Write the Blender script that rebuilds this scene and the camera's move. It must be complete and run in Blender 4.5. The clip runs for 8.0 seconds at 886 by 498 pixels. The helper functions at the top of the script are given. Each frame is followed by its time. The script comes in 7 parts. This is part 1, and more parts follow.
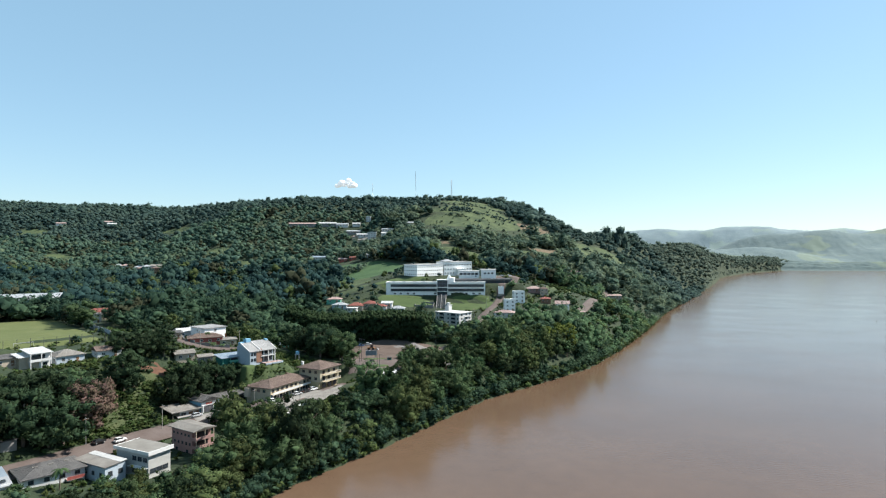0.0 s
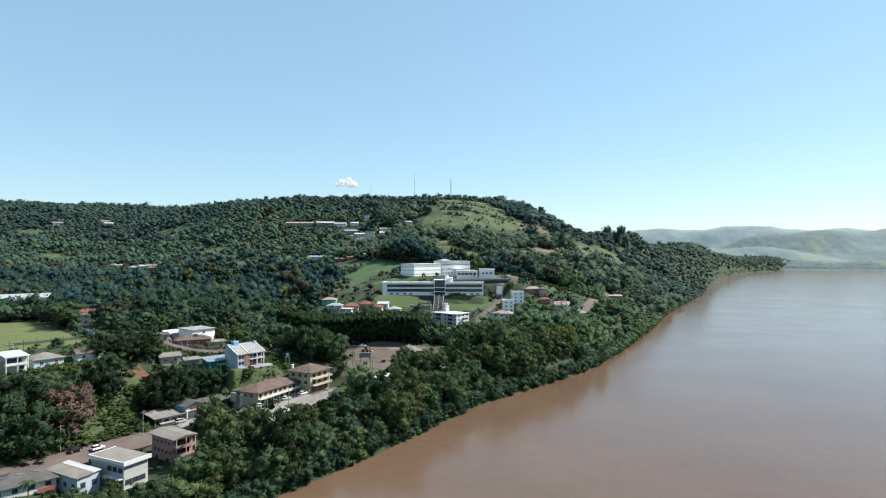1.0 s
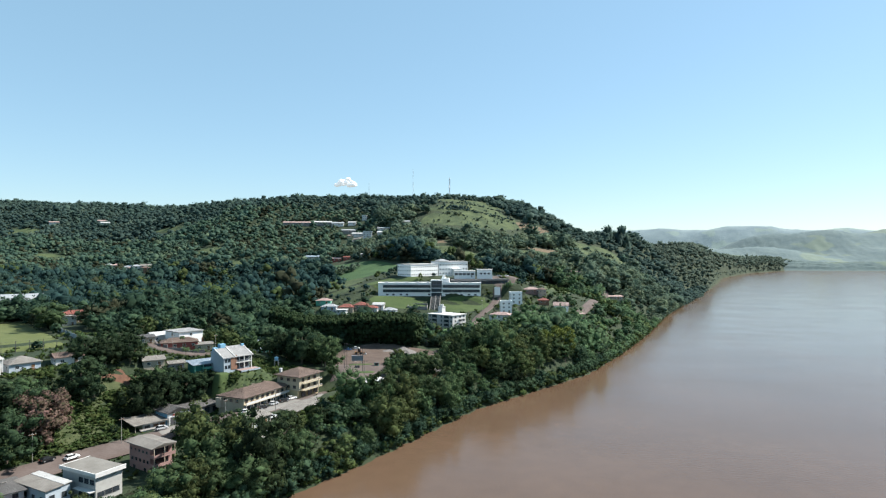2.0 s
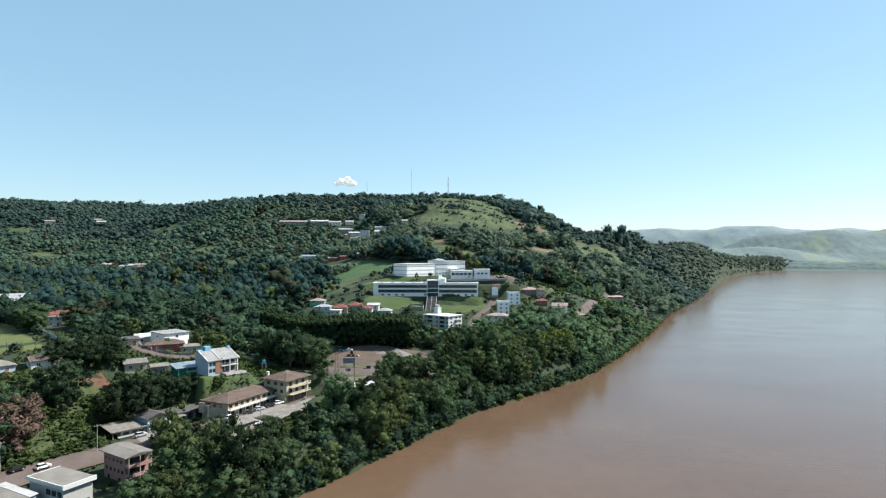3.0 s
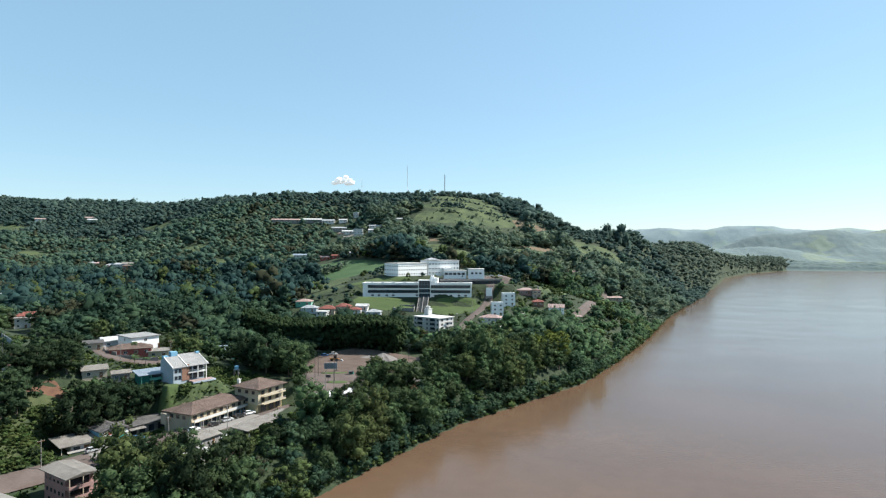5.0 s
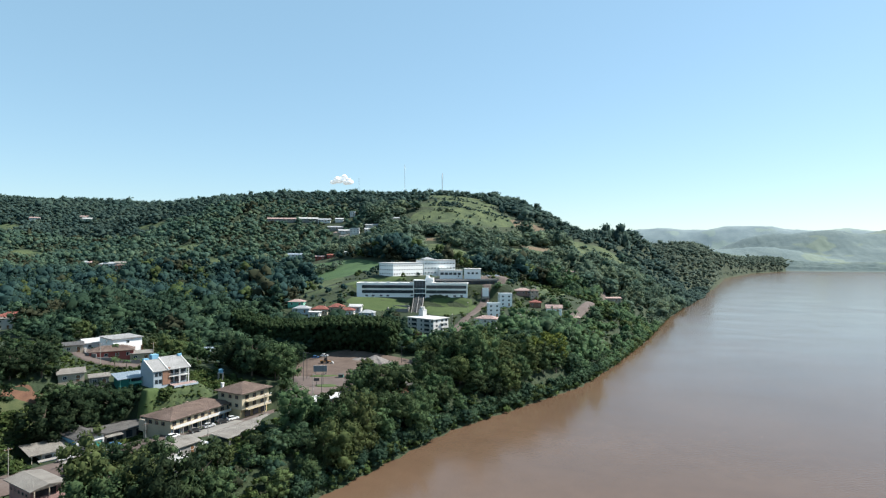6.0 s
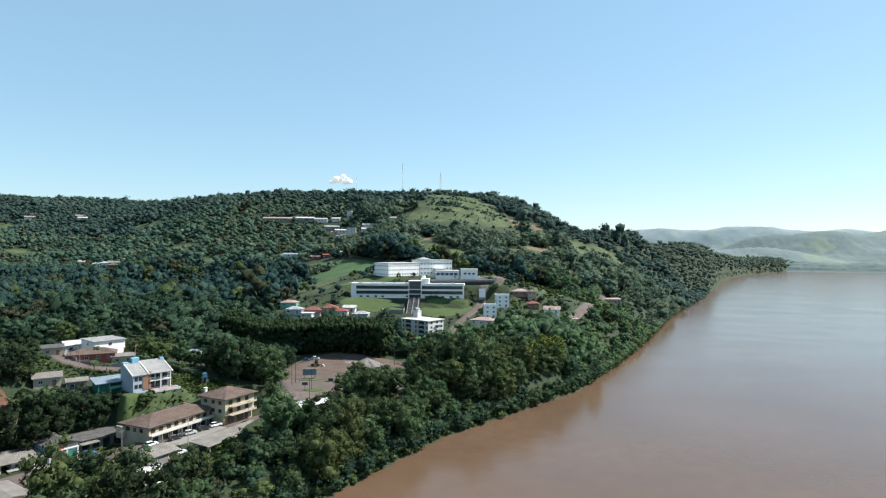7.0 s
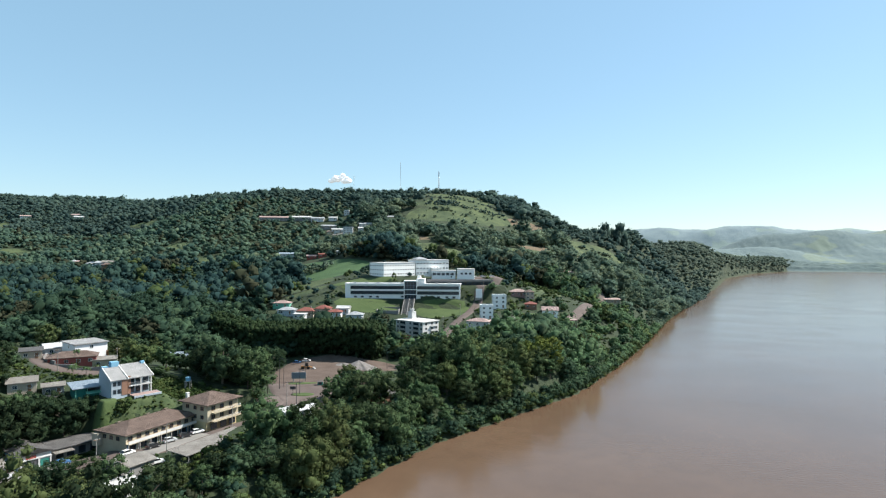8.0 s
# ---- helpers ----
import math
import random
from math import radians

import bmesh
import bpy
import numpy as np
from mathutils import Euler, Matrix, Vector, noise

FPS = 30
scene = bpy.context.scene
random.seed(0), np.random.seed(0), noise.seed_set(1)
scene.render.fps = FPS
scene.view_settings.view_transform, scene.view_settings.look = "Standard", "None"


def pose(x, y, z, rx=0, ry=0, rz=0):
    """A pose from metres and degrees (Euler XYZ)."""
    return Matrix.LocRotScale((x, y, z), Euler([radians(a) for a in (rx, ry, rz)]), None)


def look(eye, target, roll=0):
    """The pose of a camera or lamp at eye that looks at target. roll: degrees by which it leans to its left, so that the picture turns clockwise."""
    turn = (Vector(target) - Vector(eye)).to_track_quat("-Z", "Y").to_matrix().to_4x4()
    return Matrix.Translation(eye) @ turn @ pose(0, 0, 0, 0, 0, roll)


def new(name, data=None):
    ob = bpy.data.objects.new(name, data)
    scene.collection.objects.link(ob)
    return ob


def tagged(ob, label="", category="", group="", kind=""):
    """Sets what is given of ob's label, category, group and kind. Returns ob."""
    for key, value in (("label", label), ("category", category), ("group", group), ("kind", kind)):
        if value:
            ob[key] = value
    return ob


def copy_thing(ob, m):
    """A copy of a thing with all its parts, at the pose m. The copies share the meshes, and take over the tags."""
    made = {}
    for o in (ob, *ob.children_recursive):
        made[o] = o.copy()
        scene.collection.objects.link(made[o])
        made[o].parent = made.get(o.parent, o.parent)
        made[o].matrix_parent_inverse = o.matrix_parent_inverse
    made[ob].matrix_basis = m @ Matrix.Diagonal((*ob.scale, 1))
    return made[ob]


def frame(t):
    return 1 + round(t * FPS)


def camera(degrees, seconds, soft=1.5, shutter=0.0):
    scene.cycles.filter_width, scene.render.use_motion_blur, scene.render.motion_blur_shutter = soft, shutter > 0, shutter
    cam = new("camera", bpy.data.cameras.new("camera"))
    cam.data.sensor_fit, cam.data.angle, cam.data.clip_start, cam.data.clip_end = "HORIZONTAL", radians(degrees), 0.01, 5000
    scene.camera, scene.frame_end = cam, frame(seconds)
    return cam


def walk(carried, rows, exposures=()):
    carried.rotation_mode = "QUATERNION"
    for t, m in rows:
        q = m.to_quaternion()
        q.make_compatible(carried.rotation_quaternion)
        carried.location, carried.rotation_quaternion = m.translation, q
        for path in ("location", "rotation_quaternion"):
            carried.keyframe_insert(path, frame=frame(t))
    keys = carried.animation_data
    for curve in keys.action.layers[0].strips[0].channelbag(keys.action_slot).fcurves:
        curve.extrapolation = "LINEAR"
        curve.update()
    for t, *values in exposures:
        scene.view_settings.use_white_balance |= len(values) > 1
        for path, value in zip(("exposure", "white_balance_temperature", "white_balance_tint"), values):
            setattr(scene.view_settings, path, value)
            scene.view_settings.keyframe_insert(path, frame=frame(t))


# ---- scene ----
cam = camera(73.0, 8.0, soft=1.2)
PATH = [
    (0, (0.072, -1.009, 72.432), (-0.459, 0.92, 72.44), -0.2),
    (0.5, (0.103, 3.947, 72.306), (-0.429, 5.875, 72.315), -0.2),
    (1, (0.201, 8.785, 72.262), (-0.332, 10.712, 72.269), -0.2),
    (1.5, (0.346, 13.572, 72.25), (-0.188, 15.499, 72.257), -0.2),
    (3, (1.083, 28.014, 72.208), (0.547, 29.941, 72.213), -0.1),
    (3.5, (1.214, 32.913, 72.059), (0.678, 34.839, 72.063), -0.1),
    (4, (1.29, 37.736, 71.949), (0.754, 39.663, 71.954), -0.0),
    (4.5, (1.439, 42.454, 71.796), (0.904, 44.381, 71.8), 0.0),
    (6, (1.98, 56.511, 71.367), (1.447, 58.439, 71.37), 0.1),
    (6.5, (2.097, 60.995, 71.296), (1.565, 62.923, 71.299), 0.2),
    (7, (2.381, 65.406, 71.337), (1.849, 67.334, 71.34), 0.2),
    (7.5, (2.711, 69.833, 71.347), (2.178, 71.76, 71.349), 0.2),
    (8, (3.168, 74.179, 71.421), (2.635, 76.107, 71.422), 0.2),
]
walk(cam, [(t, look(eye, target, roll)) for t, eye, target, roll in PATH])

# ---- light ----
SUN_AZ, SUN_EL = radians(54), radians(48)
world = bpy.data.worlds.new("sky")
scene.world = world
world.use_nodes = True
wn = world.node_tree.nodes
sky = wn.new("ShaderNodeTexSky")
sky.sky_type, sky.sun_disc = "NISHITA", False
sky.sun_elevation, sky.sun_rotation = SUN_EL, SUN_AZ
sky.altitude, sky.air_density, sky.dust_density, sky.ozone_density = 500, 1.1, 0.35, 2.4
wn["Background"].inputs[1].default_value = 0.0885
scene.view_settings.exposure = 1.05
veil = wn.new("ShaderNodeMix")  # the humid haze evens out the clear sky
veil.data_type = "RGBA"
veil.inputs["Factor"].default_value, veil.inputs["B"].default_value = 0.5, (2.05, 3.68, 4.58, 1)
world.node_tree.links.new(sky.outputs[0], veil.inputs["A"])
world.node_tree.links.new(veil.outputs["Result"], wn["Background"].inputs[0])
sun = new("sun", bpy.data.lights.new("sun", "SUN"))
sun.data.energy, sun.data.angle, sun.data.color = 5.0, radians(0.6), (1.0, 0.955, 0.88)
sun.matrix_world = look((math.sin(SUN_AZ) * math.cos(SUN_EL) * 500, math.cos(SUN_AZ) * math.cos(SUN_EL) * 500, math.sin(SUN_EL) * 500), (0, 0, 0))

# ---- materials ----


def material(name, a, b, scale=1.0, rough=0.8, bump=0.0, metal=0.0, fine=0.0, vary=0.0, island=False, spec=0.3, both=False):
    """Two tones mixed by noise at two sizes, in metres; vary: brightness by object or island."""
    m = bpy.data.materials.new(name)
    m.use_nodes = True
    t, n = m.node_tree, m.node_tree.nodes
    link = t.links.new
    p = n["Principled BSDF"]
    p.inputs["Roughness"].default_value, p.inputs["Metallic"].default_value = rough, metal
    p.inputs["Specular IOR Level"].default_value = spec
    geo = n.new("ShaderNodeNewGeometry")
    big, small = n.new("ShaderNodeTexNoise"), n.new("ShaderNodeTexNoise")
    big.inputs["Scale"].default_value, big.inputs["Detail"].default_value = 1 / scale, 4
    small.inputs["Scale"].default_value, small.inputs["Detail"].default_value = 9 / scale, 3
    link(geo.outputs["Position"], big.inputs["Vector"])
    link(geo.outputs["Position"], small.inputs["Vector"])
    add = n.new("ShaderNodeMath")
    add.operation = "MULTIPLY_ADD"
    add.inputs[1].default_value = 0.5
    link(small.outputs["Fac"], add.inputs[0])
    link(big.outputs["Fac"], add.inputs[2])
    ramp = n.new("ShaderNodeMapRange")
    ramp.inputs["From Min"].default_value, ramp.inputs["From Max"].default_value = 0.5, 1.0
    link(add.outputs[0], ramp.inputs["Value"])
    mix = n.new("ShaderNodeMix")
    mix.data_type = "RGBA"
    mix.inputs["A"].default_value, mix.inputs["B"].default_value = (*a, 1), (*b, 1)
    link(ramp.outputs[0], mix.inputs["Factor"])
    colour = mix.outputs["Result"]
    if vary:
        hsv = n.new("ShaderNodeHueSaturation")
        rnd = geo.outputs["Random Per Island"] if island else n.new("ShaderNodeObjectInfo").outputs["Random"]
        for key, lo, hi in (("Value", 1 - vary, 1 + vary), ("Hue", 0.5 - vary * 0.06, 0.5 + vary * 0.04)):
            r = n.new("ShaderNodeMapRange")
            r.inputs["To Min"].default_value, r.inputs["To Max"].default_value = lo, hi
            link(rnd, r.inputs["Value"])
            link(r.outputs[0], hsv.inputs[key])
        link(colour, hsv.inputs["Color"])
        colour = hsv.outputs["Color"]
        if both:
            h2, r2 = n.new("ShaderNodeHueSaturation"), n.new("ShaderNodeMapRange")
            r2.inputs["To Min"].default_value, r2.inputs["To Max"].default_value = 0.72, 1.32
            link(geo.outputs["Random Per Island"], r2.inputs["Value"])
            link(r2.outputs[0], h2.inputs["Value"])
            link(colour, h2.inputs["Color"])
            colour = h2.outputs["Color"]
    link(colour, p.inputs["Base Color"])
    if bump:
        bn = n.new("ShaderNodeBump")
        bn.inputs["Strength"].default_value, bn.inputs["Distance"].default_value = min(1, bump), scale * 0.12
        link(add.outputs[0], bn.inputs["Height"])
        link(bn.outputs[0], p.inputs["Normal"])
    return m


def leafy(name, a, b, vary=0.3, island=False, scale=2.5, glow=0.25, both=False):
    """Foliage: a matt leaf colour in patches with some light let through."""
    m = material(name, a, b, scale, 0.75, 0.0, vary=vary, island=island, spec=0.03, both=both)
    t, n = m.node_tree, m.node_tree.nodes
    p = n["Principled BSDF"]
    tr = n.new("ShaderNodeBsdfTranslucent")
    src = p.inputs["Base Color"].links[0].from_socket
    t.links.new(src, tr.inputs["Color"])
    mx = n.new("ShaderNodeMixShader")
    mx.inputs[0].default_value = glow
    t.links.new(p.outputs[0], mx.inputs[1])
    t.links.new(tr.outputs[0], mx.inputs[2])
    t.links.new(mx.outputs[0], n["Material Output"].inputs["Surface"])
    return m


# shade between the crowns is painted into this dark soil colour
M_GROUND = material("shaded_undergrowth_soil", (0.014, 0.025, 0.012), (0.03, 0.043, 0.019), 18, 0.95, 0.5)
M_LAWN = material("mown_lawn", (0.037, 0.062, 0.019), (0.061, 0.088, 0.030), 9, 0.95, 0.3)
M_PITCH = material("dry_pitch_grass", (0.065, 0.0812, 0.024), (0.0959, 0.1098, 0.0412), 12, 0.95, 0.2)
M_FIELD = material("sown_field", (0.027, 0.062, 0.022), (0.047, 0.091, 0.034), 14, 0.95, 0.3)
M_MEADOW = material("hill_pasture", (0.018, 0.036, 0.015), (0.078, 0.1, 0.040), 16, 0.95, 0.4)
M_WEEDS = material("weedy_bank", (0.022, 0.036, 0.013), (0.062, 0.072, 0.03), 3.5, 0.95, 0.6)
M_TILLED = material("tilled_soil", (0.09, 0.0619, 0.04), (0.132, 0.1032, 0.064), 12, 0.95, 0.4)
M_SOIL = material("red_soil", (0.068, 0.0336, 0.0224), (0.12, 0.064, 0.04), 3, 0.95, 0.6)
M_PAVING = material("grey_paving", (0.136, 0.1292, 0.119), (0.1972, 0.187, 0.1734), 4, 0.9, 0.2)
M_GRAVEL = material("gravel_lot", (0.062, 0.043, 0.034), (0.104, 0.077, 0.063), 7, 0.95, 0.3)
M_ROAD = material("worn_street", (0.0716, 0.0531, 0.0463), (0.1053, 0.084, 0.0764), 6, 0.9, 0.2)
M_ASPHALT = material("asphalt", (0.04, 0.04, 0.0416), (0.064, 0.064, 0.064), 5, 0.9, 0.2)
M_CONCRETE = material("concrete", (0.2202, 0.2064, 0.1858), (0.3027, 0.289, 0.2683), 4, 0.85, 0.2)
M_LEAF = leafy("tree_leaf", (0.025, 0.049, 0.023), (0.081, 0.121, 0.057), 0.35, glow=0.38, both=True)
M_LEAF_O = leafy("olive_tree_leaf", (0.043, 0.063, 0.024), (0.092, 0.118, 0.050), 0.3, glow=0.38, both=True)
# darker copy of the tree leaf, its shade painted into the colour
M_LEAF_SHADED = leafy("shaded_tree_leaf", (0.014, 0.029, 0.018), (0.041, 0.063, 0.031), 0.3, glow=0.38, both=True)
M_LEAF_Y = leafy("yellow_green_leaf", (0.06, 0.085, 0.018), (0.11, 0.135, 0.035), 0.2)
M_LEAF_P = leafy("pink_blossom", (0.022, 0.038, 0.016), (0.17, 0.098, 0.092), 0.15, scale=1.8)
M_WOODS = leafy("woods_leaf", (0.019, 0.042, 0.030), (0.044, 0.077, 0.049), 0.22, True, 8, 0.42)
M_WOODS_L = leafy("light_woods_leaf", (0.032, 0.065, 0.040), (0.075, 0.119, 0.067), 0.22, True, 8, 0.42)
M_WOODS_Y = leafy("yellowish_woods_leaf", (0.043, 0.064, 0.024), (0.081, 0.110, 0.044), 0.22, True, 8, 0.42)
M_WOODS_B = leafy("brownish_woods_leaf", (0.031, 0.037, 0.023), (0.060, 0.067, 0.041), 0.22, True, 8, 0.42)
# shade on the tree belt's near face is painted in as very dark green
M_BELT = leafy("belt_leaf", (0.014, 0.028, 0.014), (0.034, 0.052, 0.022), 0.22, True, 6, 0.2)
# distance haze is painted into these paler or bluer leaf colours
M_WOODS_FAR = leafy("hazed_hill_woods_leaf", (0.040, 0.083, 0.068), (0.096, 0.150, 0.109), 0.2, True, 60, 0.5)
M_WOODS_FAR_L = leafy("hazed_light_hill_woods_leaf", (0.059, 0.112, 0.078), (0.119, 0.171, 0.113), 0.2, True, 60, 0.5)
M_WOODS_RIDGE = leafy("hazed_ridge_woods_leaf", (0.036, 0.069, 0.066), (0.080, 0.121, 0.102), 0.18, True, 70, 0.5)
M_WOODS_RIDGE_L = leafy("hazed_light_ridge_woods_leaf", (0.049, 0.089, 0.076), (0.095, 0.136, 0.107), 0.18, True, 70, 0.5)
M_WOODS_BEND = leafy("hazed_river_bend_leaf", (0.065, 0.099, 0.081), (0.122, 0.153, 0.117), 0.12, True, 45, 0.5)
M_VALE = leafy("hazed_valley_woods_leaf", (0.015, 0.038, 0.040), (0.042, 0.081, 0.072), 0.22, True, 42, 0.45)
M_VALE_L = leafy("hazed_light_valley_woods_leaf", (0.025, 0.055, 0.047), (0.056, 0.095, 0.074), 0.22, True, 42, 0.45)
# brighter copies of the woods' leaves, with sunlight painted into the colour
M_BANK_L = leafy("sunlit_bank_leaf", (0.061, 0.116, 0.060), (0.116, 0.183, 0.093), 0.2, True, 9, 0.5)
M_BANK_Y = leafy("sunlit_yellowish_bank_leaf", (0.081, 0.124, 0.048), (0.141, 0.188, 0.079), 0.2, True, 9, 0.5)
# the slope's leaves are lightened too, as painted-in haze
M_SLOPE = leafy("hazed_hillside_woods_leaf", (0.064, 0.108, 0.081), (0.131, 0.177, 0.127), 0.2, True, 16, 0.5)
M_SLOPE_L = leafy("hazed_light_hillside_woods_leaf", (0.089, 0.134, 0.088), (0.159, 0.199, 0.127), 0.2, True, 16, 0.5)
M_BARK = material("bark", (0.072, 0.056, 0.044), (0.128, 0.104, 0.08), 0.5, 0.95, 0.5)


def river_material():
    m = material("muddy_water", (0.086, 0.055, 0.036), (0.108, 0.069, 0.045), 60, 0.16, 0, spec=0.5)
    t, n = m.node_tree, m.node_tree.nodes
    p = n["Principled BSDF"]
    p.inputs["IOR"].default_value = 1.33
    geo = n.new("ShaderNodeNewGeometry")
    a, b = n.new("ShaderNodeTexNoise"), n.new("ShaderNodeTexNoise")
    a.inputs["Scale"].default_value, a.inputs["Detail"].default_value = 0.9, 3
    b.inputs["Scale"].default_value, b.inputs["Detail"].default_value = 0.05, 4
    for q in (a, b):
        t.links.new(geo.outputs["Position"], q.inputs["Vector"])
    mul = n.new("ShaderNodeMath")
    mul.operation = "MULTIPLY"
    t.links.new(a.outputs["Fac"], mul.inputs[0])
    t.links.new(b.outputs["Fac"], mul.inputs[1])
    bump = n.new("ShaderNodeBump")
    bump.inputs["Strength"].default_value, bump.inputs["Distance"].default_value = 0.35, 0.25
    t.links.new(mul.outputs[0], bump.inputs["Height"])
    t.links.new(bump.outputs[0], p.inputs["Normal"])
    # slow eddies leave smoother and rougher patches
    eddy, gloss = n.new("ShaderNodeTexNoise"), n.new("ShaderNodeMapRange")
    eddy.inputs["Scale"].default_value, eddy.inputs["Detail"].default_value, eddy.inputs["Distortion"].default_value = 0.02, 4, 0.8
    stretch = n.new("ShaderNodeMapping")
    stretch.inputs["Rotation"].default_value, stretch.inputs["Scale"].default_value = (0, 0, radians(70)), (0.7, 1.3, 1)
    t.links.new(geo.outputs["Position"], stretch.inputs["Vector"])
    t.links.new(stretch.outputs[0], eddy.inputs["Vector"])
    gloss.inputs["From Min"].default_value, gloss.inputs["From Max"].default_value = 0.35, 0.68
    gloss.inputs["To Min"].default_value, gloss.inputs["To Max"].default_value = 0.14, 0.19
    t.links.new(eddy.outputs["Fac"], gloss.inputs["Value"])
    t.links.new(gloss.outputs[0], p.inputs["Roughness"])
    return m


M_WATER = river_material()

# ---- ground ----
# bank of the river: y and x of the water's edge
BANK = [(-3000, -220), (-400, -135), (0, -124), (100, -108), (163, -96), (210, -80), (285, -59), (377, -13), (450, 7), (560, 31), (705, 58), (1056, 143), (1700, 276), (2074, 415), (2300, 560), (6000, 2500)]
BROAD = [-3.2, -12.3, 1.1, 57.8, 122.7, -26.3, 26.4, 86.3, 46.1, 43.1, 43.0, -98.3, 99.1, -31.3, 3.1, 25.8, 55.7, -126.6, 48.5, 1.5, 90.2, 43.9, 31.8, -10.5, -30.8, 85.7, -4.2, 16.6, -70.2, -0.1, 146.9, 66.7, 43.4, -27.2, -72.4, 156.2, 236.4, -126.3, 83.2, 93.5, -84.5, 334.5, -748.9, 69.3, 120.4, -147.4, -151.7, -22.4, 146.9, 60.5]
MIDDLE = [-10.5, 3.0, -43.5, 4.0, 33.1, -9.8, -29.0, 21.4, 3.4, 2.3, -2.4, 18.7, 5.5, 17.1, -13.3, -20.3, 8.7, -30.6, 32.3, -19.1, 53.9, 71.6, 104.0, 82.5, 27.6, -22.1, 85.4, 67.5, 62.1, 63.9, 150.4, 149.6, 182.8, 88.7]
SMALL = [20.8, 9.9, 6.3, -7.2, 14.8, -2.4, 1.3, -6.0, -1.5, -14.7, 2.5, 1.3, -0.8, -16.8, -13.8, 6.5, 7.9, 2.8, 1.7, -14.8, -14.5, 14.1, -15.2, 22.2, -19.3, 12.2, 7.0, 6.6, -24.8, 4.0, -23.8, 21.1, -6.8, 22.6, 6.0, 7.5, 14.6, 10.3, 25.4]


def shore_x(y):
    return np.interp(y, [a for a, b in BANK], [b for a, b in BANK])


def inland(x, y):
    y = np.asarray(y, float)
    s = (shore_x(y + 5) - shore_x(y - 5)) / 10
    return (shore_x(y) - x) / np.sqrt(1 + s * s)


def knolls(x0, x1, y0, y1, step, keep):
    return [(x, y) for x in range(x0, x1, step) for y in range(y0, y1, step) if inland(x, y) > keep]


HILLS = [(c, 270, h) for c, h in zip(knolls(-1500, 400, -100, 2100, 300, -90), BROAD)]
HILLS += [(c, 115, h) for c, h in zip(knolls(-720, 160, 540, 1120, 130, -20), MIDDLE)]
HILLS += [(c, 42, h) for c, h in zip(knolls(-240, 40, 130, 570, 52, 0), SMALL)]

# the saddle and the last rise of the ridge
HILLS += [((-36, 1000), 27, -22), ((-36, 1040), 27, -14), ((48, 1010), 24, 18), ((-40, 1090), 45, -30), ((-38, 1020), 30, -15), ((-34, 930), 26, -9)]

# levelled terraces: centre, half sizes, turn, height, width of the slope round it
PADS = [
    (-289, 228, 60, 36, -31, 33.0, 12),
    (-140, 486, 43, 8, 11.7, 36.0, 6),
    (-146, 541, 36, 16, 42, 50.3, 9),
    (-112, 552, 26, 20, 20, 49.0, 9),
    (-125, 318, 24, 30, -10, 13.0, 12),
    (-107, 409, 13, 10, -22, 18.5, 6),
    (-128, 240, 8, 24, -12, 9.6, 5),
    (-159, 213, 21, 7, 67, 7.6, 5),
    (-140, 165, 12, 20, -12, 4.0, 8),
    (-205, 184, 8, 16, -20, 29.0, 8),
    (-232, 196, 42, 12, 51, 31.0, 12),
    (-158.5, 245, 9, 9, 62, 21.0, 6),
    (-98, 504, 28, 7, 20, 45.0, 6),
]


def blend(x, y, z):
    for cx, cy, hx, hy, turn, level, soft in PADS:
        c, s = math.cos(radians(turn)), math.sin(radians(turn))
        u, v = (x - cx) * c + (y - cy) * s, (y - cy) * c - (x - cx) * s
        out = np.hypot(np.maximum(np.abs(u) - hx, 0), np.maximum(np.abs(v) - hy, 0))
        k = np.clip(1 - out / soft, 0, 1)
        k = k * k * (3 - 2 * k)
        z = z * (1 - k) + level * k
    return z


def height(x, y):
    """The ground's height, for numbers or arrays."""
    x, y = np.asarray(x, float), np.asarray(y, float)
    d = inland(x, y)
    lift = 1 - np.exp(-np.clip(d, 0, None) / 16)
    z = np.full(np.broadcast(x, y).shape, 6.0)
    for (cx, cy), wide, h in HILLS:
        z = z + h * np.exp(-((x - cx) ** 2 + (y - cy) ** 2) / (2 * wide * wide))
    z = np.clip(z * lift, 1.2 * lift, 190)
    # behind the ridge the land settles to a plain height
    back = np.clip((y - 1250) / 500, 0, 1) * np.clip(d / 300, 0, 1)
    z = z * (1 - back) + 55 * back
    far = np.clip((-x - 1700) / 600, 0, 1)
    z = z * (1 - far) + (60 + 100 * np.clip((y - 500) / 700, 0, 1)) * far
    z = np.where(y > 1600, np.maximum(z, 40 * lift * np.clip((y - 1600) / 150, 0, 1)), z)
    z = np.where(d > 0, blend(x, y, z), -3 * (1 - np.exp(np.minimum(d, 0) / 20)))
    return z


def seat(x, y):
    return float(height(x, y))


def mesh_object(name, verts, faces, mat, smooth=False):
    me = bpy.data.meshes.new(name)
    me.from_pydata(verts, [], faces)
    me.materials.append(mat)
    if smooth:
        me.shade_smooth()
    return new(name, me)


def sheet(name, xs, ys, zf, mat, keep=None):
    xs, ys = np.asarray(xs, float), np.asarray(ys, float)
    gx, gy = np.meshgrid(xs, ys)
    gz = zf(gx, gy)
    verts = np.stack([gx.ravel(), gy.ravel(), gz.ravel()], 1).tolist()
    n = len(xs)
    faces = [(j * n + i, j * n + i + 1, (j + 1) * n + i + 1, (j + 1) * n + i) for j in range(len(ys) - 1) for i in range(n - 1)]
    return mesh_object(name, verts, faces, mat, True)


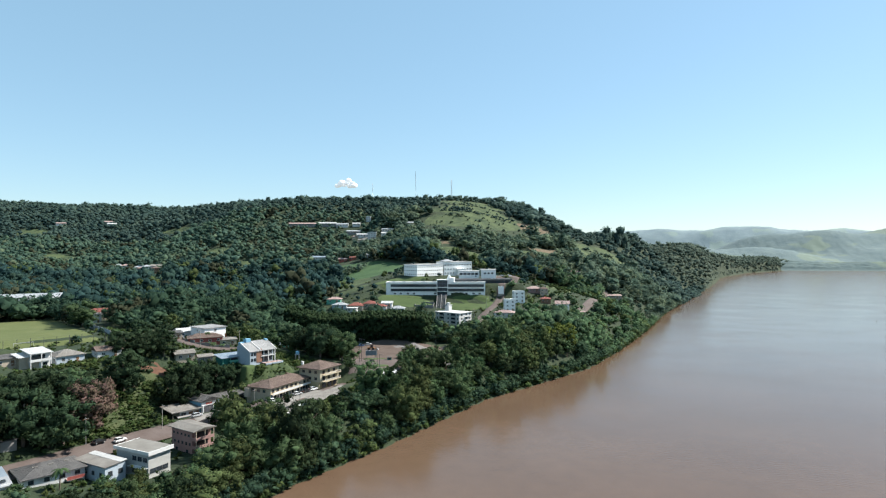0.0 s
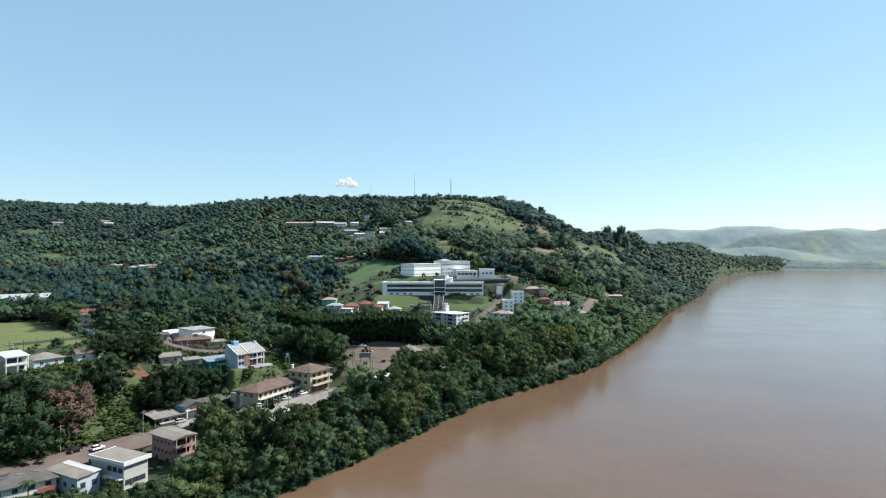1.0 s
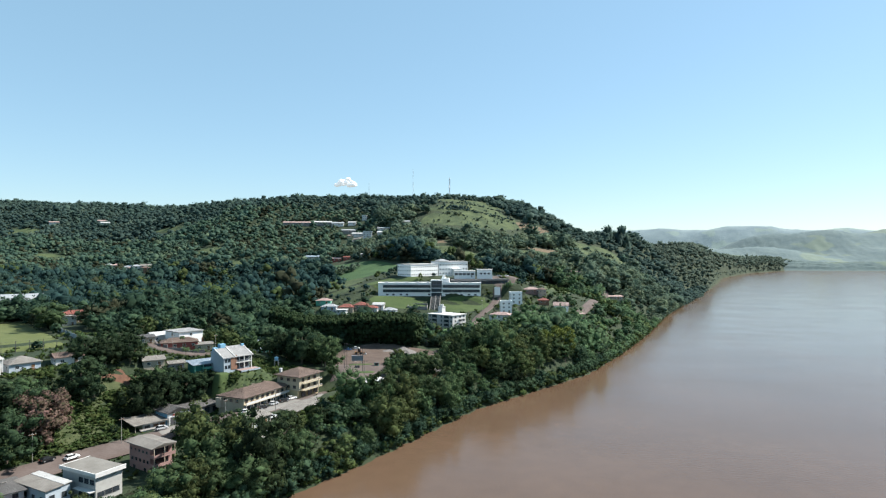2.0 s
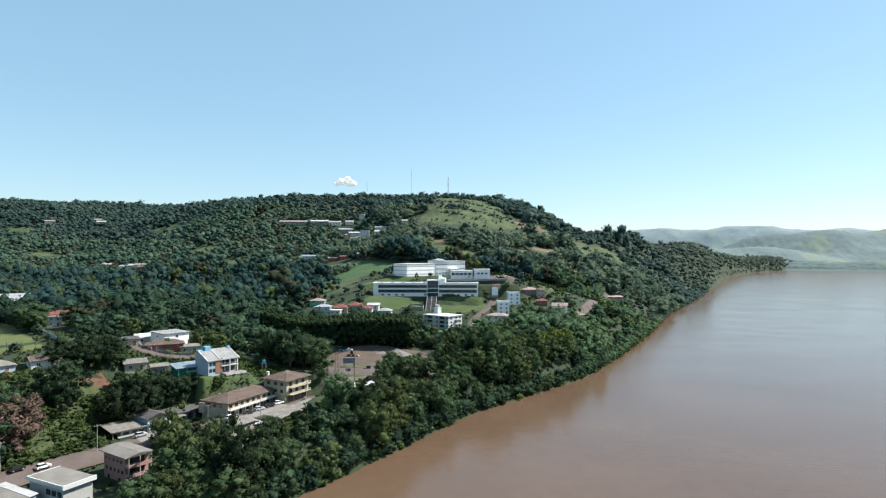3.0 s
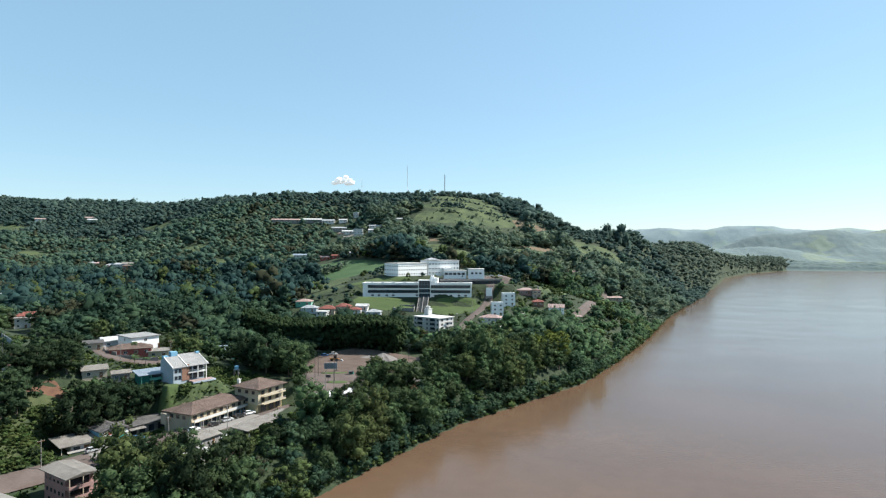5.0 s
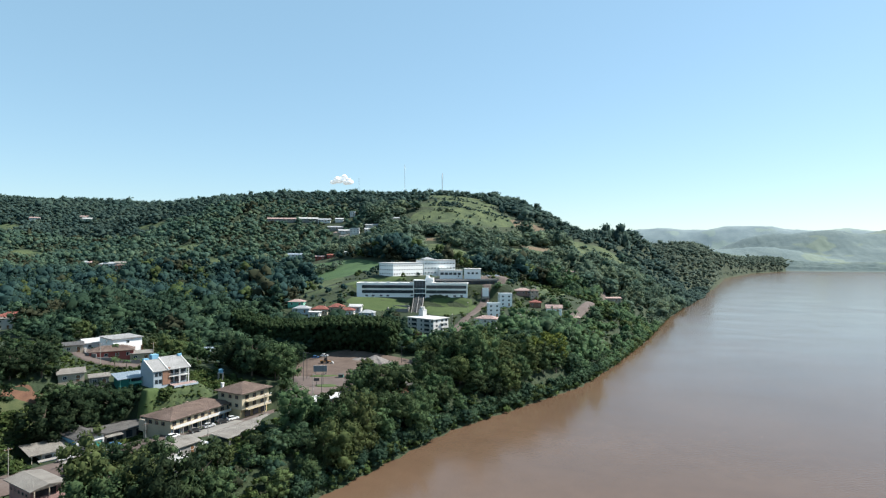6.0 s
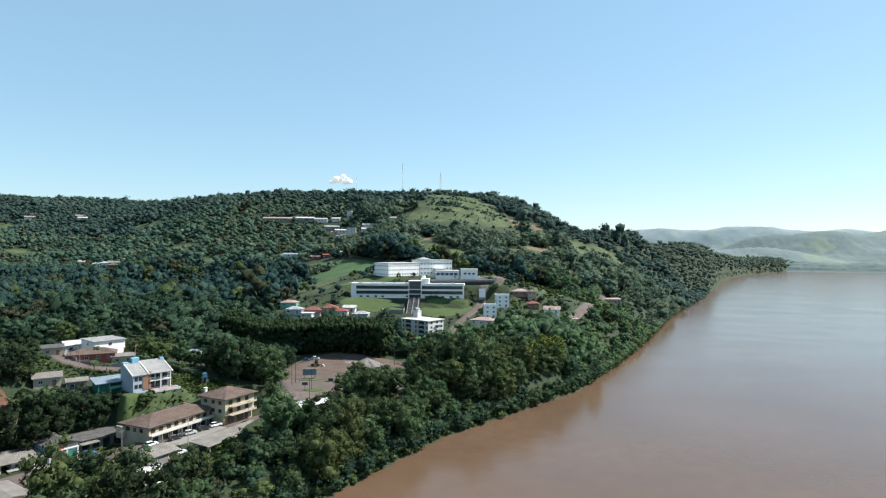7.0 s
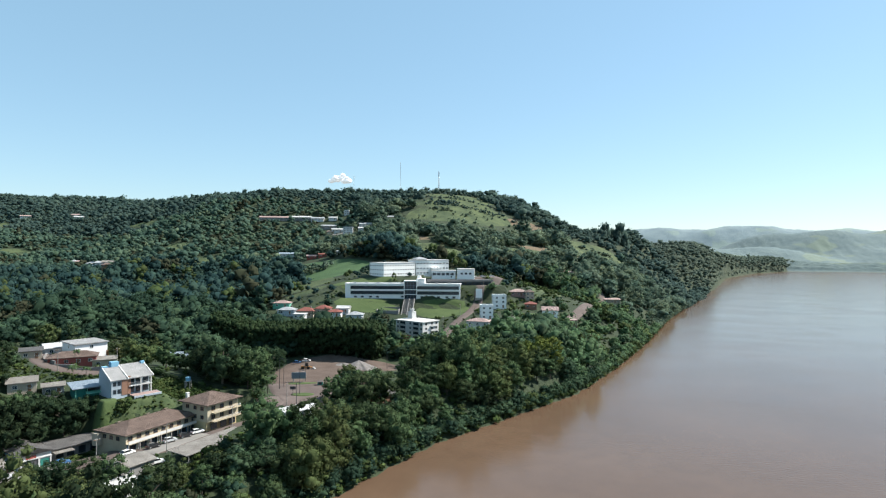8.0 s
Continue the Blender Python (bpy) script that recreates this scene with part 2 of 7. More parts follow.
def steps(lo, hi, fine, far_lo, far_hi, grow=1.25):
    out = list(np.arange(lo, hi + 0.1, fine))
    s = fine
    while out[-1] < far_hi:
        s *= grow
        out.append(out[-1] + s)
    s = fine
    while out[0] > far_lo:
        s *= grow
        out.insert(0, out[0] - s)
    return out


def terrain(x, y):
    z = height(x, y)
    # the far bank across the bend, and the land east of the river
    d2 = np.maximum(y - 2360 - 40 * np.sin(x / 300), x - 1500 + 0.2 * y)
    return np.where(d2 > 0, np.maximum(z, np.minimum(d2 * 0.15, 25)), z)


def joined(*runs):
    return sorted({round(float(v), 2) for r in runs for v in r})


GX = joined(steps(-330, 80, 4, -342, 92, 1.5), np.arange(-1520, -345, 14), np.arange(95, 760, 14), steps(-1540, -1530, 10, -4600, -1530, 1.3), steps(770, 780, 10, 770, 4600, 1.3))
GY = joined(steps(90, 620, 4, 80, 630, 1.5), np.arange(635, 1300, 10), np.arange(1310, 2600, 26), steps(60, 70, 10, -2600, 70, 1.3), steps(2620, 2640, 20, 2620, 4800, 1.3))
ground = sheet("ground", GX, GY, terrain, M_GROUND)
tagged(ground, "wooded green hillside and river bank with shade-dark soil", "ground", kind="structure")
water = sheet("water", steps(-200, 400, 100, -4500, 4500), steps(-400, 2400, 100, -2500, 4800), lambda x, y: x * 0, M_WATER)
tagged(water, "wide calm muddy brown river", "river", kind="structure")

# ---- building kit ----


def roofing(name, a, b, rough=0.8, ribs=2.6, metal=0.0, bump=0.6):
    """Roof sheets or tiles: two weathered tones with ribs that run down the slope."""
    m = material(name, a, b, 3.0, rough, 0, metal)
    t, n = m.node_tree, m.node_tree.nodes
    tc = n.new("ShaderNodeTexCoord")
    wave = n.new("ShaderNodeTexWave")
    wave.inputs["Scale"].default_value, wave.inputs["Distortion"].default_value = ribs, 0.4
    t.links.new(tc.outputs["Object"], wave.inputs["Vector"])
    bn = n.new("ShaderNodeBump")
    bn.inputs["Strength"].default_value, bn.inputs["Distance"].default_value = bump, 0.06
    t.links.new(wave.outputs["Fac"], bn.inputs["Height"])
    t.links.new(bn.outputs[0], n["Principled BSDF"].inputs["Normal"])
    return m


def plaster(name, c, dirt=0.78):
    return material(name, tuple(v * dirt for v in c), c, 5, 0.85, 0.1)


W_WHITE = plaster("white_plaster", (0.56, 0.56, 0.55))
W_SCHOOL = plaster("clean_white_plaster", (0.8, 0.8, 0.79), 0.93)
W_PALE = plaster("pale_grey_plaster", (0.4, 0.4, 0.385))
W_CREAM = plaster("cream_plaster", (0.432, 0.3744, 0.2736))
W_YELLOW = plaster("ochre_plaster", (0.42, 0.345, 0.20))
W_PINK = plaster("dusty_pink_plaster", (0.3024, 0.1944, 0.18))
W_RED = plaster("brick_red_plaster", (0.324, 0.0864, 0.072))
W_BLUE = plaster("pale_blue_plaster", (0.3744, 0.432, 0.4824))
W_SKY = plaster("light_blue_paint", (0.18, 0.3744, 0.5184))
W_TEAL = plaster("teal_paint", (0.03, 0.2, 0.165))
W_GREEN = plaster("mint_paint", (0.144, 0.432, 0.324))
W_GREY = plaster("grey_render", (0.216, 0.2088, 0.2016))
W_BRICK = plaster("bare_brick", (0.2448, 0.1368, 0.0936))
W_BEIGE = plaster("beige_plaster", (0.396, 0.3384, 0.2664))
R_FIBRE = roofing("fibre_cement_sheets", (0.127, 0.1153, 0.1037), (0.2073, 0.1963, 0.1785))
R_DARK = roofing("dark_fibre_cement_sheets", (0.0554, 0.0523, 0.0523), (0.0983, 0.0952, 0.092))
R_BROWN = roofing("brown_clay_tiles", (0.0718, 0.0491, 0.039), (0.1373, 0.0983, 0.0819), ribs=4)
R_RED = roofing("red_clay_tiles", (0.14, 0.042, 0.034), (0.2, 0.07, 0.052), ribs=4)
R_PINK = roofing("faded_tiles", (0.2356, 0.1638, 0.1505), (0.3143, 0.2293, 0.2098), ribs=4)
R_WHITE = roofing("white_metal_sheets", (0.3673, 0.3673, 0.362), (0.4456, 0.4456, 0.4402), 0.5)
R_GREY = roofing("grey_metal_sheets", (0.2231, 0.2356, 0.2488), (0.3143, 0.3276, 0.3409), 0.5)
R_BLUE = roofing("blue_grey_metal_sheets", (0.1466, 0.1885, 0.2309), (0.2097, 0.2514, 0.2933), 0.5)
R_PALE = roofing("pale_cement_sheets", (0.19, 0.19, 0.19), (0.27, 0.268, 0.265))
R_FLAT = material("weathered_roof_slab", (0.1257, 0.1173, 0.1048), (0.1926, 0.1846, 0.1676), 4, 0.9, 0.2)
R_BRIGHT = material("white_roof_slab", (0.3944, 0.3891, 0.3776), (0.4736, 0.4676, 0.4561), 6, 0.8, 0.1)
M_FRAME = material("window_frame_paint", (0.62, 0.62, 0.60), (0.72, 0.72, 0.70), 1, 0.5)
M_DARKF = material("dark_metal_frame", (0.05, 0.05, 0.055), (0.08, 0.08, 0.085), 1, 0.5)
M_WOOD = material("varnished_wood", (0.12, 0.06, 0.03), (0.20, 0.11, 0.06), 0.6, 0.5)
M_STEEL = material("grey_steel", (0.35, 0.36, 0.37), (0.46, 0.47, 0.48), 1, 0.45, metal=0.6)


def pane_material():
    m = material("window_glass", (0.02, 0.026, 0.032), (0.04, 0.05, 0.06), 2, 0.06, spec=0.6)
    return m


M_PANE = pane_material()


class Shape:
    """Collects boxes, prisms and rings for one mesh."""

    def __init__(self):
        self.v, self.f = [], []

    def poly(self, pts, faces):
        k = len(self.v)
        self.v += [tuple(p) for p in pts]
        self.f += [tuple(i + k for i in q) for q in faces]
        return self

    def box(self, x, y, z, sx, sy, sz):
        """A box centred on x and y that stands on z."""
        a, b = sx / 2, sy / 2
        pts = [(x + i * a, y + j * b, z + k * sz) for k in (0, 1) for i, j in ((-1, -1), (1, -1), (1, 1), (-1, 1))]
        return self.poly(pts, [(3, 2, 1, 0), (4, 5, 6, 7), (0, 1, 5, 4), (1, 2, 6, 5), (2, 3, 7, 6), (3, 0, 4, 7)])

    def tube(self, x, y, z, r, h, n=10, r2=None, bottom=True):
        r2 = r if r2 is None else r2
        ring = [(math.cos(i * math.tau / n), math.sin(i * math.tau / n)) for i in range(n)]
        pts = [(x + r * c, y + r * s, z) for c, s in ring] + [(x + r2 * c, y + r2 * s, z + h) for c, s in ring]
        faces = [(i, (i + 1) % n, n + (i + 1) % n, n + i) for i in range(n)] + [tuple(range(n, 2 * n)), tuple(reversed(range(n)))]
        return self.poly(pts, faces)

    def wheel(self, x, y, z, r, wide, n=12):
        ring = [(math.cos(i * math.tau / n), math.sin(i * math.tau / n)) for i in range(n)]
        pts = [(x + r * c, y - wide / 2, z + r * s) for c, s in ring] + [(x + r * c, y + wide / 2, z + r * s) for c, s in ring]
        faces = [(i, (i + 1) % n, n + (i + 1) % n, n + i) for i in range(n)] + [tuple(range(n, 2 * n)), tuple(reversed(range(n)))]
        return self.poly(pts, faces)

    def mesh(self, name, mat, smooth=False):
        me = bpy.data.meshes.new(name)
        me.from_pydata(self.v, [], self.f)
        bm = bmesh.new()
        bm.from_mesh(me)
        bmesh.ops.recalc_face_normals(bm, faces=bm.faces)
        bm.to_mesh(me)
        bm.free()
        me.materials.append(mat)
        if smooth:
            me.shade_smooth()
        return me


def part(name, shape, mat, parent, label="", at=None, smooth=False):
    me = shape if isinstance(shape, bpy.types.Mesh) else shape.mesh(name, mat, smooth)
    ob = new(name, me)
    ob.parent = parent
    if at is not None:
        ob.matrix_basis = at
    return tagged(ob, label)


def base(name, label, category, x, y, rot=0, z=None, group=""):
    ob = new(name)
    ob.matrix_basis = pose(x, y, seat(x, y) if z is None else z, 0, 0, rot)
    return tagged(ob, label, category, group)


KEEP_CLEAR = []


def clear(x, y, rot, hx, hy, margin=2.0, gap=False):
    """Keeps plants off a footprint; gap: only tall trees."""
    KEEP_CLEAR.append((x, y, math.cos(radians(rot)), math.sin(radians(rot)), hx + margin, hy + margin, gap))


def is_clear(x, y, low=False):
    for cx, cy, c, s, hx, hy, gap in KEEP_CLEAR:
        u, v = (x - cx) * c + (y - cy) * s, (y - cy) * c - (x - cx) * s
        if abs(u) < hx and abs(v) < hy and not (low and gap):
            return False
    return True


WINDOWS = {}


def window(parent, face, w, d, u, z, ww, hh, frame_mat=None, name="window", pane_mat=None, bars=1):
    """A framed pane on one face of a w x d block; u: along the face from its middle."""
    fm, pm = frame_mat or M_FRAME, pane_mat or M_PANE
    key = (ww, hh, fm.name, pm.name, bars)
    if key not in WINDOWS:
        f = Shape()
        for s in (-1, 1):
            f.box(s * (ww / 2), 0, 0, 0.08, 0.12, hh + 0.08)
        f.box(0, 0, -0.06, ww + 0.2, 0.22, 0.06).box(0, 0, hh, ww + 0.08, 0.12, 0.08)
        for k in range(bars):
            f.box(ww * ((k + 1) / (bars + 1) - 0.5), 0, 0, 0.05, 0.10, hh)
        WINDOWS[key] = f.mesh("window_frame", fm), Shape().box(0, 0, 0, ww, 0.05, hh).mesh("pane", pm)
    fr, pa = WINDOWS[key]
    m = {"front": pose(u, -d / 2, z), "back": pose(-u, d / 2, z, 0, 0, 180), "left": pose(-w / 2, -u, z, 0, 0, -90), "right": pose(w / 2, u, z, 0, 0, 90)}[face]
    ob = part(name, fr, None, parent, at=m)
    part("pane", pa, None, ob)
    return ob


def row_of_windows(parent, face, w, d, n, z, ww, hh, span=None, **kw):
    length = span or (w if face in ("front", "back") else d)
    for k in range(n):
        window(parent, face, w, d, length * ((k + 0.5) / n - 0.5), z, ww, hh, **kw)


def hip_roof(w, d, rise, over, thick=0.22, gable=False, ridge=None):
    a, b = w / 2 + over, d / 2 + over
    s = Shape()
    if w >= d:
        r = (a if gable else max(a - b, 0.05)) if ridge is None else ridge
        top = [(-r, 0, rise), (r, 0, rise)]
    else:
        r = (b if gable else max(b - a, 0.05)) if ridge is None else ridge
        top = [(0, -r, rise), (0, r, rise)]
    low = [(-a, -b, 0), (a, -b, 0), (a, b, 0), (-a, b, 0)]
    pts = low + top + [(p[0], p[1], p[2] - thick) for p in low + top]
    if w >= d:
        up = [(0, 1, 5, 4), (1, 2, 5), (2, 3, 4, 5), (3, 0, 4)]
    else:
        up = [(0, 1, 4), (1, 2, 5, 4), (2, 3, 5), (3, 0, 4, 5)]
    down = [tuple(i + 6 for i in reversed(q)) for q in up]
    rim = [(i, (i + 1) % 4, (i + 1) % 4 + 6, i + 6) for i in range(4)]
    return s.poly(pts, up + [tuple(q) for q in down] + [tuple(reversed(q)) for q in rim])


def mono_roof(w, d, rise, over, thick=0.2, along="y"):
    a, b = w / 2 + over, d / 2 + over
    pts = []
    for t in (0, -thick):
        for x, y in ((-a, -b), (a, -b), (a, b), (-a, b)):
            k = (y + b) / (2 * b) if along == "y" else (x + a) / (2 * a)
            pts.append((x, y, rise * k + t))
    return Shape().poly(pts, [(0, 1, 2, 3), (7, 6, 5, 4), (0, 4, 5, 1), (1, 5, 6, 2), (2, 6, 7, 3), (3, 7, 4, 0)])


def house(label, x, y, rot, w, d, storeys=1, wall=None, roof=None, kind="hip", rise=1.8, over=0.6, z=None, tall=2.8, wins=(3, 2, 2, 2), win=(1.3, 1.1), name="house", category="house", deep=3.0, frame_mat=None, door=True, group="", chimney=False):
    """A house: walls on a foundation, roof, windows by face (front, right, back, left), a front door."""
    h = base(name, label, category, x, y, rot, z, group)
    clear(x, y, rot, w / 2, d / 2)
    top = storeys * tall
    body = Shape().box(0, 0, -deep, w, d, deep + top)
    if kind == "gable":
        if w >= d:
            body.poly([(-w / 2, -d / 2, top), (-w / 2, d / 2, top), (-w / 2, 0, top + rise * 0.9), (w / 2, -d / 2, top), (w / 2, d / 2, top), (w / 2, 0, top + rise * 0.9)], [(0, 1, 2), (3, 5, 4), (0, 2, 5, 3), (1, 4, 5, 2)])
        else:
            body.poly([(-w / 2, -d / 2, top), (w / 2, -d / 2, top), (0, -d / 2, top + rise * 0.9), (-w / 2, d / 2, top), (w / 2, d / 2, top), (0, d / 2, top + rise * 0.9)], [(0, 1, 2), (3, 5, 4), (0, 2, 5, 3), (1, 4, 5, 2)])
    part("wall", body, wall or W_WHITE, h)
    rm = roof or R_FIBRE
    if kind in ("hip", "gable"):
        rf = part("roof", hip_roof(w, d, rise, over, gable=kind == "gable"), rm, h, at=pose(0, 0, top + 0.2))
    elif kind == "flat":
        s = Shape().box(0, 0, 0, w + 2 * over, d + 2 * over, 0.3)
        rf = part("roof", s, rm, h, at=pose(0, 0, top))
    elif kind == "parapet":
        s = Shape().box(0, 0, 0, w + 0.1, d + 0.1, 0.15)
        rf = part("roof", s, rm, h, at=pose(0, 0, top))
        q = Shape().box(0, -d / 2, 0, w + 0.2, 0.2, 0.8).box(0, d / 2, 0, w + 0.2, 0.2, 0.8).box(-w / 2, 0, 0, 0.2, d - 0.2, 0.8).box(w / 2, 0, 0, 0.2, d - 0.2, 0.8)
        part("parapet", q, wall or W_WHITE, h, at=pose(0, 0, top + 0.004))
    else:
        rf = part("roof", mono_roof(w, d, rise, over, along="x" if kind == "mono_x" else "y"), rm, h, at=pose(0, 0, top + 0.2))
        s = Shape()
        k = rise
        if kind == "mono_x":
            s.poly([(-w / 2, -d / 2, top), (w / 2, -d / 2, top), (w / 2, -d / 2, top + k), (-w / 2, d / 2, top), (w / 2, d / 2, top), (w / 2, d / 2, top + k)], [(0, 1, 2), (3, 5, 4), (1, 4, 5, 2), (0, 2, 5, 3)])
        else:
            s.poly([(-w / 2, -d / 2, top), (-w / 2, d / 2, top), (-w / 2, d / 2, top + k), (w / 2, -d / 2, top), (w / 2, d / 2, top), (w / 2, d / 2, top + k)], [(0, 1, 2), (3, 5, 4), (1, 4, 5, 2), (0, 2, 5, 3)])
        part("gable_wall", s, wall or W_WHITE, h)
    for face, n in zip(("front", "right", "back", "left"), wins):
        for st in range(storeys):
            if n:
                row_of_windows(h, face, w, d, n, st * tall + 0.95, win[0], win[1], frame_mat=frame_mat)
    if door:
        part("door", Shape().box(0, 0, 0, 1.0, 0.08, 2.1), M_WOOD, h, at=pose(w * (0.5 / max(wins[0], 1) if wins[0] % 2 == 0 and wins[0] else 0.0) + (0 if wins[0] % 2 == 0 else w / max(wins[0], 1) / 2), -d / 2 - 0.02, 0))
    if chimney:
        part("chimney", Shape().box(0, 0, 0, 0.7, 0.7, 1.6).box(0, 0, 1.6, 0.9, 0.9, 0.12), W_GREY, h, at=pose(w * 0.25, d * 0.15, top + rise * 0.5))
    return h

# ---- draped surfaces: streets, lawns, fields ----


def draped_patch(name, cx, cy, rx, ry, turn, mat, label, category, lift=0.12, wobble=0.18, n=28, rings=7, kind="structure", box=False):
    """An uneven oval (or box) of turf or soil laid on the ground."""
    c, s = math.cos(radians(turn)), math.sin(radians(turn))
    verts, faces = [], []
    rnd = random.Random(int(cx * 7 + cy))
    ph = [rnd.uniform(0, math.tau) for _ in range(3)]
    for r in range(rings + 1):
        for i in range(n):
            a = i * math.tau / n
            k = 1 + wobble * (math.sin(2 * a + ph[0]) * 0.5 + math.sin(3 * a + ph[1]) * 0.4 + math.sin(5 * a + ph[2]) * 0.3)
            if box:
                k = 1 / max(abs(math.cos(a)), abs(math.sin(a)))
            u, v = rx * k * math.cos(a) * r / rings, ry * k * math.sin(a) * r / rings
            x, y = cx + u * c - v * s, cy + u * s + v * c
            verts.append((x, y, seat(x, y) + lift * (1 if r < rings else -2)))
    for r in range(rings):
        for i in range(n):
            j = (i + 1) % n
            faces.append((r * n + i, r * n + j, (r + 1) * n + j, (r + 1) * n + i))
    ob = mesh_object(name, verts, faces, mat, True)
    tagged(ob, label, category, kind=kind)
    clear(cx, cy, turn, rx * 0.9, ry * 0.9, 0, category == "meadow")
    if cy > 600:
        k = math.hypot(cx, cy - 40)
        clear(cx - cx / k * ry * 1.2, cy - (cy - 40) / k * ry * 1.2, turn, rx * 0.8, ry * 0.7 + 4, 0, True)
    return ob


def draped_polygon(name, pts, mat, label, category, lift=0.2, rings=9, bare=True):
    """A surface with a rounded many-sided outline laid on the ground."""
    p = np.array(pts + pts[:1], float)
    at = np.r_[0, np.cumsum(np.hypot(*np.diff(p, axis=0).T))]
    q = np.linspace(0, at[-1], 72, endpoint=False)
    rim = np.stack([np.interp(q, at, p[:, 0]), np.interp(q, at, p[:, 1])], 1)
    for _ in range(2):
        rim = (np.roll(rim, 1, 0) + 2 * rim + np.roll(rim, -1, 0)) / 4
    mid, n = rim.mean(0), len(rim)
    spots = np.concatenate([mid + (rim - mid) * r / rings for r in range(rings + 1)])
    z = height(spots[:, 0], spots[:, 1]) + lift
    z[-n:] -= lift + 0.3
    verts = np.column_stack([spots, z]).tolist()
    faces = [(r * n + i, r * n + (i + 1) % n, (r + 1) * n + (i + 1) % n, (r + 1) * n + i) for r in range(rings) for i in range(n)]
    for k in range(0, n if bare else 0, 3):
        for f in (0.3, 0.62, 0.88):
            clear(*(mid + (rim[k] - mid) * f), 0, 5, 5, 0)
    return tagged(mesh_object(name, verts, faces, mat, True), label, category, kind="structure")


def street(name, pts, wide, mat, label, lift=0.16, kerb=False):
    """A strip along a smoothed line, draped on the ground."""
    p = np.array(pts, float)
    seg = np.hypot(*np.diff(p, axis=0).T)
    at = np.r_[0, np.cumsum(seg)]
    s = np.arange(0, at[-1], 3.0)
    xs, ys = np.interp(s, at, p[:, 0]), np.interp(s, at, p[:, 1])
    for _ in range(3):
        xs[1:-1], ys[1:-1] = (xs[:-2] + 2 * xs[1:-1] + xs[2:]) / 4, (ys[:-2] + 2 * ys[1:-1] + ys[2:]) / 4
    tx, ty = np.gradient(xs), np.gradient(ys)
    ln = np.hypot(tx, ty)
    nx, ny = -ty / ln, tx / ln
    offs = [-wide / 2 - 0.5, -wide / 2, -wide / 4, 0, wide / 4, wide / 2, wide / 2 + 0.5]
    drop = [-0.5, 0, 0.04, 0.06, 0.04, 0, -0.5]
    verts, faces = [], []
    for i in range(len(s)):
        mid = seat(xs[i], ys[i])
        for o, dz in zip(offs, drop):
            x, y = xs[i] + nx[i] * o, ys[i] + ny[i] * o
            verts.append((x, y, max(seat(x, y), 0.5 * mid + 0.5 * seat(x, y)) + lift + dz))
        if i % 2 == 0:
            clear(xs[i], ys[i], math.degrees(math.atan2(ty[i], tx[i])), 3.2, wide / 2, 0.8)
    m = len(offs)
    for i in range(len(s) - 1):
        for j in range(m - 1):
            a = i * m + j
            faces.append((a, a + m, a + m + 1, a + 1))
    ob = mesh_object(name, verts, faces, mat, True)
    return tagged(ob, label, "road", kind="structure")



street("road", [(-178, 95), (-170, 130), (-166, 150), (-161, 172), (-156, 188), (-151, 205), (-145, 218), (-131, 224), (-127, 240), (-118, 262), (-114, 285), (-116, 300)], 8, M_ROAD, "worn reddish street along the river houses")
street("road", [(-101, 352), (-93, 372), (-91, 400), (-92, 420), (-91, 450), (-88, 480), (-86, 510), (-80, 545), (-72, 580)], 5.5, M_ROAD, "sloping street beside the white school")
street("road", [(-22, 500), (-16, 525), (-8, 570), (-3, 610), (-4, 650), (-16, 690)], 6.5, M_ROAD, "pale street climbing through the riverside woods")
street("road", [(-178, 262), (-186, 254), (-194, 249), (-204, 251), (-216, 262), (-226, 275)], 6, M_ROAD, "narrow street bending past the upper houses")
street("road", [(-322, 786), (-336, 780), (-334, 768), (-318, 762), (-312, 740), (-318, 715), (-330, 704)], 4, M_PAVING, "pale concrete lane on the hillside")

draped_patch("lawn", -160, 462, 24, 11, 10, M_LAWN, "mown green lawn below the school", "lawn", wobble=0.06)
draped_patch("lawn", -107, 473, 21, 14, 20, M_LAWN, "mown green lawn beside the school stairs", "lawn", wobble=0.06)
draped_patch("lawn", -177, 497, 26, 8, 20, M_LAWN, "green bank between the school buildings", "lawn")
draped_patch("field", -258, 590, 78, 36, -28, M_FIELD, "smooth green sown field on the slope", "field", wobble=0.10)
draped_patch("meadow", -240, 515, 26, 34, -30, M_MEADOW, "rough green pasture slope", "meadow")
draped_patch("meadow", -215, 480, 10, 20, -20, M_MEADOW, "rough green pasture slope", "meadow")
draped_patch("meadow", -205, 926, 60, 24, 10, M_MEADOW, "grassy hilltop pasture", "meadow")
draped_patch("meadow", -185, 838, 88, 44, 25, M_MEADOW, "light green hillside pasture", "meadow")
draped_patch("meadow", -205, 885, 70, 22, 12, M_MEADOW, "light green hillside pasture", "meadow")
draped_patch("field", -104, 872, 30, 24, 10, M_TILLED, "brown tilled field on the hill", "field")
draped_patch("meadow", -72, 858, 20, 20, 0, M_MEADOW, "light green hillside pasture", "meadow")
draped_patch("meadow", -12, 842, 40, 32, 20, M_MEADOW, "bright green hillside clearing", "meadow")
draped_patch("field", -55, 752, 42, 18, 15, M_TILLED, "brown tilled strip on the hill", "field")
draped_patch("meadow", -160, 655, 34, 20, -20, M_MEADOW, "light green hillside clearing", "meadow")
draped_patch("field", -199, 695, 20, 11, -30, M_TILLED, "dry brown clearing on the hill", "field")
draped_patch("meadow", -866, 780, 34, 16, -10, M_MEADOW, "light green clearing in the valley woods", "meadow")
draped_patch("meadow", -560, 905, 26, 14, 0, M_MEADOW, "light green hillside clearing", "meadow")
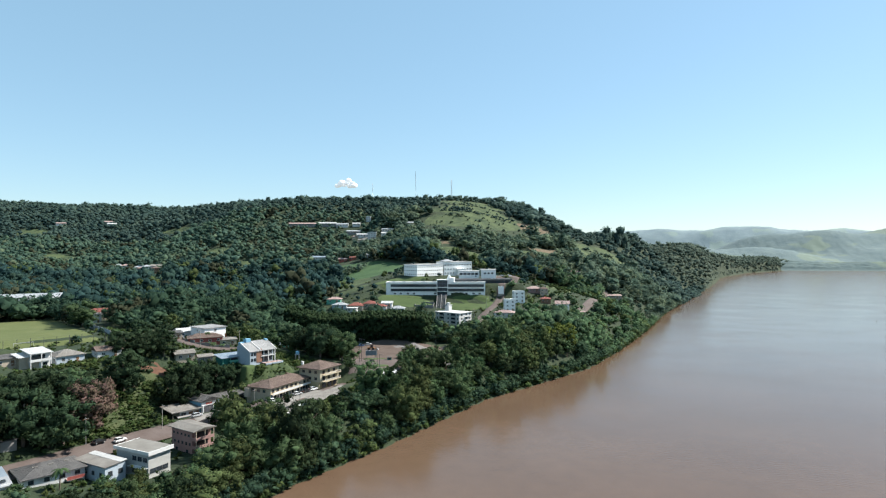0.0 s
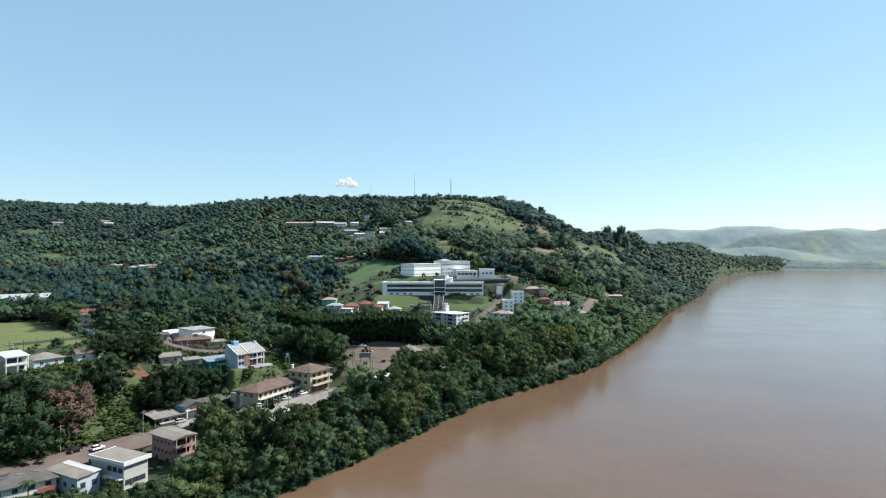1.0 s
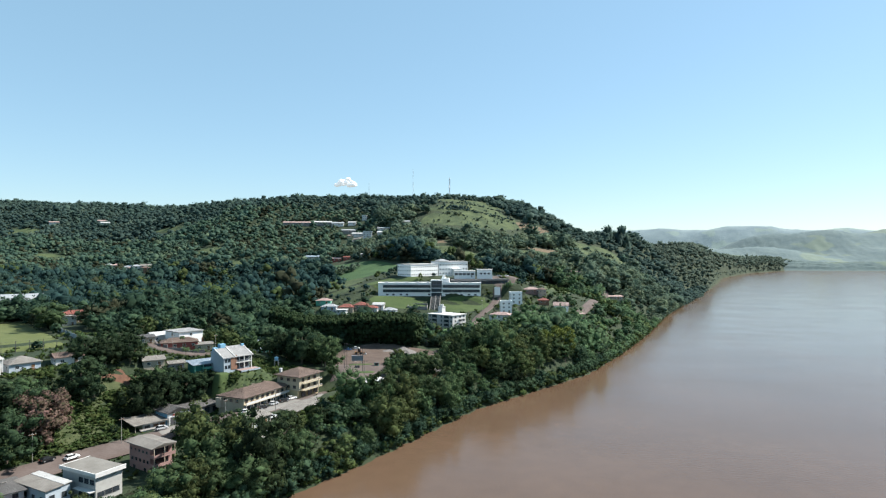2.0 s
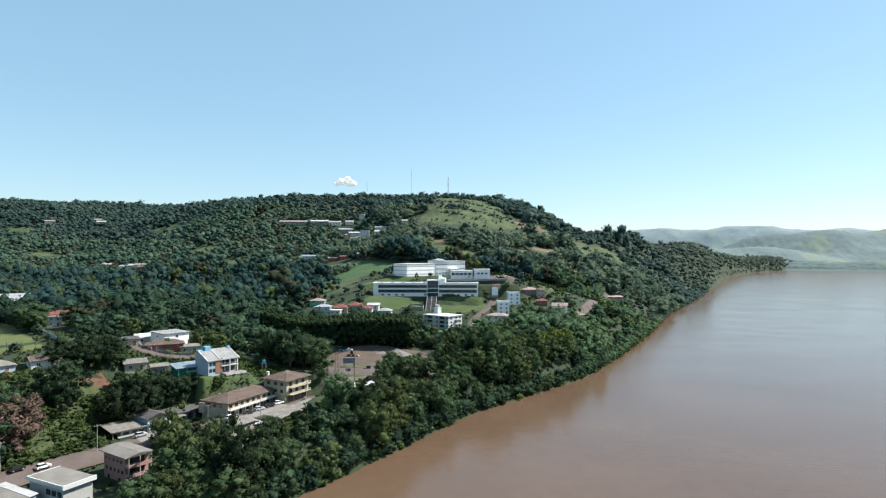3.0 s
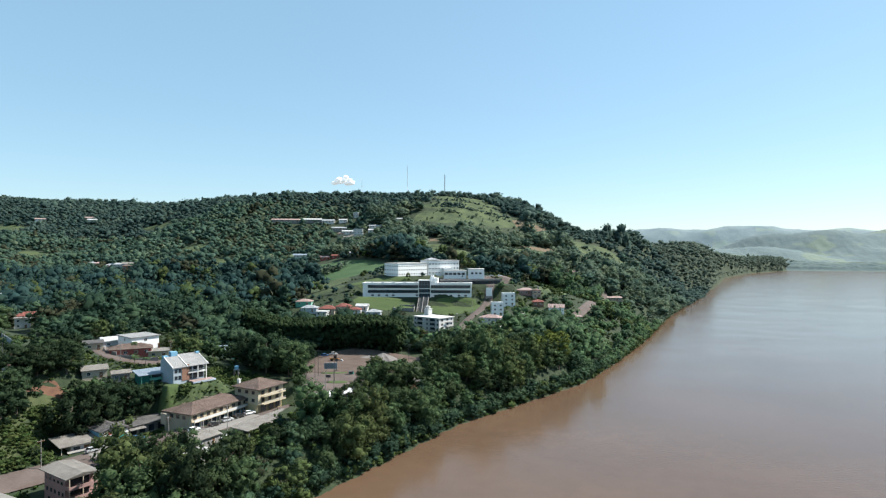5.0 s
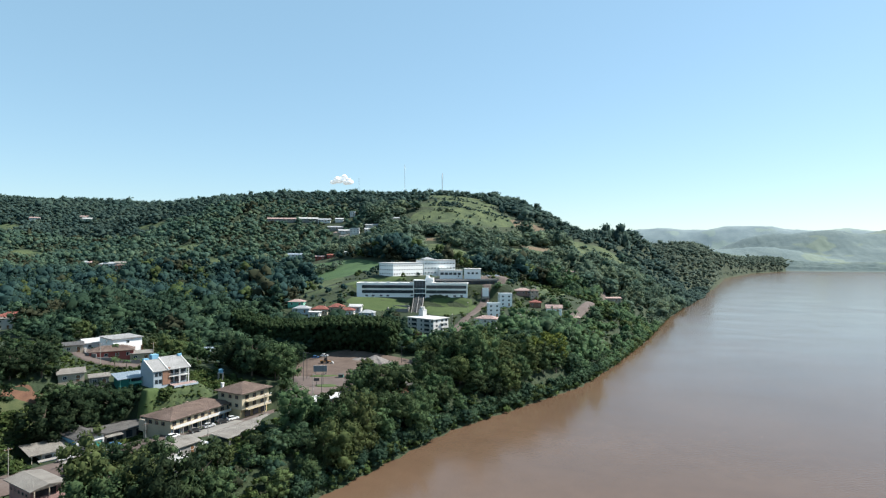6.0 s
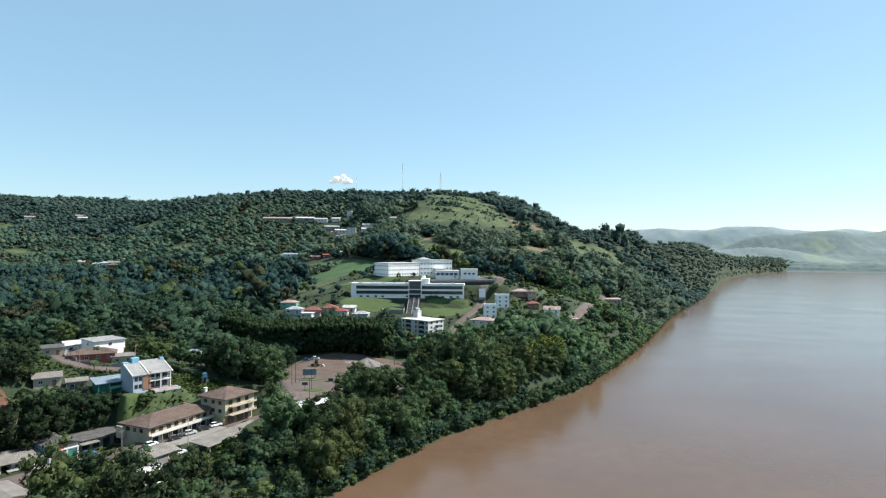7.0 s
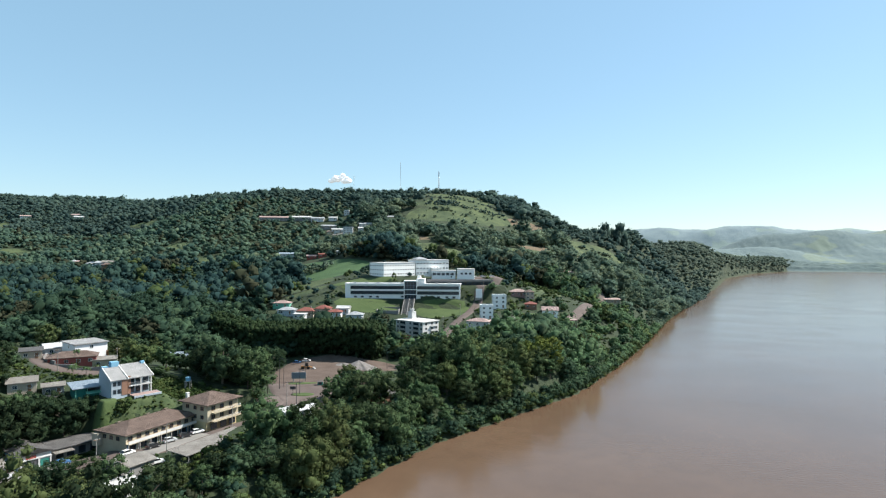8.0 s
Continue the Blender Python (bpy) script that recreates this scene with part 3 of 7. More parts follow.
draped_patch("meadow", 62, 1150, 24, 60, -15, M_MEADOW, "light green hillside clearing", "meadow")
draped_patch("meadow", -1071, 902, 42, 16, 0, M_MEADOW, "light green clearing in the valley woods", "meadow")
draped_patch("meadow", -735, 904, 44, 12, -10, M_MEADOW, "dry green clearing in the hill woods", "meadow")
draped_patch("meadow", -508, 699, 22, 12, 0, M_MEADOW, "light green clearing in the valley woods", "meadow")
draped_patch("meadow", -442, 660, 16, 14, 0, M_MEADOW, "light green clearing in the valley woods", "meadow")
draped_patch("meadow", -400, 498, 10, 22, -35, M_MEADOW, "dry grass track between valley trees", "meadow")
draped_patch("meadow", -44, 545, 13, 22, -15, M_MEADOW, "bright green garden slope", "meadow")
draped_patch("meadow", -79, 649, 10, 9, 0, M_MEADOW, "bright green hillside garden", "meadow")
draped_patch("lawn", -39, 485, 11, 7, 10, M_LAWN, "green garden of the red-roofed house", "lawn")
draped_patch("lawn", -155, 233, 4.6, 3.2, 104, M_LAWN, "green garden below the pale blue house", "lawn", 0.5, 0.1, 40, 14)
draped_patch("meadow", -146, 256, 8, 10, 40, M_MEADOW, "grassy slope with bushes", "meadow")
draped_patch("meadow", -50, 604, 22, 14, 30, M_MEADOW, "bright green garden slope", "meadow")
draped_patch("meadow", -32, 796, 52, 15, 62, M_MEADOW, "light green hillside strip", "meadow")
draped_patch("meadow", -84, 716, 30, 10, 38, M_MEADOW, "light green hillside strip", "meadow")
draped_polygon("gravel_lot", [(-137, 300), (-158, 342), (-161, 360), (-142, 369), (-98, 363), (-93, 348), (-108, 336), (-119, 325), (-110, 310)], M_GRAVEL, "reddish gravel yard before the dark tree belt", "gravel lot", 0.3)
draped_polygon("road", [(-140, 304), (-127, 287), (-111, 268), (-100, 269), (-98, 285), (-106, 300), (-109, 312), (-118, 311), (-130, 306)], M_ROAD, "worn street junction round a small traffic island", "road", 0.42)
draped_patch("lawn", -130, 282, 3.2, 7, -35, M_LAWN, "grass verge beside the street junction", "lawn", 0.3, 0.1)
draped_polygon("garden_slope", [(-160, 224), (-149, 224), (-142, 246), (-140, 264), (-152, 266), (-151, 244)], M_MEADOW, "grassy garden slope with bushes", "bank", 0.2, 12, False)
draped_polygon("grass_bank", [(-175, 158), (-166, 168), (-164, 186), (-167, 203), (-176, 216), (-190, 208), (-188, 192), (-181, 178), (-178, 166)], M_WEEDS, "steep weedy bank above the street", "bank", 0.15, 14, False)
draped_patch("bare_bank", -185.5, 210, 11, 5.5, 75, M_SOIL, "bare red earth cut in the bank", "bare earth", wobble=0.3)
draped_patch("pitch", -289, 228, 56, 32, -31, M_PITCH, "dry yellowish football pitch", "football pitch", 0.1, 0.0, 64, 8, box=True)
draped_patch("traffic_island", -114, 289, 5.4, 2.8, 16, M_LAWN, "grassy traffic island with bushes", "traffic island", 0.62, 0.05)
draped_patch("traffic_island", -124, 306.5, 7.4, 1.8, 25, M_LAWN, "grassy verge of the square", "traffic island", 0.62, 0.1)
draped_patch("forecourt", -128.5, 235, 3.4, 13, -9, M_PAVING, "pale concrete parking forecourt before the shops", "forecourt", 0.3, 0.0, 32, 5, box=True)
draped_patch("forecourt", -152.5, 205, 3.6, 9, -24, M_PAVING, "pale concrete pavement before the shops", "forecourt", 0.3, 0.0, 32, 5, box=True)
draped_patch("car_park", -95, 545, 24, 10, 50, M_ROAD, "brown parking ground beside the school", "car park", 0.3, 0.0, 32, 5, box=True)

# ---- school ----


def band(parent, w, d, u, wide, z, tall, n):
    """A ribbon of windows: dark glass with upright bars, set in a slim frame."""
    fr = Shape().box(u, -d / 2 - 0.03, z - 0.12, wide + 0.3, 0.2, 0.12).box(u, -d / 2 - 0.03, z + tall, wide + 0.3, 0.2, 0.12)
    for k in range(n + 1):
        fr.box(u - wide / 2 + wide * k / n, -d / 2 - 0.03, z, 0.12, 0.16, tall)
    ob = part("window", fr, M_DARKF, parent, "dark ribbon window with upright bars")
    for k in range(n):
        part("pane", Shape().box(u - wide / 2 + wide * (k + 0.5) / n, -d / 2 - 0.02, z, wide / n - 0.14, 0.08, tall), M_PANE, ob)


C_NAVY = material("navy_cladding_and_shade", (0.03, 0.05, 0.085), (0.045, 0.07, 0.11), 2, 0.35, spec=0.5)


def lower_school():
    w, d, top = 83.0, 13.0, 10.4
    s = base("school_building", "long white school with two dark ribbon windows", "school", -140.4, 486.2, 11.7, 36.0)
    clear(-140.4, 486.2, 11.7, w / 2, d / 2)
    part("wall", Shape().box(0, 0, -3, w, d, top + 3), W_SCHOOL, s)
    part("roof", Shape().box(0, 0.3, top, w - 0.8, d - 1, 0.12), R_BRIGHT, s)
    rim = Shape().box(0, -d / 2 - 0.1, top - 0.5, w + 0.6, 0.5, 0.9).box(0, d / 2, top - 0.5, w + 0.6, 0.3, 0.9)
    rim.box(-w / 2 - 0.1, 0, top - 0.5, 0.4, d, 0.9).box(w / 2 + 0.1, 0, top - 0.5, 0.4, d, 0.9)
    part("parapet", rim, W_SCHOOL, s)
    for k in range(9):
        part("roof_vent", Shape().box(0, 0, 0, 2.2, 1.2, 0.5).box(0, 0, 0.5, 1.6, 0.8, 0.3), M_STEEL, s, at=pose(-36 + k * 8.6, 1.5, top + 0.12))
    for z in (3.1, 6.8):
        band(s, w, d, -16.5, 42, z, 2.1, 22)
        band(s, w, d, 24.5, 32, z, 2.1, 16)
        part("ledge", Shape().box(-16.5, -d / 2 - 0.25, z - 0.4, 42, 0.5, 0.18), W_SCHOOL, s)
        part("ledge", Shape().box(24, -d / 2 - 0.25, z - 0.4, 32, 0.5, 0.18), W_SCHOOL, s)
    row_of_windows(s, "front", w, d, 1, 0.9, 1.8, 1.0, frame_mat=M_DARKF)
    for u in (-34, -29, -23, -18, 14, 20, 26, 32, 37):
        window(s, "front", w, d, u, 0.7, 1.9, 1.0, M_DARKF)
    row_of_windows(s, "left", w, d, 3, 4.0, 1.4, 1.2, frame_mat=M_DARKF)
    row_of_windows(s, "right", w, d, 2, 0.4, 3.0, 8.6, frame_mat=M_DARKF)
    t = part("tower", Shape().box(6, -3.6, -1, 9.2, 8.4, 13.4), C_NAVY, s, "dark blue glazed entrance tower")
    for i in range(4):
        for j in range(4):
            part("pane", Shape().box(6 - 3.3 + i * 2.2, -7.83, 0.4 + j * 3.1, 1.9, 0.08, 2.6), M_PANE, t)
    for k in (2.9, 6.3):
        part("band", Shape().box(6, -7.9, k, 9.6, 0.3, 0.5), W_SCHOOL, t, "white floor band")
    for u in (1.5, 10.5):
        part("pilaster", Shape().box(u, -7.8, -1, 0.5, 0.5, 13.4), W_SCHOOL, t)
    part("cornice", Shape().box(6, -3.6, 12.4, 9.8, 9.0, 0.5), W_SCHOOL, t)
    part("stair_house", Shape().box(13.2, -1, top, 5.4, 8, 3.6).box(13.2, -1, top + 3.6, 5.8, 8.4, 0.25), W_SCHOOL, s)
    part("roof_fin", Shape().poly([(9, 0, 12.6), (13, 0, 12.6), (12.4, 0, 16.2), (10.4, 0, 16.2), (9, 3, 12.6), (13, 3, 12.6), (12.4, 3, 16.2), (10.4, 3, 16.2)], [(0, 1, 2, 3), (7, 6, 5, 4), (0, 4, 5, 1), (1, 5, 6, 2), (2, 6, 7, 3), (3, 7, 4, 0)]), W_SCHOOL, s, "slanted white roof fin")


lower_school()


def upper_school():
    s = base("school_building", "white upper school with rows of small windows", "school", -163, 524, 58, 50.3)
    clear(-163, 524, 58, 18, 10)
    clear(-140, 550, 44, 16, 9)
    # west wing faces its long front to the river
    a = part("wall", Shape().box(0, 0, -4, 31, 18.5, 4 + 10.2), W_SCHOOL, s)
    part("roof", Shape().box(0, 0, 10.2, 31.8, 19.3, 0.45), R_BRIGHT, s)
    for z in (1.3, 4.6, 7.8):
        row_of_windows(s, "front", 31, 18.5, 12, z, 1.3, 0.8, frame_mat=M_FRAME)
        row_of_windows(s, "left", 31, 18.5, 6, z, 1.4, 0.8, frame_mat=M_FRAME)
    e = base("school_building", "taller white school wing with small windows", "school", -140.6, 549.0, 44, 50.3)
    part("wall", Shape().box(0, 0, -4, 30, 15, 4 + 12.2), W_SCHOOL, e)
    part("roof", Shape().box(0, 0, 12.2, 30.8, 15.8, 0.45), R_BRIGHT, e)
    part("roof_house", hip_roof(10, 8, 1.6, 0.4), R_GREY, e, at=pose(-8, 0, 13.2))
    part("wall", Shape().box(-8, 0, 12.6, 9, 7, 0.8), W_SCHOOL, e)
    for z in (1.5, 5.2, 9.0):
        row_of_windows(e, "front", 30, 15, 10, z, 1.5, 1.0, frame_mat=M_FRAME)
        row_of_windows(e, "right", 30, 15, 4, z, 1.5, 1.2, frame_mat=M_DARKF)
    part("porch", Shape().box(2, -9.5, 0, 8, 4, 5.5).box(2, -9.5, 5.5, 9, 5, 0.4), W_SCHOOL, e)
    # a flat dark panel on the porch front, nothing is cut through
    part("porch_opening_panel", Shape().box(2, -11.52, 0.4, 6, 0.1, 4), M_PANE, e)


upper_school()


def school_annex():
    a = base("school_annex", "low white school annex with dark windows", "school", -113, 519.5, 12, 49.0)
    clear(-113, 519.5, 12, 17, 8)
    part("wall", Shape().box(-6, 1, -4, 18, 10, 4 + 6.0), W_SCHOOL, a)
    part("roof", Shape().box(-6, 1, 6.0, 18.8, 10.8, 0.35), R_BRIGHT, a)
    row_of_windows(a, "front", 30, 8, 1, 1.0, 1.0, 1.0, frame_mat=M_DARKF)
    for k in range(5):
        part("window", Shape().box(-13 + k * 3.4, -4.06, 2.6, 2.6, 0.1, 1.9), M_PANE, a, "dark square window")
    b = part("wing", Shape().box(11, 0, -4, 13, 13, 4 + 7.2), W_SCHOOL, a, "plain white end block")
    part("roof", Shape().box(11, 0, 7.2, 13.6, 13.6, 0.35), R_BRIGHT, b)
    for k in range(3):
        part("window", Shape().box(8 + k * 3.2, -6.56, 3.4, 1.8, 0.1, 1.4), M_PANE, b)
    d = base("parking_deck", "wide concrete deck on columns with a dark shaded undercroft", "deck", -100, 508, 20, 43.0)
    clear(-100, 508, 20, 26, 10)
    part("deck_slab", Shape().box(-4, 2, 5.2, 48, 16, 0.5), M_ASPHALT, d)
    part("edge_beam", Shape().box(-4, -6.1, 4.7, 48.4, 0.4, 1.2), W_GREY, d)
    # rear wall and columns are coloured dark in place of the undercroft's shade
    part("back_wall", Shape().box(-4, 0, -6, 48, 0.6, 11), C_NAVY, d, "undercroft wall painted dark as shade")
    for k in range(9):
        part("column", Shape().box(-27 + k * 5.4, -5.5, -5, 0.6, 0.6, 10.2), R_DARK, d)
    g = base("sign_wall", "tall white sign wall by the school gate", "sign", -86.5, 496, 15, 36.4)
    part("panel", Shape().box(0, 0, 0, 4.6, 0.5, 6.4).box(0, 0, 6.4, 5.0, 0.7, 0.25), W_SCHOOL, g)
    part("plinth", Shape().box(0, 0, -2, 5.4, 1.2, 2.3), M_CONCRETE, g)


school_annex()


def school_stairs():
    s = base("stairs", "straight pair of grey concrete stair flights through the lawn", "stairs", -132.6, 476.5, 11.7, 36.0)
    clear(-133, 470, 11.7, 4, 9)
    n = 30
    for i in range(n):
        y = -0.2 - i * 0.55
        z = -i * 0.34
        part("step", Shape().box(0, y, z - 1.2, 7.0, 0.56, 1.2), M_PAVING, s)
    for x in (-3.6, 0, 3.6):
        p = [(x - 0.2, 0.2, 0.9), (x + 0.2, 0.2, 0.9), (x + 0.2, -16.6, -9.2), (x - 0.2, -16.6, -9.2), (x - 0.2, 0.2, -1.5), (x + 0.2, 0.2, -1.5), (x + 0.2, -16.6, -11.6), (x - 0.2, -16.6, -11.6)]
        part("side_wall", Shape().poly(p, [(0, 1, 2, 3), (7, 6, 5, 4), (0, 4, 5, 1), (1, 5, 6, 2), (2, 6, 7, 3), (3, 7, 4, 0)]), W_GREY, s)
    w = base("retaining_wall", "low roofless concrete court in the lawn", "wall", -143, 462, 11.7, seat(-143, 462))
    part("wall", Shape().box(0, 4, -2, 15, 0.4, 4.2).box(-7.4, 0, -2, 0.4, 8, 3.2).box(7.4, 0, -2, 0.4, 8, 3.2).box(0, -4, -2, 15, 0.4, 2.6), W_GREY, w)


school_stairs()

# ---- apartment block and houses round the school ----


def apartment_block():
    x, y, rot, w, d, st, tall = -106.6, 414.2, -25, 21.5, 14.0, 4, 2.65
    b = base("apartment_building", "four-storey white apartment block with a flat white roof", "apartment building", x, y, rot, 18.5)
    clear(x, y, rot, w / 2, d / 2)
    part("wall", Shape().box(0, 0, -3, w, d, 3 + st * tall), W_WHITE, b)
    part("roof", Shape().box(0, 0, st * tall, w + 1.2, d + 1.2, 0.35), R_BRIGHT, b)
    for k in range(st):
        z = k * tall
        for u in (-9.2, 0.9, 9.6):
            window(b, "front", w, d, u, z + 0.95, 1.1, 1.1, M_DARKF)
        for u in (-5.2, 5.4):
            rec = part("balcony", Shape().box(u, -d / 2 - 0.5, z - 0.1, 5.0, 1.0, 0.2), W_WHITE, b)
            # the balcony's shaded recess is a dark panel on the wall
            part("opening", Shape().box(u, -d / 2 - 0.01, z + 0.15, 4.2, 0.1, 2.1), M_PANE, rec, "dark panel standing for a shaded balcony opening")
            part("railing", Shape().box(u, -d / 2 - 0.96, z + 0.1, 4.9, 0.06, 0.9), M_STEEL, rec)
        for u in (-4, 1, 5):
            window(b, "right", w, d, u, z + 0.95, 1.4, 1.1, M_DARKF)
        part("balcony", Shape().box(w / 2 + 0.6, 2.5, z - 0.1, 1.2, 6, 0.2).box(w / 2 + 1.15, 2.5, z + 0.1, 0.1, 6, 0.9), W_WHITE, b)
    part("roof_tank_house", Shape().box(-7.6, 3.5, st * tall, 3.6, 3.6, 4.2).box(-7.6, 3.5, st * tall + 4.2, 4.0, 4.0, 0.2), W_WHITE, b)
    part("water_tank", Shape().tube(-7.6, 3.5, st * tall + 4.4, 1.3, 1.6, 14, 1.5), W_WHITE, b, smooth=False)
    part("entrance", Shape().box(0, -d / 2 - 1.2, -0.2, 3.0, 2.2, 2.8), W_RED, b)


apartment_block()
clear(-103, 397, -25, 15, 10, 0, True)
clear(-84, 440, 88, 46, 5, 0, True)
R = random.Random(4)
# label, x, y, turn, width, depth, storeys, walls, roof, kind, rise
for label, x, y, rot, w, d, st, wl, rf, kd, rs in [
    ("tall white cubic house with flat roofs", -71, 491, 20, 9, 8, 3, W_SCHOOL, R_BRIGHT, "parapet", 0),
    ("white cubic house with a roof terrace", -73, 456, 18, 8, 7, 3, W_SCHOOL, R_BRIGHT, "parapet", 0),
    ("low house with a faded pink tiled roof", -72, 430, -6, 14, 9, 2, W_WHITE, R_PINK, "hip", 1.6),
    ("pink plastered house with a tiled roof", -62, 521, 15, 12, 8, 1, W_PINK, R_PINK, "hip", 1.8),
    ("tall beige house with a tiled roof", -53, 517, 15, 6, 6, 2, W_BEIGE, R_BROWN, "hip", 1.4),
    ("white cottage with a red tiled gable", -36, 496, 5, 11, 7, 1, W_SCHOOL, R_PINK, "gable", 2.4),
    ("small red-roofed cottage among trees", -50, 500, 10, 8, 7, 1, W_BRICK, R_RED, "hip", 1.6),
    ("low pink house with a tiled roof", -22, 491, 15, 8, 7, 1, W_PINK, R_PINK, "hip", 1.4),
    ("white hut with a flat roof", -45, 440, 10, 4, 4, 1, W_WHITE, R_BRIGHT, "flat", 0),
    ("pale roofed hut among trees", -57, 447, 10, 7, 5, 1, W_BEIGE, R_FIBRE, "gable", 1.2),
    ("open-sided roadside shed with a rusty roof", 6, 642, 10, 14, 9, 1, W_BEIGE, R_PINK, "mono", 0.8),
    ("pale house with a grey hip roof", -158, 440, 12, 10, 8, 1, W_BLUE, R_GREY, "hip", 1.8),
    ("pale blue house with a grey hip roof", -203, 431, 15, 11, 8, 1, W_BLUE, R_GREY, "hip", 1.8),
    ("long house with a red tiled roof", -190, 433, 15, 11, 8, 1, W_BEIGE, R_RED, "hip", 2.2),
    ("red roofed house behind the row", -181, 440, 15, 10, 8, 1, W_BEIGE, R_RED, "hip", 2.2),
    ("white two-storey garage with a flat roof", -188, 421, 10, 7, 6, 2, W_WHITE, R_BRIGHT, "flat", 0),
    ("white house with a red tiled porch roof", -172, 438, 12, 10, 8, 1, W_WHITE, R_RED, "hip", 1.6),
    ("white cottage with a pale roof", -169, 446, 12, 8, 7, 1, W_WHITE, R_WHITE, "gable", 1.5),
    ("teal cottage with a tiled roof", -213, 442, 15, 11, 8, 1, W_GREEN, R_PINK, "hip", 1.6),
    ("wide white shed with a white metal roof", -355, 697, 22, 21, 12, 1, W_WHITE, R_BLUE, "gable", 1.8),
    ("red farm cottage by the field", -310, 668, 20, 10, 8, 1, W_RED, R_PINK, "gable", 1.6),
    ("small red hut by the field", -295, 664, 20, 8, 6, 1, W_RED, R_RED, "gable", 1.2),
    ("white cottage with a grey roof beside trees", -274, 658, 20, 5, 5, 1, W_WHITE, R_WHITE, "gable", 1.2),
    ("white hillside house with a tall front", -317, 778, 20, 12, 9, 3, W_WHITE, R_BRIGHT, "parapet", 0),
    ("white hillside workshop with a pale roof", -336, 790, 25, 17, 9, 1, W_WHITE, R_WHITE, "gable", 1.6),
    ("grey hillside warehouse with a metal roof", -356, 802, 25, 20, 10, 1, W_GREY, R_GREY, "gable", 1.8),
    ("white hillside house with a pale roof", -302, 800, 15, 16, 8, 1, W_WHITE, R_WHITE, "gable", 1.6),
    ("white hillside cottage with a grey roof", -300, 784, 25, 10, 7, 1, W_WHITE, R_WHITE, "gable", 1.6),
    ("grey cottage on the hillside", -272, 812, 15, 11, 8, 1, W_BEIGE, R_GREY, "gable", 1.8),
    ("long pale poultry barn on the hillside", -436, 803, 24, 42, 8, 1, W_GREY, R_PINK, "gable", 2),
    ("long pale barn on the hillside", -405, 818, 24, 26, 10, 1, W_GREY, R_WHITE, "gable", 2),
    ("white hillside house with a metal roof", -382, 822, 18, 17, 9, 1, W_WHITE, R_GREY, "gable", 2),
    ("white hillside house with a pale roof", -362, 828, 15, 11, 8, 1, W_WHITE, R_WHITE, "gable", 1.6),
    ("tall narrow white house on the hillside", -350, 846, 15, 7, 7, 2, W_WHITE, R_BRIGHT, "parapet", 0),
    ("grey-roofed cottage among the hillside houses", -328, 768, 10, 9, 7, 1, W_BEIGE, R_FIBRE, "gable", 1.4),
    ("pale cottage with a tiled roof on the hillside", -345, 784, 30, 9, 7, 1, W_CREAM, R_PINK, "hip", 1.4),
    ("pale roofed cottage on the wooded slope", -33, 671, 10, 11, 7, 1, W_BEIGE, R_PINK, "gable", 1.4),
    ("pale valley house with a grey roof", -612, 672, 40, 13, 10, 1, W_WHITE, R_GREY, "hip", 2),
    ("pale valley house with a tiled roof", -596, 660, 35, 12, 9, 1, W_BEIGE, R_PINK, "hip", 2),
    ("grey-roofed white house in the valley", -582, 652, 40, 12, 9, 2, W_WHITE, R_GREY, "hip", 2),
    ("white valley house with a pale roof", -562, 646, 35, 12, 9, 2, W_WHITE, R_FIBRE, "gable", 2),
    ("brick valley house with a tiled roof", -552, 634, 40, 11, 9, 2, W_BRICK, R_BROWN, "hip", 2),
    ("pale valley house with a grey roof", -700, 728, 40, 13, 10, 1, W_WHITE, R_GREY, "hip", 2),
    ("pale valley house with a tiled roof", -672, 712, 40, 13, 10, 1, W_WHITE, R_PINK, "hip", 2),
    ("far white farmhouse on the ridge", -1052, 950, 40, 18, 10, 1, W_WHITE, R_PINK, "gable", 2),
    ("far white farm building on the ridge", -935, 957, 40, 16, 9, 1, W_WHITE, R_WHITE, "gable", 2),
    ("far pale farm building on the ridge", -955, 970, 40, 16, 9, 1, W_BEIGE, R_PINK, "gable", 2),
]:
    wins = (max(2, int(w / 4)), 2, 0, 2)
    h = house(label, x, y, rot, w, d, st, wl, rf, kd, rs, wins=wins, chimney=R.random() < 0.2 and kd == "hip", deep=4)
    k = math.hypot(x, y - 40)
    reach = 10 if y < 560 or x > -120 else 24 if y < 760 else 3.5 if x < -375 else 13
    clear(x - x / k * (d / 2 + reach), y - (y - 40) / k * (d / 2 + reach), math.degrees(math.atan2(40 - y, -x)) + 90, w / 2 + 1, reach, 0, True)

clear(-321, 756, 22, 26, 24, 0, True)  # trees kept off so the hillside houses show from the camera

# ---- houses by the river street ----


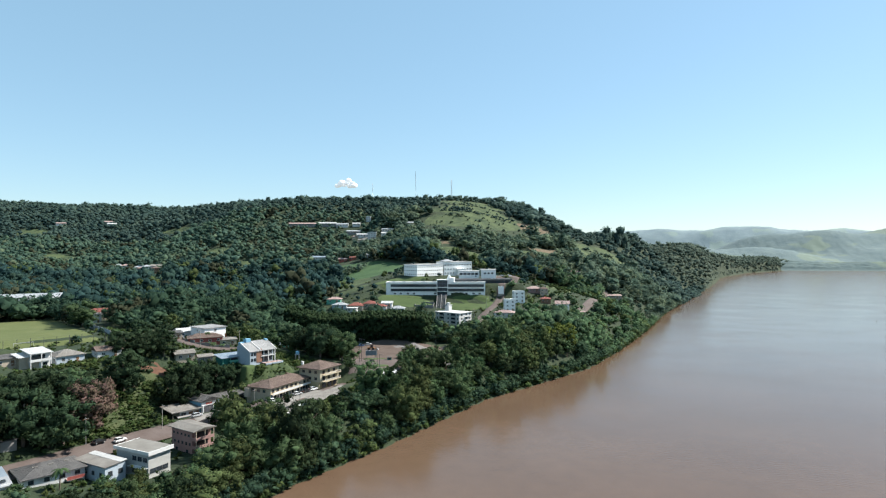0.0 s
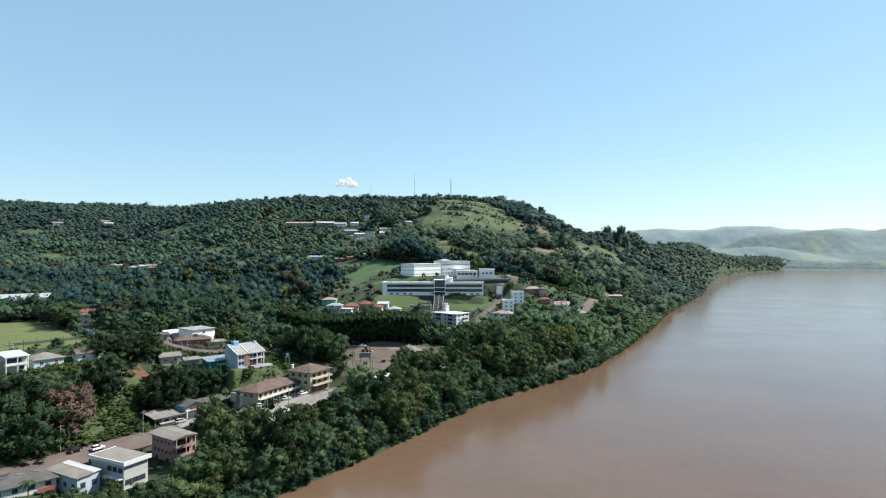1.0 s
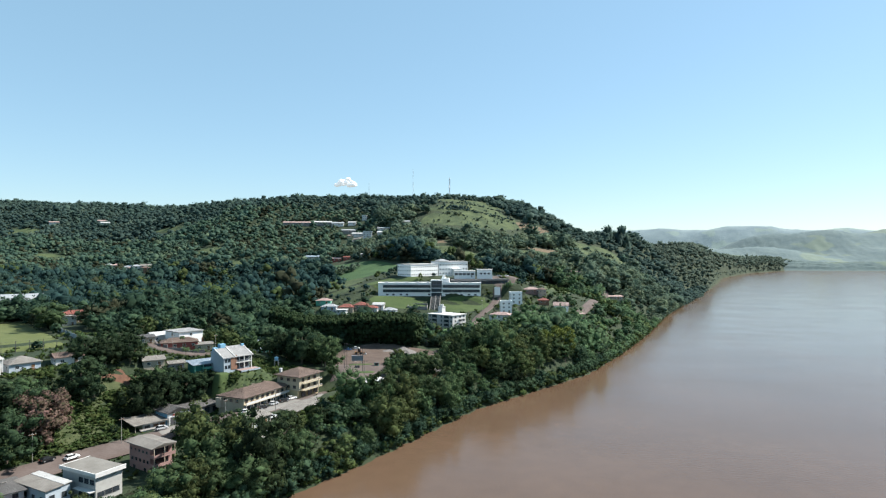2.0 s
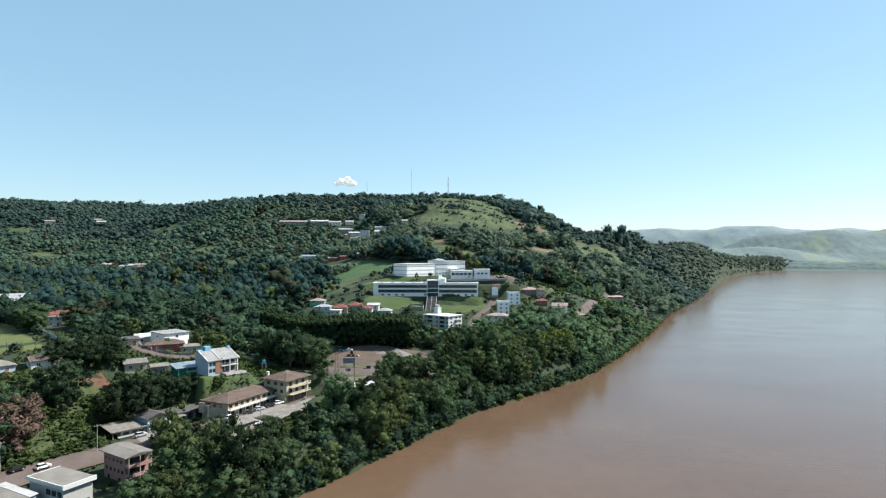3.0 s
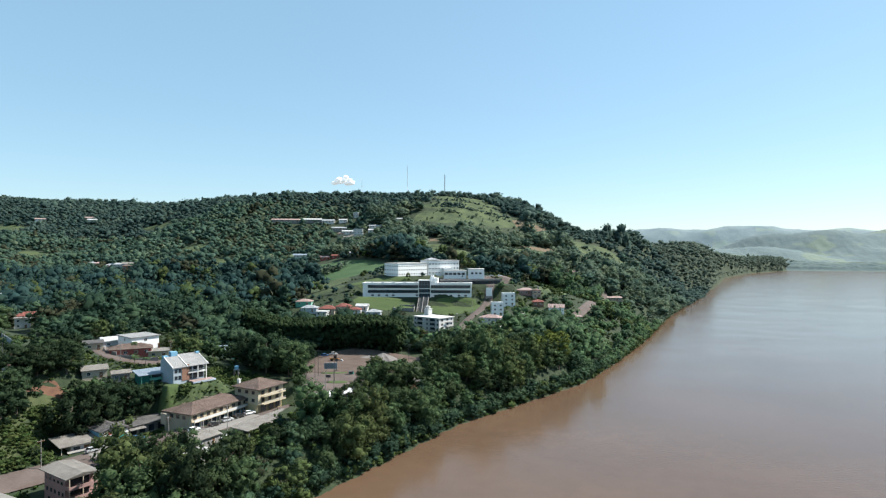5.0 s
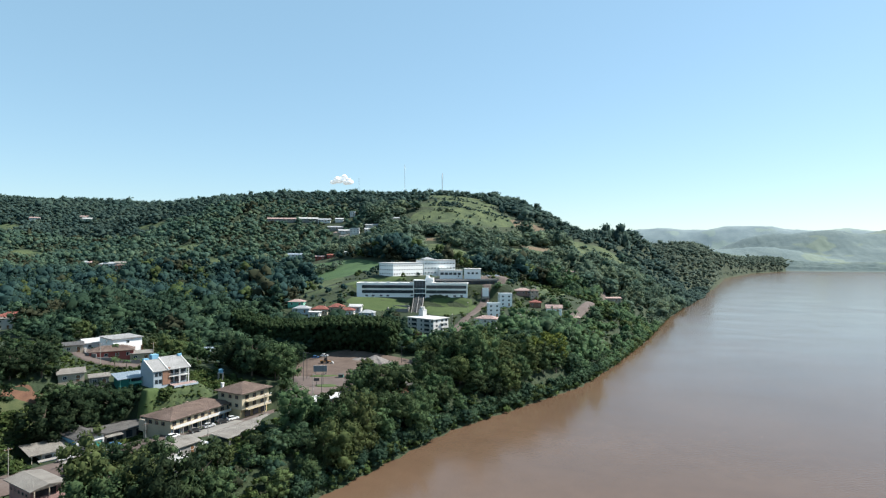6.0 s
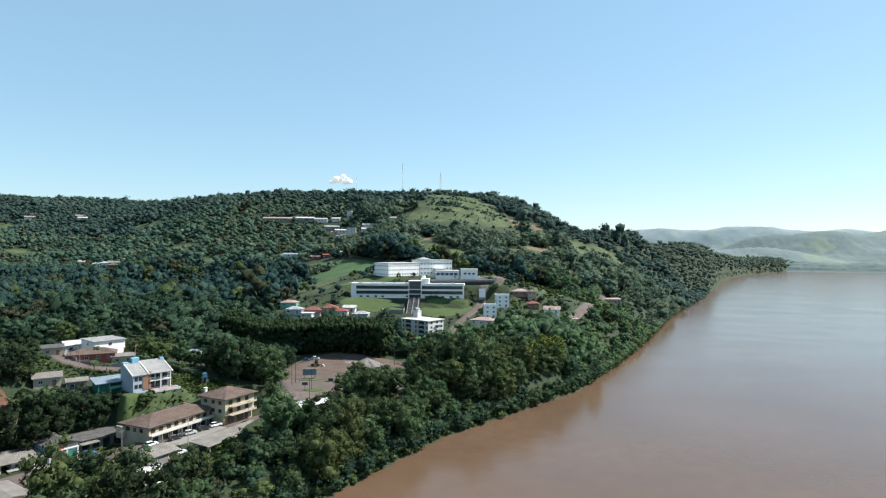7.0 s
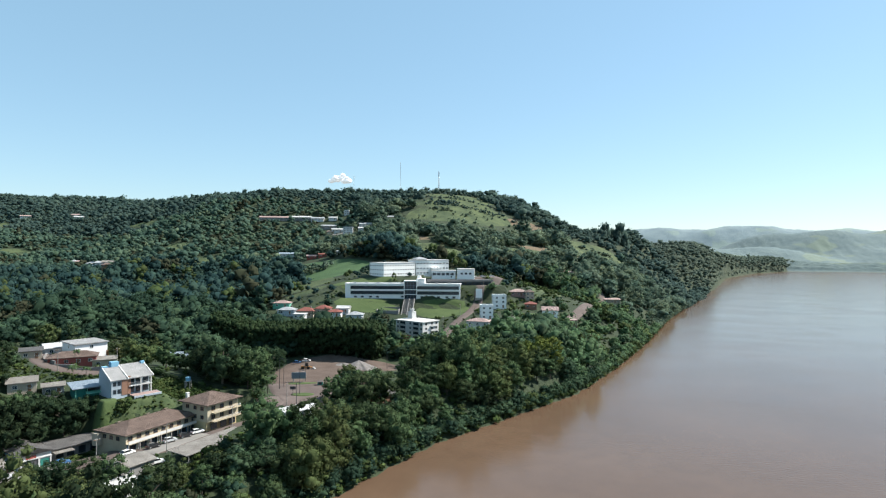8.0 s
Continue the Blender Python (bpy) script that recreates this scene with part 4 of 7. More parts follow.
def shop_row():
    """Two-storey row: shops below, a balcony along the upper floor, brown tiled hip roof."""
    x, y, rot, w, d = -141.2, 237.2, 80.5, 27.0, 13.0
    h = base("shop_row", "long two-storey cream shop row with a brown tiled roof", "shop building", x, y, rot, 9.6)
    clear(x, y, rot, w / 2, d / 2)
    part("wall", Shape().box(0, 0, -3, w, d, 3 + 5.2), W_CREAM, h)
    part("roof", hip_roof(w, d, 2.2, 0.9), R_BROWN, h, at=pose(0, 0, 5.45))
    for u in (-9, 1, 8):
        part("roof_hatch", Shape().box(0, 0, 0, 1.6, 1.1, 0.12), R_PINK, h, at=pose(u, 2.6, 7.15, -16))
    part("balcony", Shape().box(0, -d / 2 - 0.7, 2.45, w, 1.5, 0.22), W_CREAM, h)
    part("balcony_wall", Shape().box(0, -d / 2 - 1.38, 2.67, w, 0.14, 0.85), W_WHITE, h, "white balcony parapet")
    for k in range(9):
        u = -w / 2 + (k + 0.5) * w / 9
        window(h, "front", w, d, u, 3.35, 1.5, 1.2, M_WOOD)
    for k in range(7):
        u = -w / 2 + (k + 0.5) * w / 7
        f = part("shopfront", Shape().box(u, -d / 2 - 0.02, 0.1, 3.0, 0.12, 2.1), M_PANE, h, "dark glass shopfront")
        part("shopfront_frame", Shape().box(u - 1.5, -d / 2 - 0.06, 0, 0.12, 0.16, 2.3).box(u + 1.5, -d / 2 - 0.06, 0, 0.12, 0.16, 2.3).box(u, -d / 2 - 0.06, 2.2, 3.1, 0.16, 0.2), W_SKY if k in (0, 5, 6) else M_FRAME, f)
        part("column", Shape().box(u - w / 14, -d / 2 - 1.25, 0, 0.3, 0.3, 2.45), W_GREY, h)
    row_of_windows(h, "left", w, d, 3, 3.3, 1.5, 1.2, span=9, frame_mat=M_WOOD)
    part("side_box", Shape().box(-w / 2 - 0.9, 5.2, 1.0, 1.6, 2.6, 3.8), W_BEIGE, h)


shop_row()


def villa():
    x, y, rot, w, d = -130.6, 254.2, 77, 13.2, 12.4
    h = base("corner_villa", "three-storey cream and ochre villa with balconies and tiled roof", "house", x, y, rot, 10.2)
    clear(x, y, rot, w / 2, d / 2)
    part("wall", Shape().box(0, 0, 2.9, w, d, 5.8), W_CREAM, h)
    part("ground_floor", Shape().box(0, 0.3, -3, w - 0.3, d - 0.9, 5.9), W_YELLOW, h, "ochre ground floor")
    part("roof", hip_roof(w, d, 2.6, 1.2), R_BROWN, h, at=pose(0, 0, 8.95))
    for z in (2.75, 5.65):
        bl = part("balcony", Shape().box(0.8, -d / 2 - 0.75, z, w - 1.6, 1.5, 0.22), W_CREAM, h)
        part("balcony_wall", Shape().box(0.8, -d / 2 - 1.42, z + 0.22, w - 1.6, 0.12, 0.35), W_CREAM, bl)
        rail = Shape().box(0.8, -d / 2 - 1.42, z + 1.0, w - 1.6, 0.08, 0.08)
        for k in range(24):
            rail.box(0.8 - (w - 1.6) / 2 + (k + 0.5) * (w - 1.6) / 24, -d / 2 - 1.42, z + 0.57, 0.06, 0.06, 0.45)
        part("railing", rail, W_WHITE, bl)
        for u in (-4.2, -0.6, 3.2):
            window(h, "front", w, d, u, z + 0.9, 1.6, 1.4, M_WOOD)
        for u in (-3.6, 0.2, 3.6):
            window(h, "left", w, d, u, z + 1.0, 1.5, 1.2, M_WOOD)
        for u in (-3, 2):
            window(h, "right", w, d, u, z + 1.0, 1.4, 1.2, M_WOOD)
    for u in (-3.8, 0.2, 4.0):
        part("shopfront", Shape().box(u, -d / 2 + 0.1, 0.1, 2.6, 0.1, 2.2), M_PANE, h)
    part("chimney", Shape().box(-5.2, 5.4, 6, 0.9, 0.9, 5.2).box(-5.2, 5.4, 11.2, 1.2, 1.2, 0.15), W_WHITE, h)
    t = base("water_tank_stand", "blue water tank on a small tower in the slope", "water tank", -146.5, 262.5, 20)
    part("stand", Shape().box(-0.8, -0.8, -1, 0.25, 0.25, 4).box(0.8, -0.8, -1, 0.25, 0.25, 4).box(-0.8, 0.8, -1, 0.25, 0.25, 4).box(0.8, 0.8, -1, 0.25, 0.25, 4).box(0, 0, 3, 2.2, 2.2, 0.2), M_CONCRETE, t)
    part("tank", Shape().tube(0, 0, 3.2, 0.8, 1.3, 16, 0.9).tube(0, 0, 4.5, 0.95, 0.2, 16, 0.4), W_SKY, t)


villa()


def blue_house():
    """Pale blue house with stepped mono roofs, big balconies and a teal annex."""
    x, y, rot = -158.0, 245.0, 64
    h = base("modern_house", "pale blue two-storey house with stepped white-edged roofs", "house", x, y, rot, 21.8)
    clear(x, y, rot, 7.5, 7.5)
    # left block: roof slopes down to the front
    l = Shape().poly([(-6.6, -5.6, -3), (-1.6, -5.6, -3), (-1.6, 5.5, -3), (-6.6, 5.5, -3), (-6.6, -5.6, 5.4), (-1.6, -5.6, 5.4), (-1.6, 2.0, 8.4), (-6.6, 2.0, 8.4), (-1.6, 5.5, 7.2), (-6.6, 5.5, 7.2)],
        [(0, 3, 2, 1), (0, 1, 5, 4), (4, 5, 6, 7), (7, 6, 8, 9), (9, 8, 2, 3), (0, 4, 7, 9, 3), (1, 2, 8, 6, 5)])
    part("wall", l, W_BLUE, h)
    part("roof", Shape().poly([(-6.9, -6.0, 5.5), (-1.5, -6.0, 5.5), (-1.5, 2.0, 8.65), (-6.9, 2.0, 8.65), (-6.9, -6.0, 5.3), (-1.5, -6.0, 5.3), (-1.5, 2.0, 8.45), (-6.9, 2.0, 8.45)], [(0, 1, 2, 3), (7, 6, 5, 4), (0, 4, 5, 1), (1, 5, 6, 2), (2, 6, 7, 3), (3, 7, 4, 0)]), R_PALE, h)
    part("panel", Shape().box(-2.5, -5.66, 0.2, 1.9, 0.12, 5.0), W_BRICK, h, "dark red brick panel")
    part("panel", Shape().box(-0.9, -5.2, 0.2, 0.9, 0.4, 6.0), W_BRICK, h)
    # right block with balconies
    r = Shape().poly([(-1.6, -3.6, -3), (6.4, -3.6, -3), (6.4, 5.5, -3), (-1.6, 5.5, -3), (-1.6, -3.6, 6.2), (6.4, -3.6, 6.2), (6.4, 3.2, 8.8), (-1.6, 3.2, 8.8), (6.4, 5.5, 8.2), (-1.6, 5.5, 8.2)],
        [(0, 3, 2, 1), (0, 1, 5, 4), (4, 5, 6, 7), (7, 6, 8, 9), (9, 8, 2, 3), (0, 4, 7, 9, 3), (1, 2, 8, 6, 5)])
    part("wall", r, W_BLUE, h)
    part("roof", Shape().poly([(-1.4, -5.9, 5.55), (6.9, -5.9, 5.55), (6.9, 3.2, 9.05), (-1.4, 3.2, 9.05), (-1.4, -5.9, 5.3), (6.9, -5.9, 5.3), (6.9, 3.2, 8.8), (-1.4, 3.2, 8.8)], [(0, 1, 2, 3), (7, 6, 5, 4), (0, 4, 5, 1), (1, 5, 6, 2), (2, 6, 7, 3), (3, 7, 4, 0)]), R_PALE, h)
    edge = Shape()
    for x0, y0, z0, y1, z1 in ((-6.9, -6.0, 5.5, 2.0, 8.65), (-1.45, -6.0, 5.6, 3.2, 9.1), (6.9, -5.9, 5.55, 3.2, 9.05)):
        edge.poly([(x0 - 0.16, y0, z0 + 0.22), (x0 + 0.16, y0, z0 + 0.22), (x0 + 0.16, y1, z1 + 0.22), (x0 - 0.16, y1, z1 + 0.22), (x0 - 0.16, y0, z0 - 0.3), (x0 + 0.16, y0, z0 - 0.3), (x0 + 0.16, y1, z1 - 0.3), (x0 - 0.16, y1, z1 - 0.3)], [(0, 1, 2, 3), (7, 6, 5, 4), (0, 4, 5, 1), (1, 5, 6, 2), (2, 6, 7, 3), (3, 7, 4, 0)])
    part("roof_edge", edge, W_WHITE, h, "white roof border")
    for z in (2.9,):
        b = part("balcony", Shape().box(2.8, -4.7, z - 0.2, 7.6, 2.2, 0.22), W_WHITE, h)
        rail = Shape().box(2.8, -5.7, z + 0.95, 7.6, 0.07, 0.07)
        for k in range(14):
            rail.box(-0.8 + k * 0.55, -5.7, z, 0.05, 0.05, 0.95)
        part("railing", rail, M_STEEL, b)
    for z in (0.1, 3.0):
        for u in (0.4, 2.9, 5.2):
            part("glass_door", Shape().box(u, -3.63, z + 0.1, 1.9, 0.1, 2.3), M_PANE, h)
    for u in (6.2, 2.8):
        part("post", Shape().box(u, -5.6, -0.4, 0.35, 0.35, 6.1), W_WHITE, h)
    for u, z in ((-5.6, 0.9), (-4.2, 0.9), (-5.6, 3.5), (-4.2, 3.5)):
        part("window", Shape().box(u, -5.63, z, 1.0, 0.1, 1.4), M_PANE, h)
    part("water_tower", Shape().box(-2.6, 3.6, 6, 2.4, 2.4, 4.2), W_SKY, h, "sky blue roof tank box")
    part("water_tower", Shape().box(-5.6, 3.6, 6, 1.8, 2.0, 2.9), W_SKY, h)
    part("chimney", Shape().box(6.5, 2.6, 4, 1.3, 1.3, 5.4), W_SKY, h, "sky blue corner chimney")
    # terrace in front of the right block
    t = part("terrace", Shape().box(3.6, -7.4, -0.35, 8.8, 4.2, 0.35), R_PINK, h, "wide terrace deck")
    part("terrace_edge", Shape().box(3.6, -9.6, -0.6, 9.0, 0.18, 0.62).box(8.1, -7.4, -0.6, 0.18, 4.2, 0.62), W_BLUE, t)
    for k in range(5):
        part("column", Shape().box(-0.6 + k * 2.1, -9.2, -4.5, 0.35, 0.35, 4.0), W_WHITE, t)
    a = base("annex", "teal and mint garden annex with a blue-grey metal roof", "annex", -168.3, 241.8, 58, 21.2)
    clear(-168.3, 241.8, 58, 8, 5)
    part("wall", Shape().box(0, 0.6, -3, 13, 6.4, 6.0), W_TEAL, a)
    part("roof", mono_roof(14, 8.4, 0.9, 0.4), R_BLUE, a, at=pose(0, 0.2, 3.1))
    part("awning", mono_roof(9.0, 1.4, 0.5, 0.1, 0.08), W_GREEN, a, "mint green awning", at=pose(1.4, -3.6, 1.0))
    # dark panel laid on the teal wall, which stays solid
    part("opening", Shape().box(1.5, -2.62, 1.6, 9.0, 0.1, 1.1), M_PANE, a)
    for u in (-6.2, -2.8, 6.2):
        part("post", Shape().box(u, -3.6, -1, 0.3, 0.3, 4.1), W_GREEN, a)


blue_house()


def pink_house():
    x, y, rot, w, d = -140.4, 177.4, -18, 11.6, 7.2
    h = base("pink_house", "tall dusty pink house with a grey fibre-cement roof", "house", x, y, rot, 3.0)
    clear(x, y, rot, w / 2, d / 2, 3)
    part("wall", Shape().box(0, 0, -4, w, d, 4 + 8.4), W_PINK, h)
    part("roof", hip_roof(w + 1.6, d, 0.8, 0.9, gable=True), R_FIBRE, h, at=pose(0.3, 0, 8.9))
    part("gable_wall", Shape().poly([(-w / 2, -d / 2, 8.4), (-w / 2, d / 2, 8.4), (-w / 2, 0, 9.3), (w / 2, -d / 2, 8.4), (w / 2, d / 2, 8.4), (w / 2, 0, 9.3)], [(0, 1, 2), (3, 5, 4), (0, 2, 5, 3), (1, 4, 5, 2)]), W_PINK, h)
    for u in (-4.6, -2.4, -0.2, 2.0, 4.0):
        window(h, "front", w, d, u, 6.6, 0.9, 0.7, M_DARKF)
        window(h, "front", w, d, u + 0.5, 3.6, 0.9, 0.9, M_DARKF)
    for u in (-3, 3):
        window(h, "front", w, d, u, 0.9, 1.2, 1.1, M_DARKF)
    for z in (2.8, 5.6):
        b = part("balcony", Shape().box(w / 2 + 1.0, 0, z, 2.2, d, 0.22), W_PINK, h)
        part("balcony_wall", Shape().box(w / 2 + 2.0, 0, z + 0.22, 0.12, d, 0.8).box(w / 2 + 1, -d / 2 + 0.06, z + 0.22, 2.0, 0.12, 0.8), W_PINK, b)
        # dark panel on the end wall behind the balcony
        part("opening", Shape().box(w / 2 + 0.02, 0, z + 0.3, 0.1, 4.8, 2.0), M_PANE, b)
    for v in (-3.4, 0, 3.4):
        part("post", Shape().box(w / 2 + 1.95, v, 0, 0.2, 0.2, 8.6), W_BEIGE, h)
    part("side_stair", Shape().box(-w / 2 - 0.6, -1, 4.6, 1.2, 3, 0.25).box(-w / 2 - 1.1, -1, 4.8, 0.1, 3, 2.6), W_PINK, h)


pink_house()


def flat_house():
    x, y, rot = -140.3, 155.0, -11
    h = base("flat_roofed_house", "grey concrete house with a wide flat roof slab", "house", x, y, rot, 4.2)
    clear(x, y, rot, 8, 5, 2)
    w, d, top = 14.6, 7.8, 7.6
    part("wall", Shape().box(0, 0, -3, w, d, 3 + top), W_PALE, h)
    part("roof", Shape().box(0, 0, top, w + 1.4, d + 1.0, 0.25), R_FLAT, h)
    part("roof_edge", Shape().box(0, -d / 2 - 0.5, top - 0.5, w + 1.6, 0.25, 0.95).box(w / 2 + 0.72, 0, top - 0.7, 0.3, d + 1.2, 1.2).box(-w / 2 - 0.7, 0, top - 0.3, 0.2, d + 1.2, 0.65), W_WHITE, h, "pale roof border")
    for z in (0.9, 4.6):
        for u in (0.2, 2.6, 5.0):
            window(h, "front", w, d, u + 0.8, z, 1.8, 1.3, M_DARKF)
    for u in (-2.4, -0.2, 2.0):
        window(h, "right", w, d, u, 1.2, 2.0, 1.3, M_DARKF)
    part("canopy", Shape().box(3.4, -d / 2 - 0.8, 3.0, 7.6, 1.6, 0.2), W_WHITE, h)
    g = base("low_house", "low pale house with a white metal roof strip", "house", -149.4, 147.2, -13, 5.0)
    clear(-149.4, 146.6, -13, 9, 4, 2)
    part("wall", Shape().box(0, 0, -3, 15.5, 6.4, 3 + 4.2), W_BLUE, g)
    part("roof", mono_roof(16.0, 4.4, 0.3, 0.2), R_FIBRE, g, at=pose(0, -1.2, 4.35))
    part("roof_strip", mono_roof(16.0, 2.0, 0.2, 0.1), R_WHITE, g, "bright white roof sheet", at=pose(0, 2.4, 4.72))
    row_of_windows(g, "front", 15.5, 6.4, 4, 1.2, 1.3, 1.1, frame_mat=M_DARKF)
    row_of_windows(g, "right", 15.5, 6.4, 2, 1.2, 1.3, 1.4, frame_mat=M_DARKF)


flat_house()


def long_house():
    x, y, rot, w, d = -159.6, 139.0, 62, 15.5, 12.0
    h = base("long_house", "white two-storey house with a dark hip roof and terraces", "house", x, y, rot, 3.6)
    clear(x, y, rot, 9, 7, 2)
    part("wall", Shape().box(0, 0, -3, w, d, 3 + 5.0), W_WHITE, h)
    part("roof", hip_roof(w, d, 2.2, 0.8), R_DARK, h, at=pose(0, 0, 5.25))
    for u in (-4, 0, 4):
        part("roof_vent", Shape().box(0, 0, 0, 1.4, 0.3, 0.12), R_FIBRE, h, at=pose(u, -2, 6.9, 20))
    row_of_windows(h, "front", w, d, 4, 3.4, 1.3, 1.1, frame_mat=M_DARKF)
    row_of_windows(h, "right", w, d, 3, 3.4, 1.3, 1.2, frame_mat=M_DARKF)
    row_of_windows(h, "front", w, d, 3, 0.7, 1.4, 1.2, frame_mat=M_DARKF)
    b = part("balcony", Shape().box(5, -d / 2 - 0.9, 2.5, 4.6, 1.8, 0.2), W_PINK, h, "terracotta tiled balcony")
    part("railing", Shape().box(5, -d / 2 - 1.75, 2.7, 4.6, 0.08, 0.85), W_RED, b)
    part("terrace", Shape().box(1, -d / 2 - 1.6, -0.6, 9, 3.0, 0.5), R_PINK, h)
    n = base("metal_roofed_house", "house with a blue metal roof and solar panels", "house", -168.5, 124.5, 64, 3.4)
    clear(-168.5, 124.5, 64, 8, 7, 2)
    part("wall", Shape().box(0, 0, -3, 13, 11, 3 + 4.8), W_WHITE, n)
    part("roof", mono_roof(13, 7, 1.2, 0.7), R_BLUE, n, at=pose(0, 2.6, 5.4))
    part("lower_roof", mono_roof(13, 4.6, 1.0, 0.6), R_GREY, n, at=pose(0, -3.4, 4.6))
    for k in range(4):
        part("solar_panel", Shape().box(-4.5 + k * 3.0, 0, 0, 2.8, 1.5, 0.08), M_PANE, n, "dark solar panel", at=pose(0, -3.6, 5.35, 10.5))
    row_of_windows(n, "front", 13, 11, 4, 1.6, 1.4, 1.2, frame_mat=M_DARKF)
    row_of_windows(n, "right", 13, 11, 2, 1.6, 1.4, 1.2, frame_mat=M_DARKF)
    s = base("street_shed", "dark low sheds beside the street", "shed", -181, 140, 70)
    clear(-181, 140, 70, 6, 4)
    part("wall", Shape().box(0, 0, -2, 9, 4.5, 4.2), W_GREY, s)
    part("roof", mono_roof(9, 4.5, 0.5, 0.4), R_DARK, s, at=pose(0, 0, 2.4))


long_house()


def street_shops():
    a = base("workshop", "low white workshop with a wide grey fibre-cement roof", "shop building", -164.6, 202.0, 65, 7.0)
    clear(-164.6, 202, 65, 6.5, 5.5, 1)
    part("wall", Shape().box(1.6, 0.5, -3, 8.2, 8.6, 3 + 3.2), W_WHITE, a)
    part("roof", mono_roof(11.4, 9.8, 0.9, 0.5), R_FIBRE, a, at=pose(0, 0, 3.2))
    for u in (-5.4, -2.8):
        part("post", Shape().box(u, -4.6, -1, 0.2, 0.2, 4.3), W_BEIGE, a)
    for u in (-0.8, 2.2, 4.4):
        part("shopfront", Shape().box(u, -3.84, 0.2, 1.9, 0.1, 1.9), M_WOOD if u > 2 else M_PANE, a)
    part("awning", mono_roof(9, 1.2, 0.3, 0.1, 0.08), W_GREY, a, "grey canvas awning", at=pose(0.6, -5.2, 1.0))
    part("awning", Shape().box(0.6, -5.6, 0.7, 9, 0.08, 0.35), W_SKY, a)
    b = base("gabled_shop", "white shop with a blue side wall and dark gable roof", "shop building", -162.0, 211.6, 69, 7.4)
    clear(-162, 211.6, 69, 5, 7, 1)
    part("wall", Shape().box(0, 0, -3, 8.4, 12.5, 3 + 4.6).poly([(-4.2, -6.25, 4.6), (4.2, -6.25, 4.6), (0, -6.25, 6.0), (-4.2, 6.25, 4.6), (4.2, 6.25, 4.6), (0, 6.25, 6.0)], [(0, 1, 2), (3, 5, 4), (0, 2, 5, 3), (1, 4, 5, 2)]), W_WHITE, b)
    part("side_wall", Shape().box(-4.24, 0, -1, 0.1, 12.0, 5.5), W_SKY, b, "pale blue painted side wall")
    part("roof", hip_roof(8.4, 12.5, 1.6, 0.5, gable=True), R_DARK, b, at=pose(0, 0, 4.8))
    part("shutter", Shape().box(-1.2, -6.3, 0.1, 3.8, 0.12, 2.8), M_DARKF, b, "dark roller shutter")
    part("shopfront", Shape().box(2.7, -6.3, 0.4, 2.6, 0.12, 2.2), W_TEAL, b, "teal glass shopfront")
    part("sign_board", Shape().box(-1.0, -6.34, 3.4, 2.6, 0.1, 0.9), W_RED, b, "dark red shop sign")
    part("pilaster", Shape().box(-3.6, -6.4, 0, 0.4, 0.3, 3.2).box(1.0, -6.4, 0, 0.4, 0.3, 3.2).box(4.0, -6.4, 0, 0.4, 0.3, 3.2).box(0.2, -6.4, 3.1, 8.4, 0.3, 0.25), W_WHITE, b)
    c = base("low_shop", "low grey shop with a dark fibre-cement roof", "shop building", -158.6, 224.2, 68, 7.8)
    clear(-158.6, 224.2, 68, 8, 5.5, 1)
    part("wall", Shape().box(0, 0.5, -3, 14, 9, 3 + 3.2), W_GREY, c)
    part("roof", hip_roof(15, 10, 1.1, 0.6, gable=True), R_DARK, c, at=pose(0, 0, 3.4))
    part("porch_roof", mono_roof(5, 3.4, 0.3, 0.2), R_FIBRE, c, at=pose(-4.8, -5.6, 2.6))
    for u in (-5, -2, 1.2, 4.6):
        part("shopfront", Shape().box(u, -4.04, 0.1, 2.0, 0.1, 2.2), M_PANE, c)


street_shops()
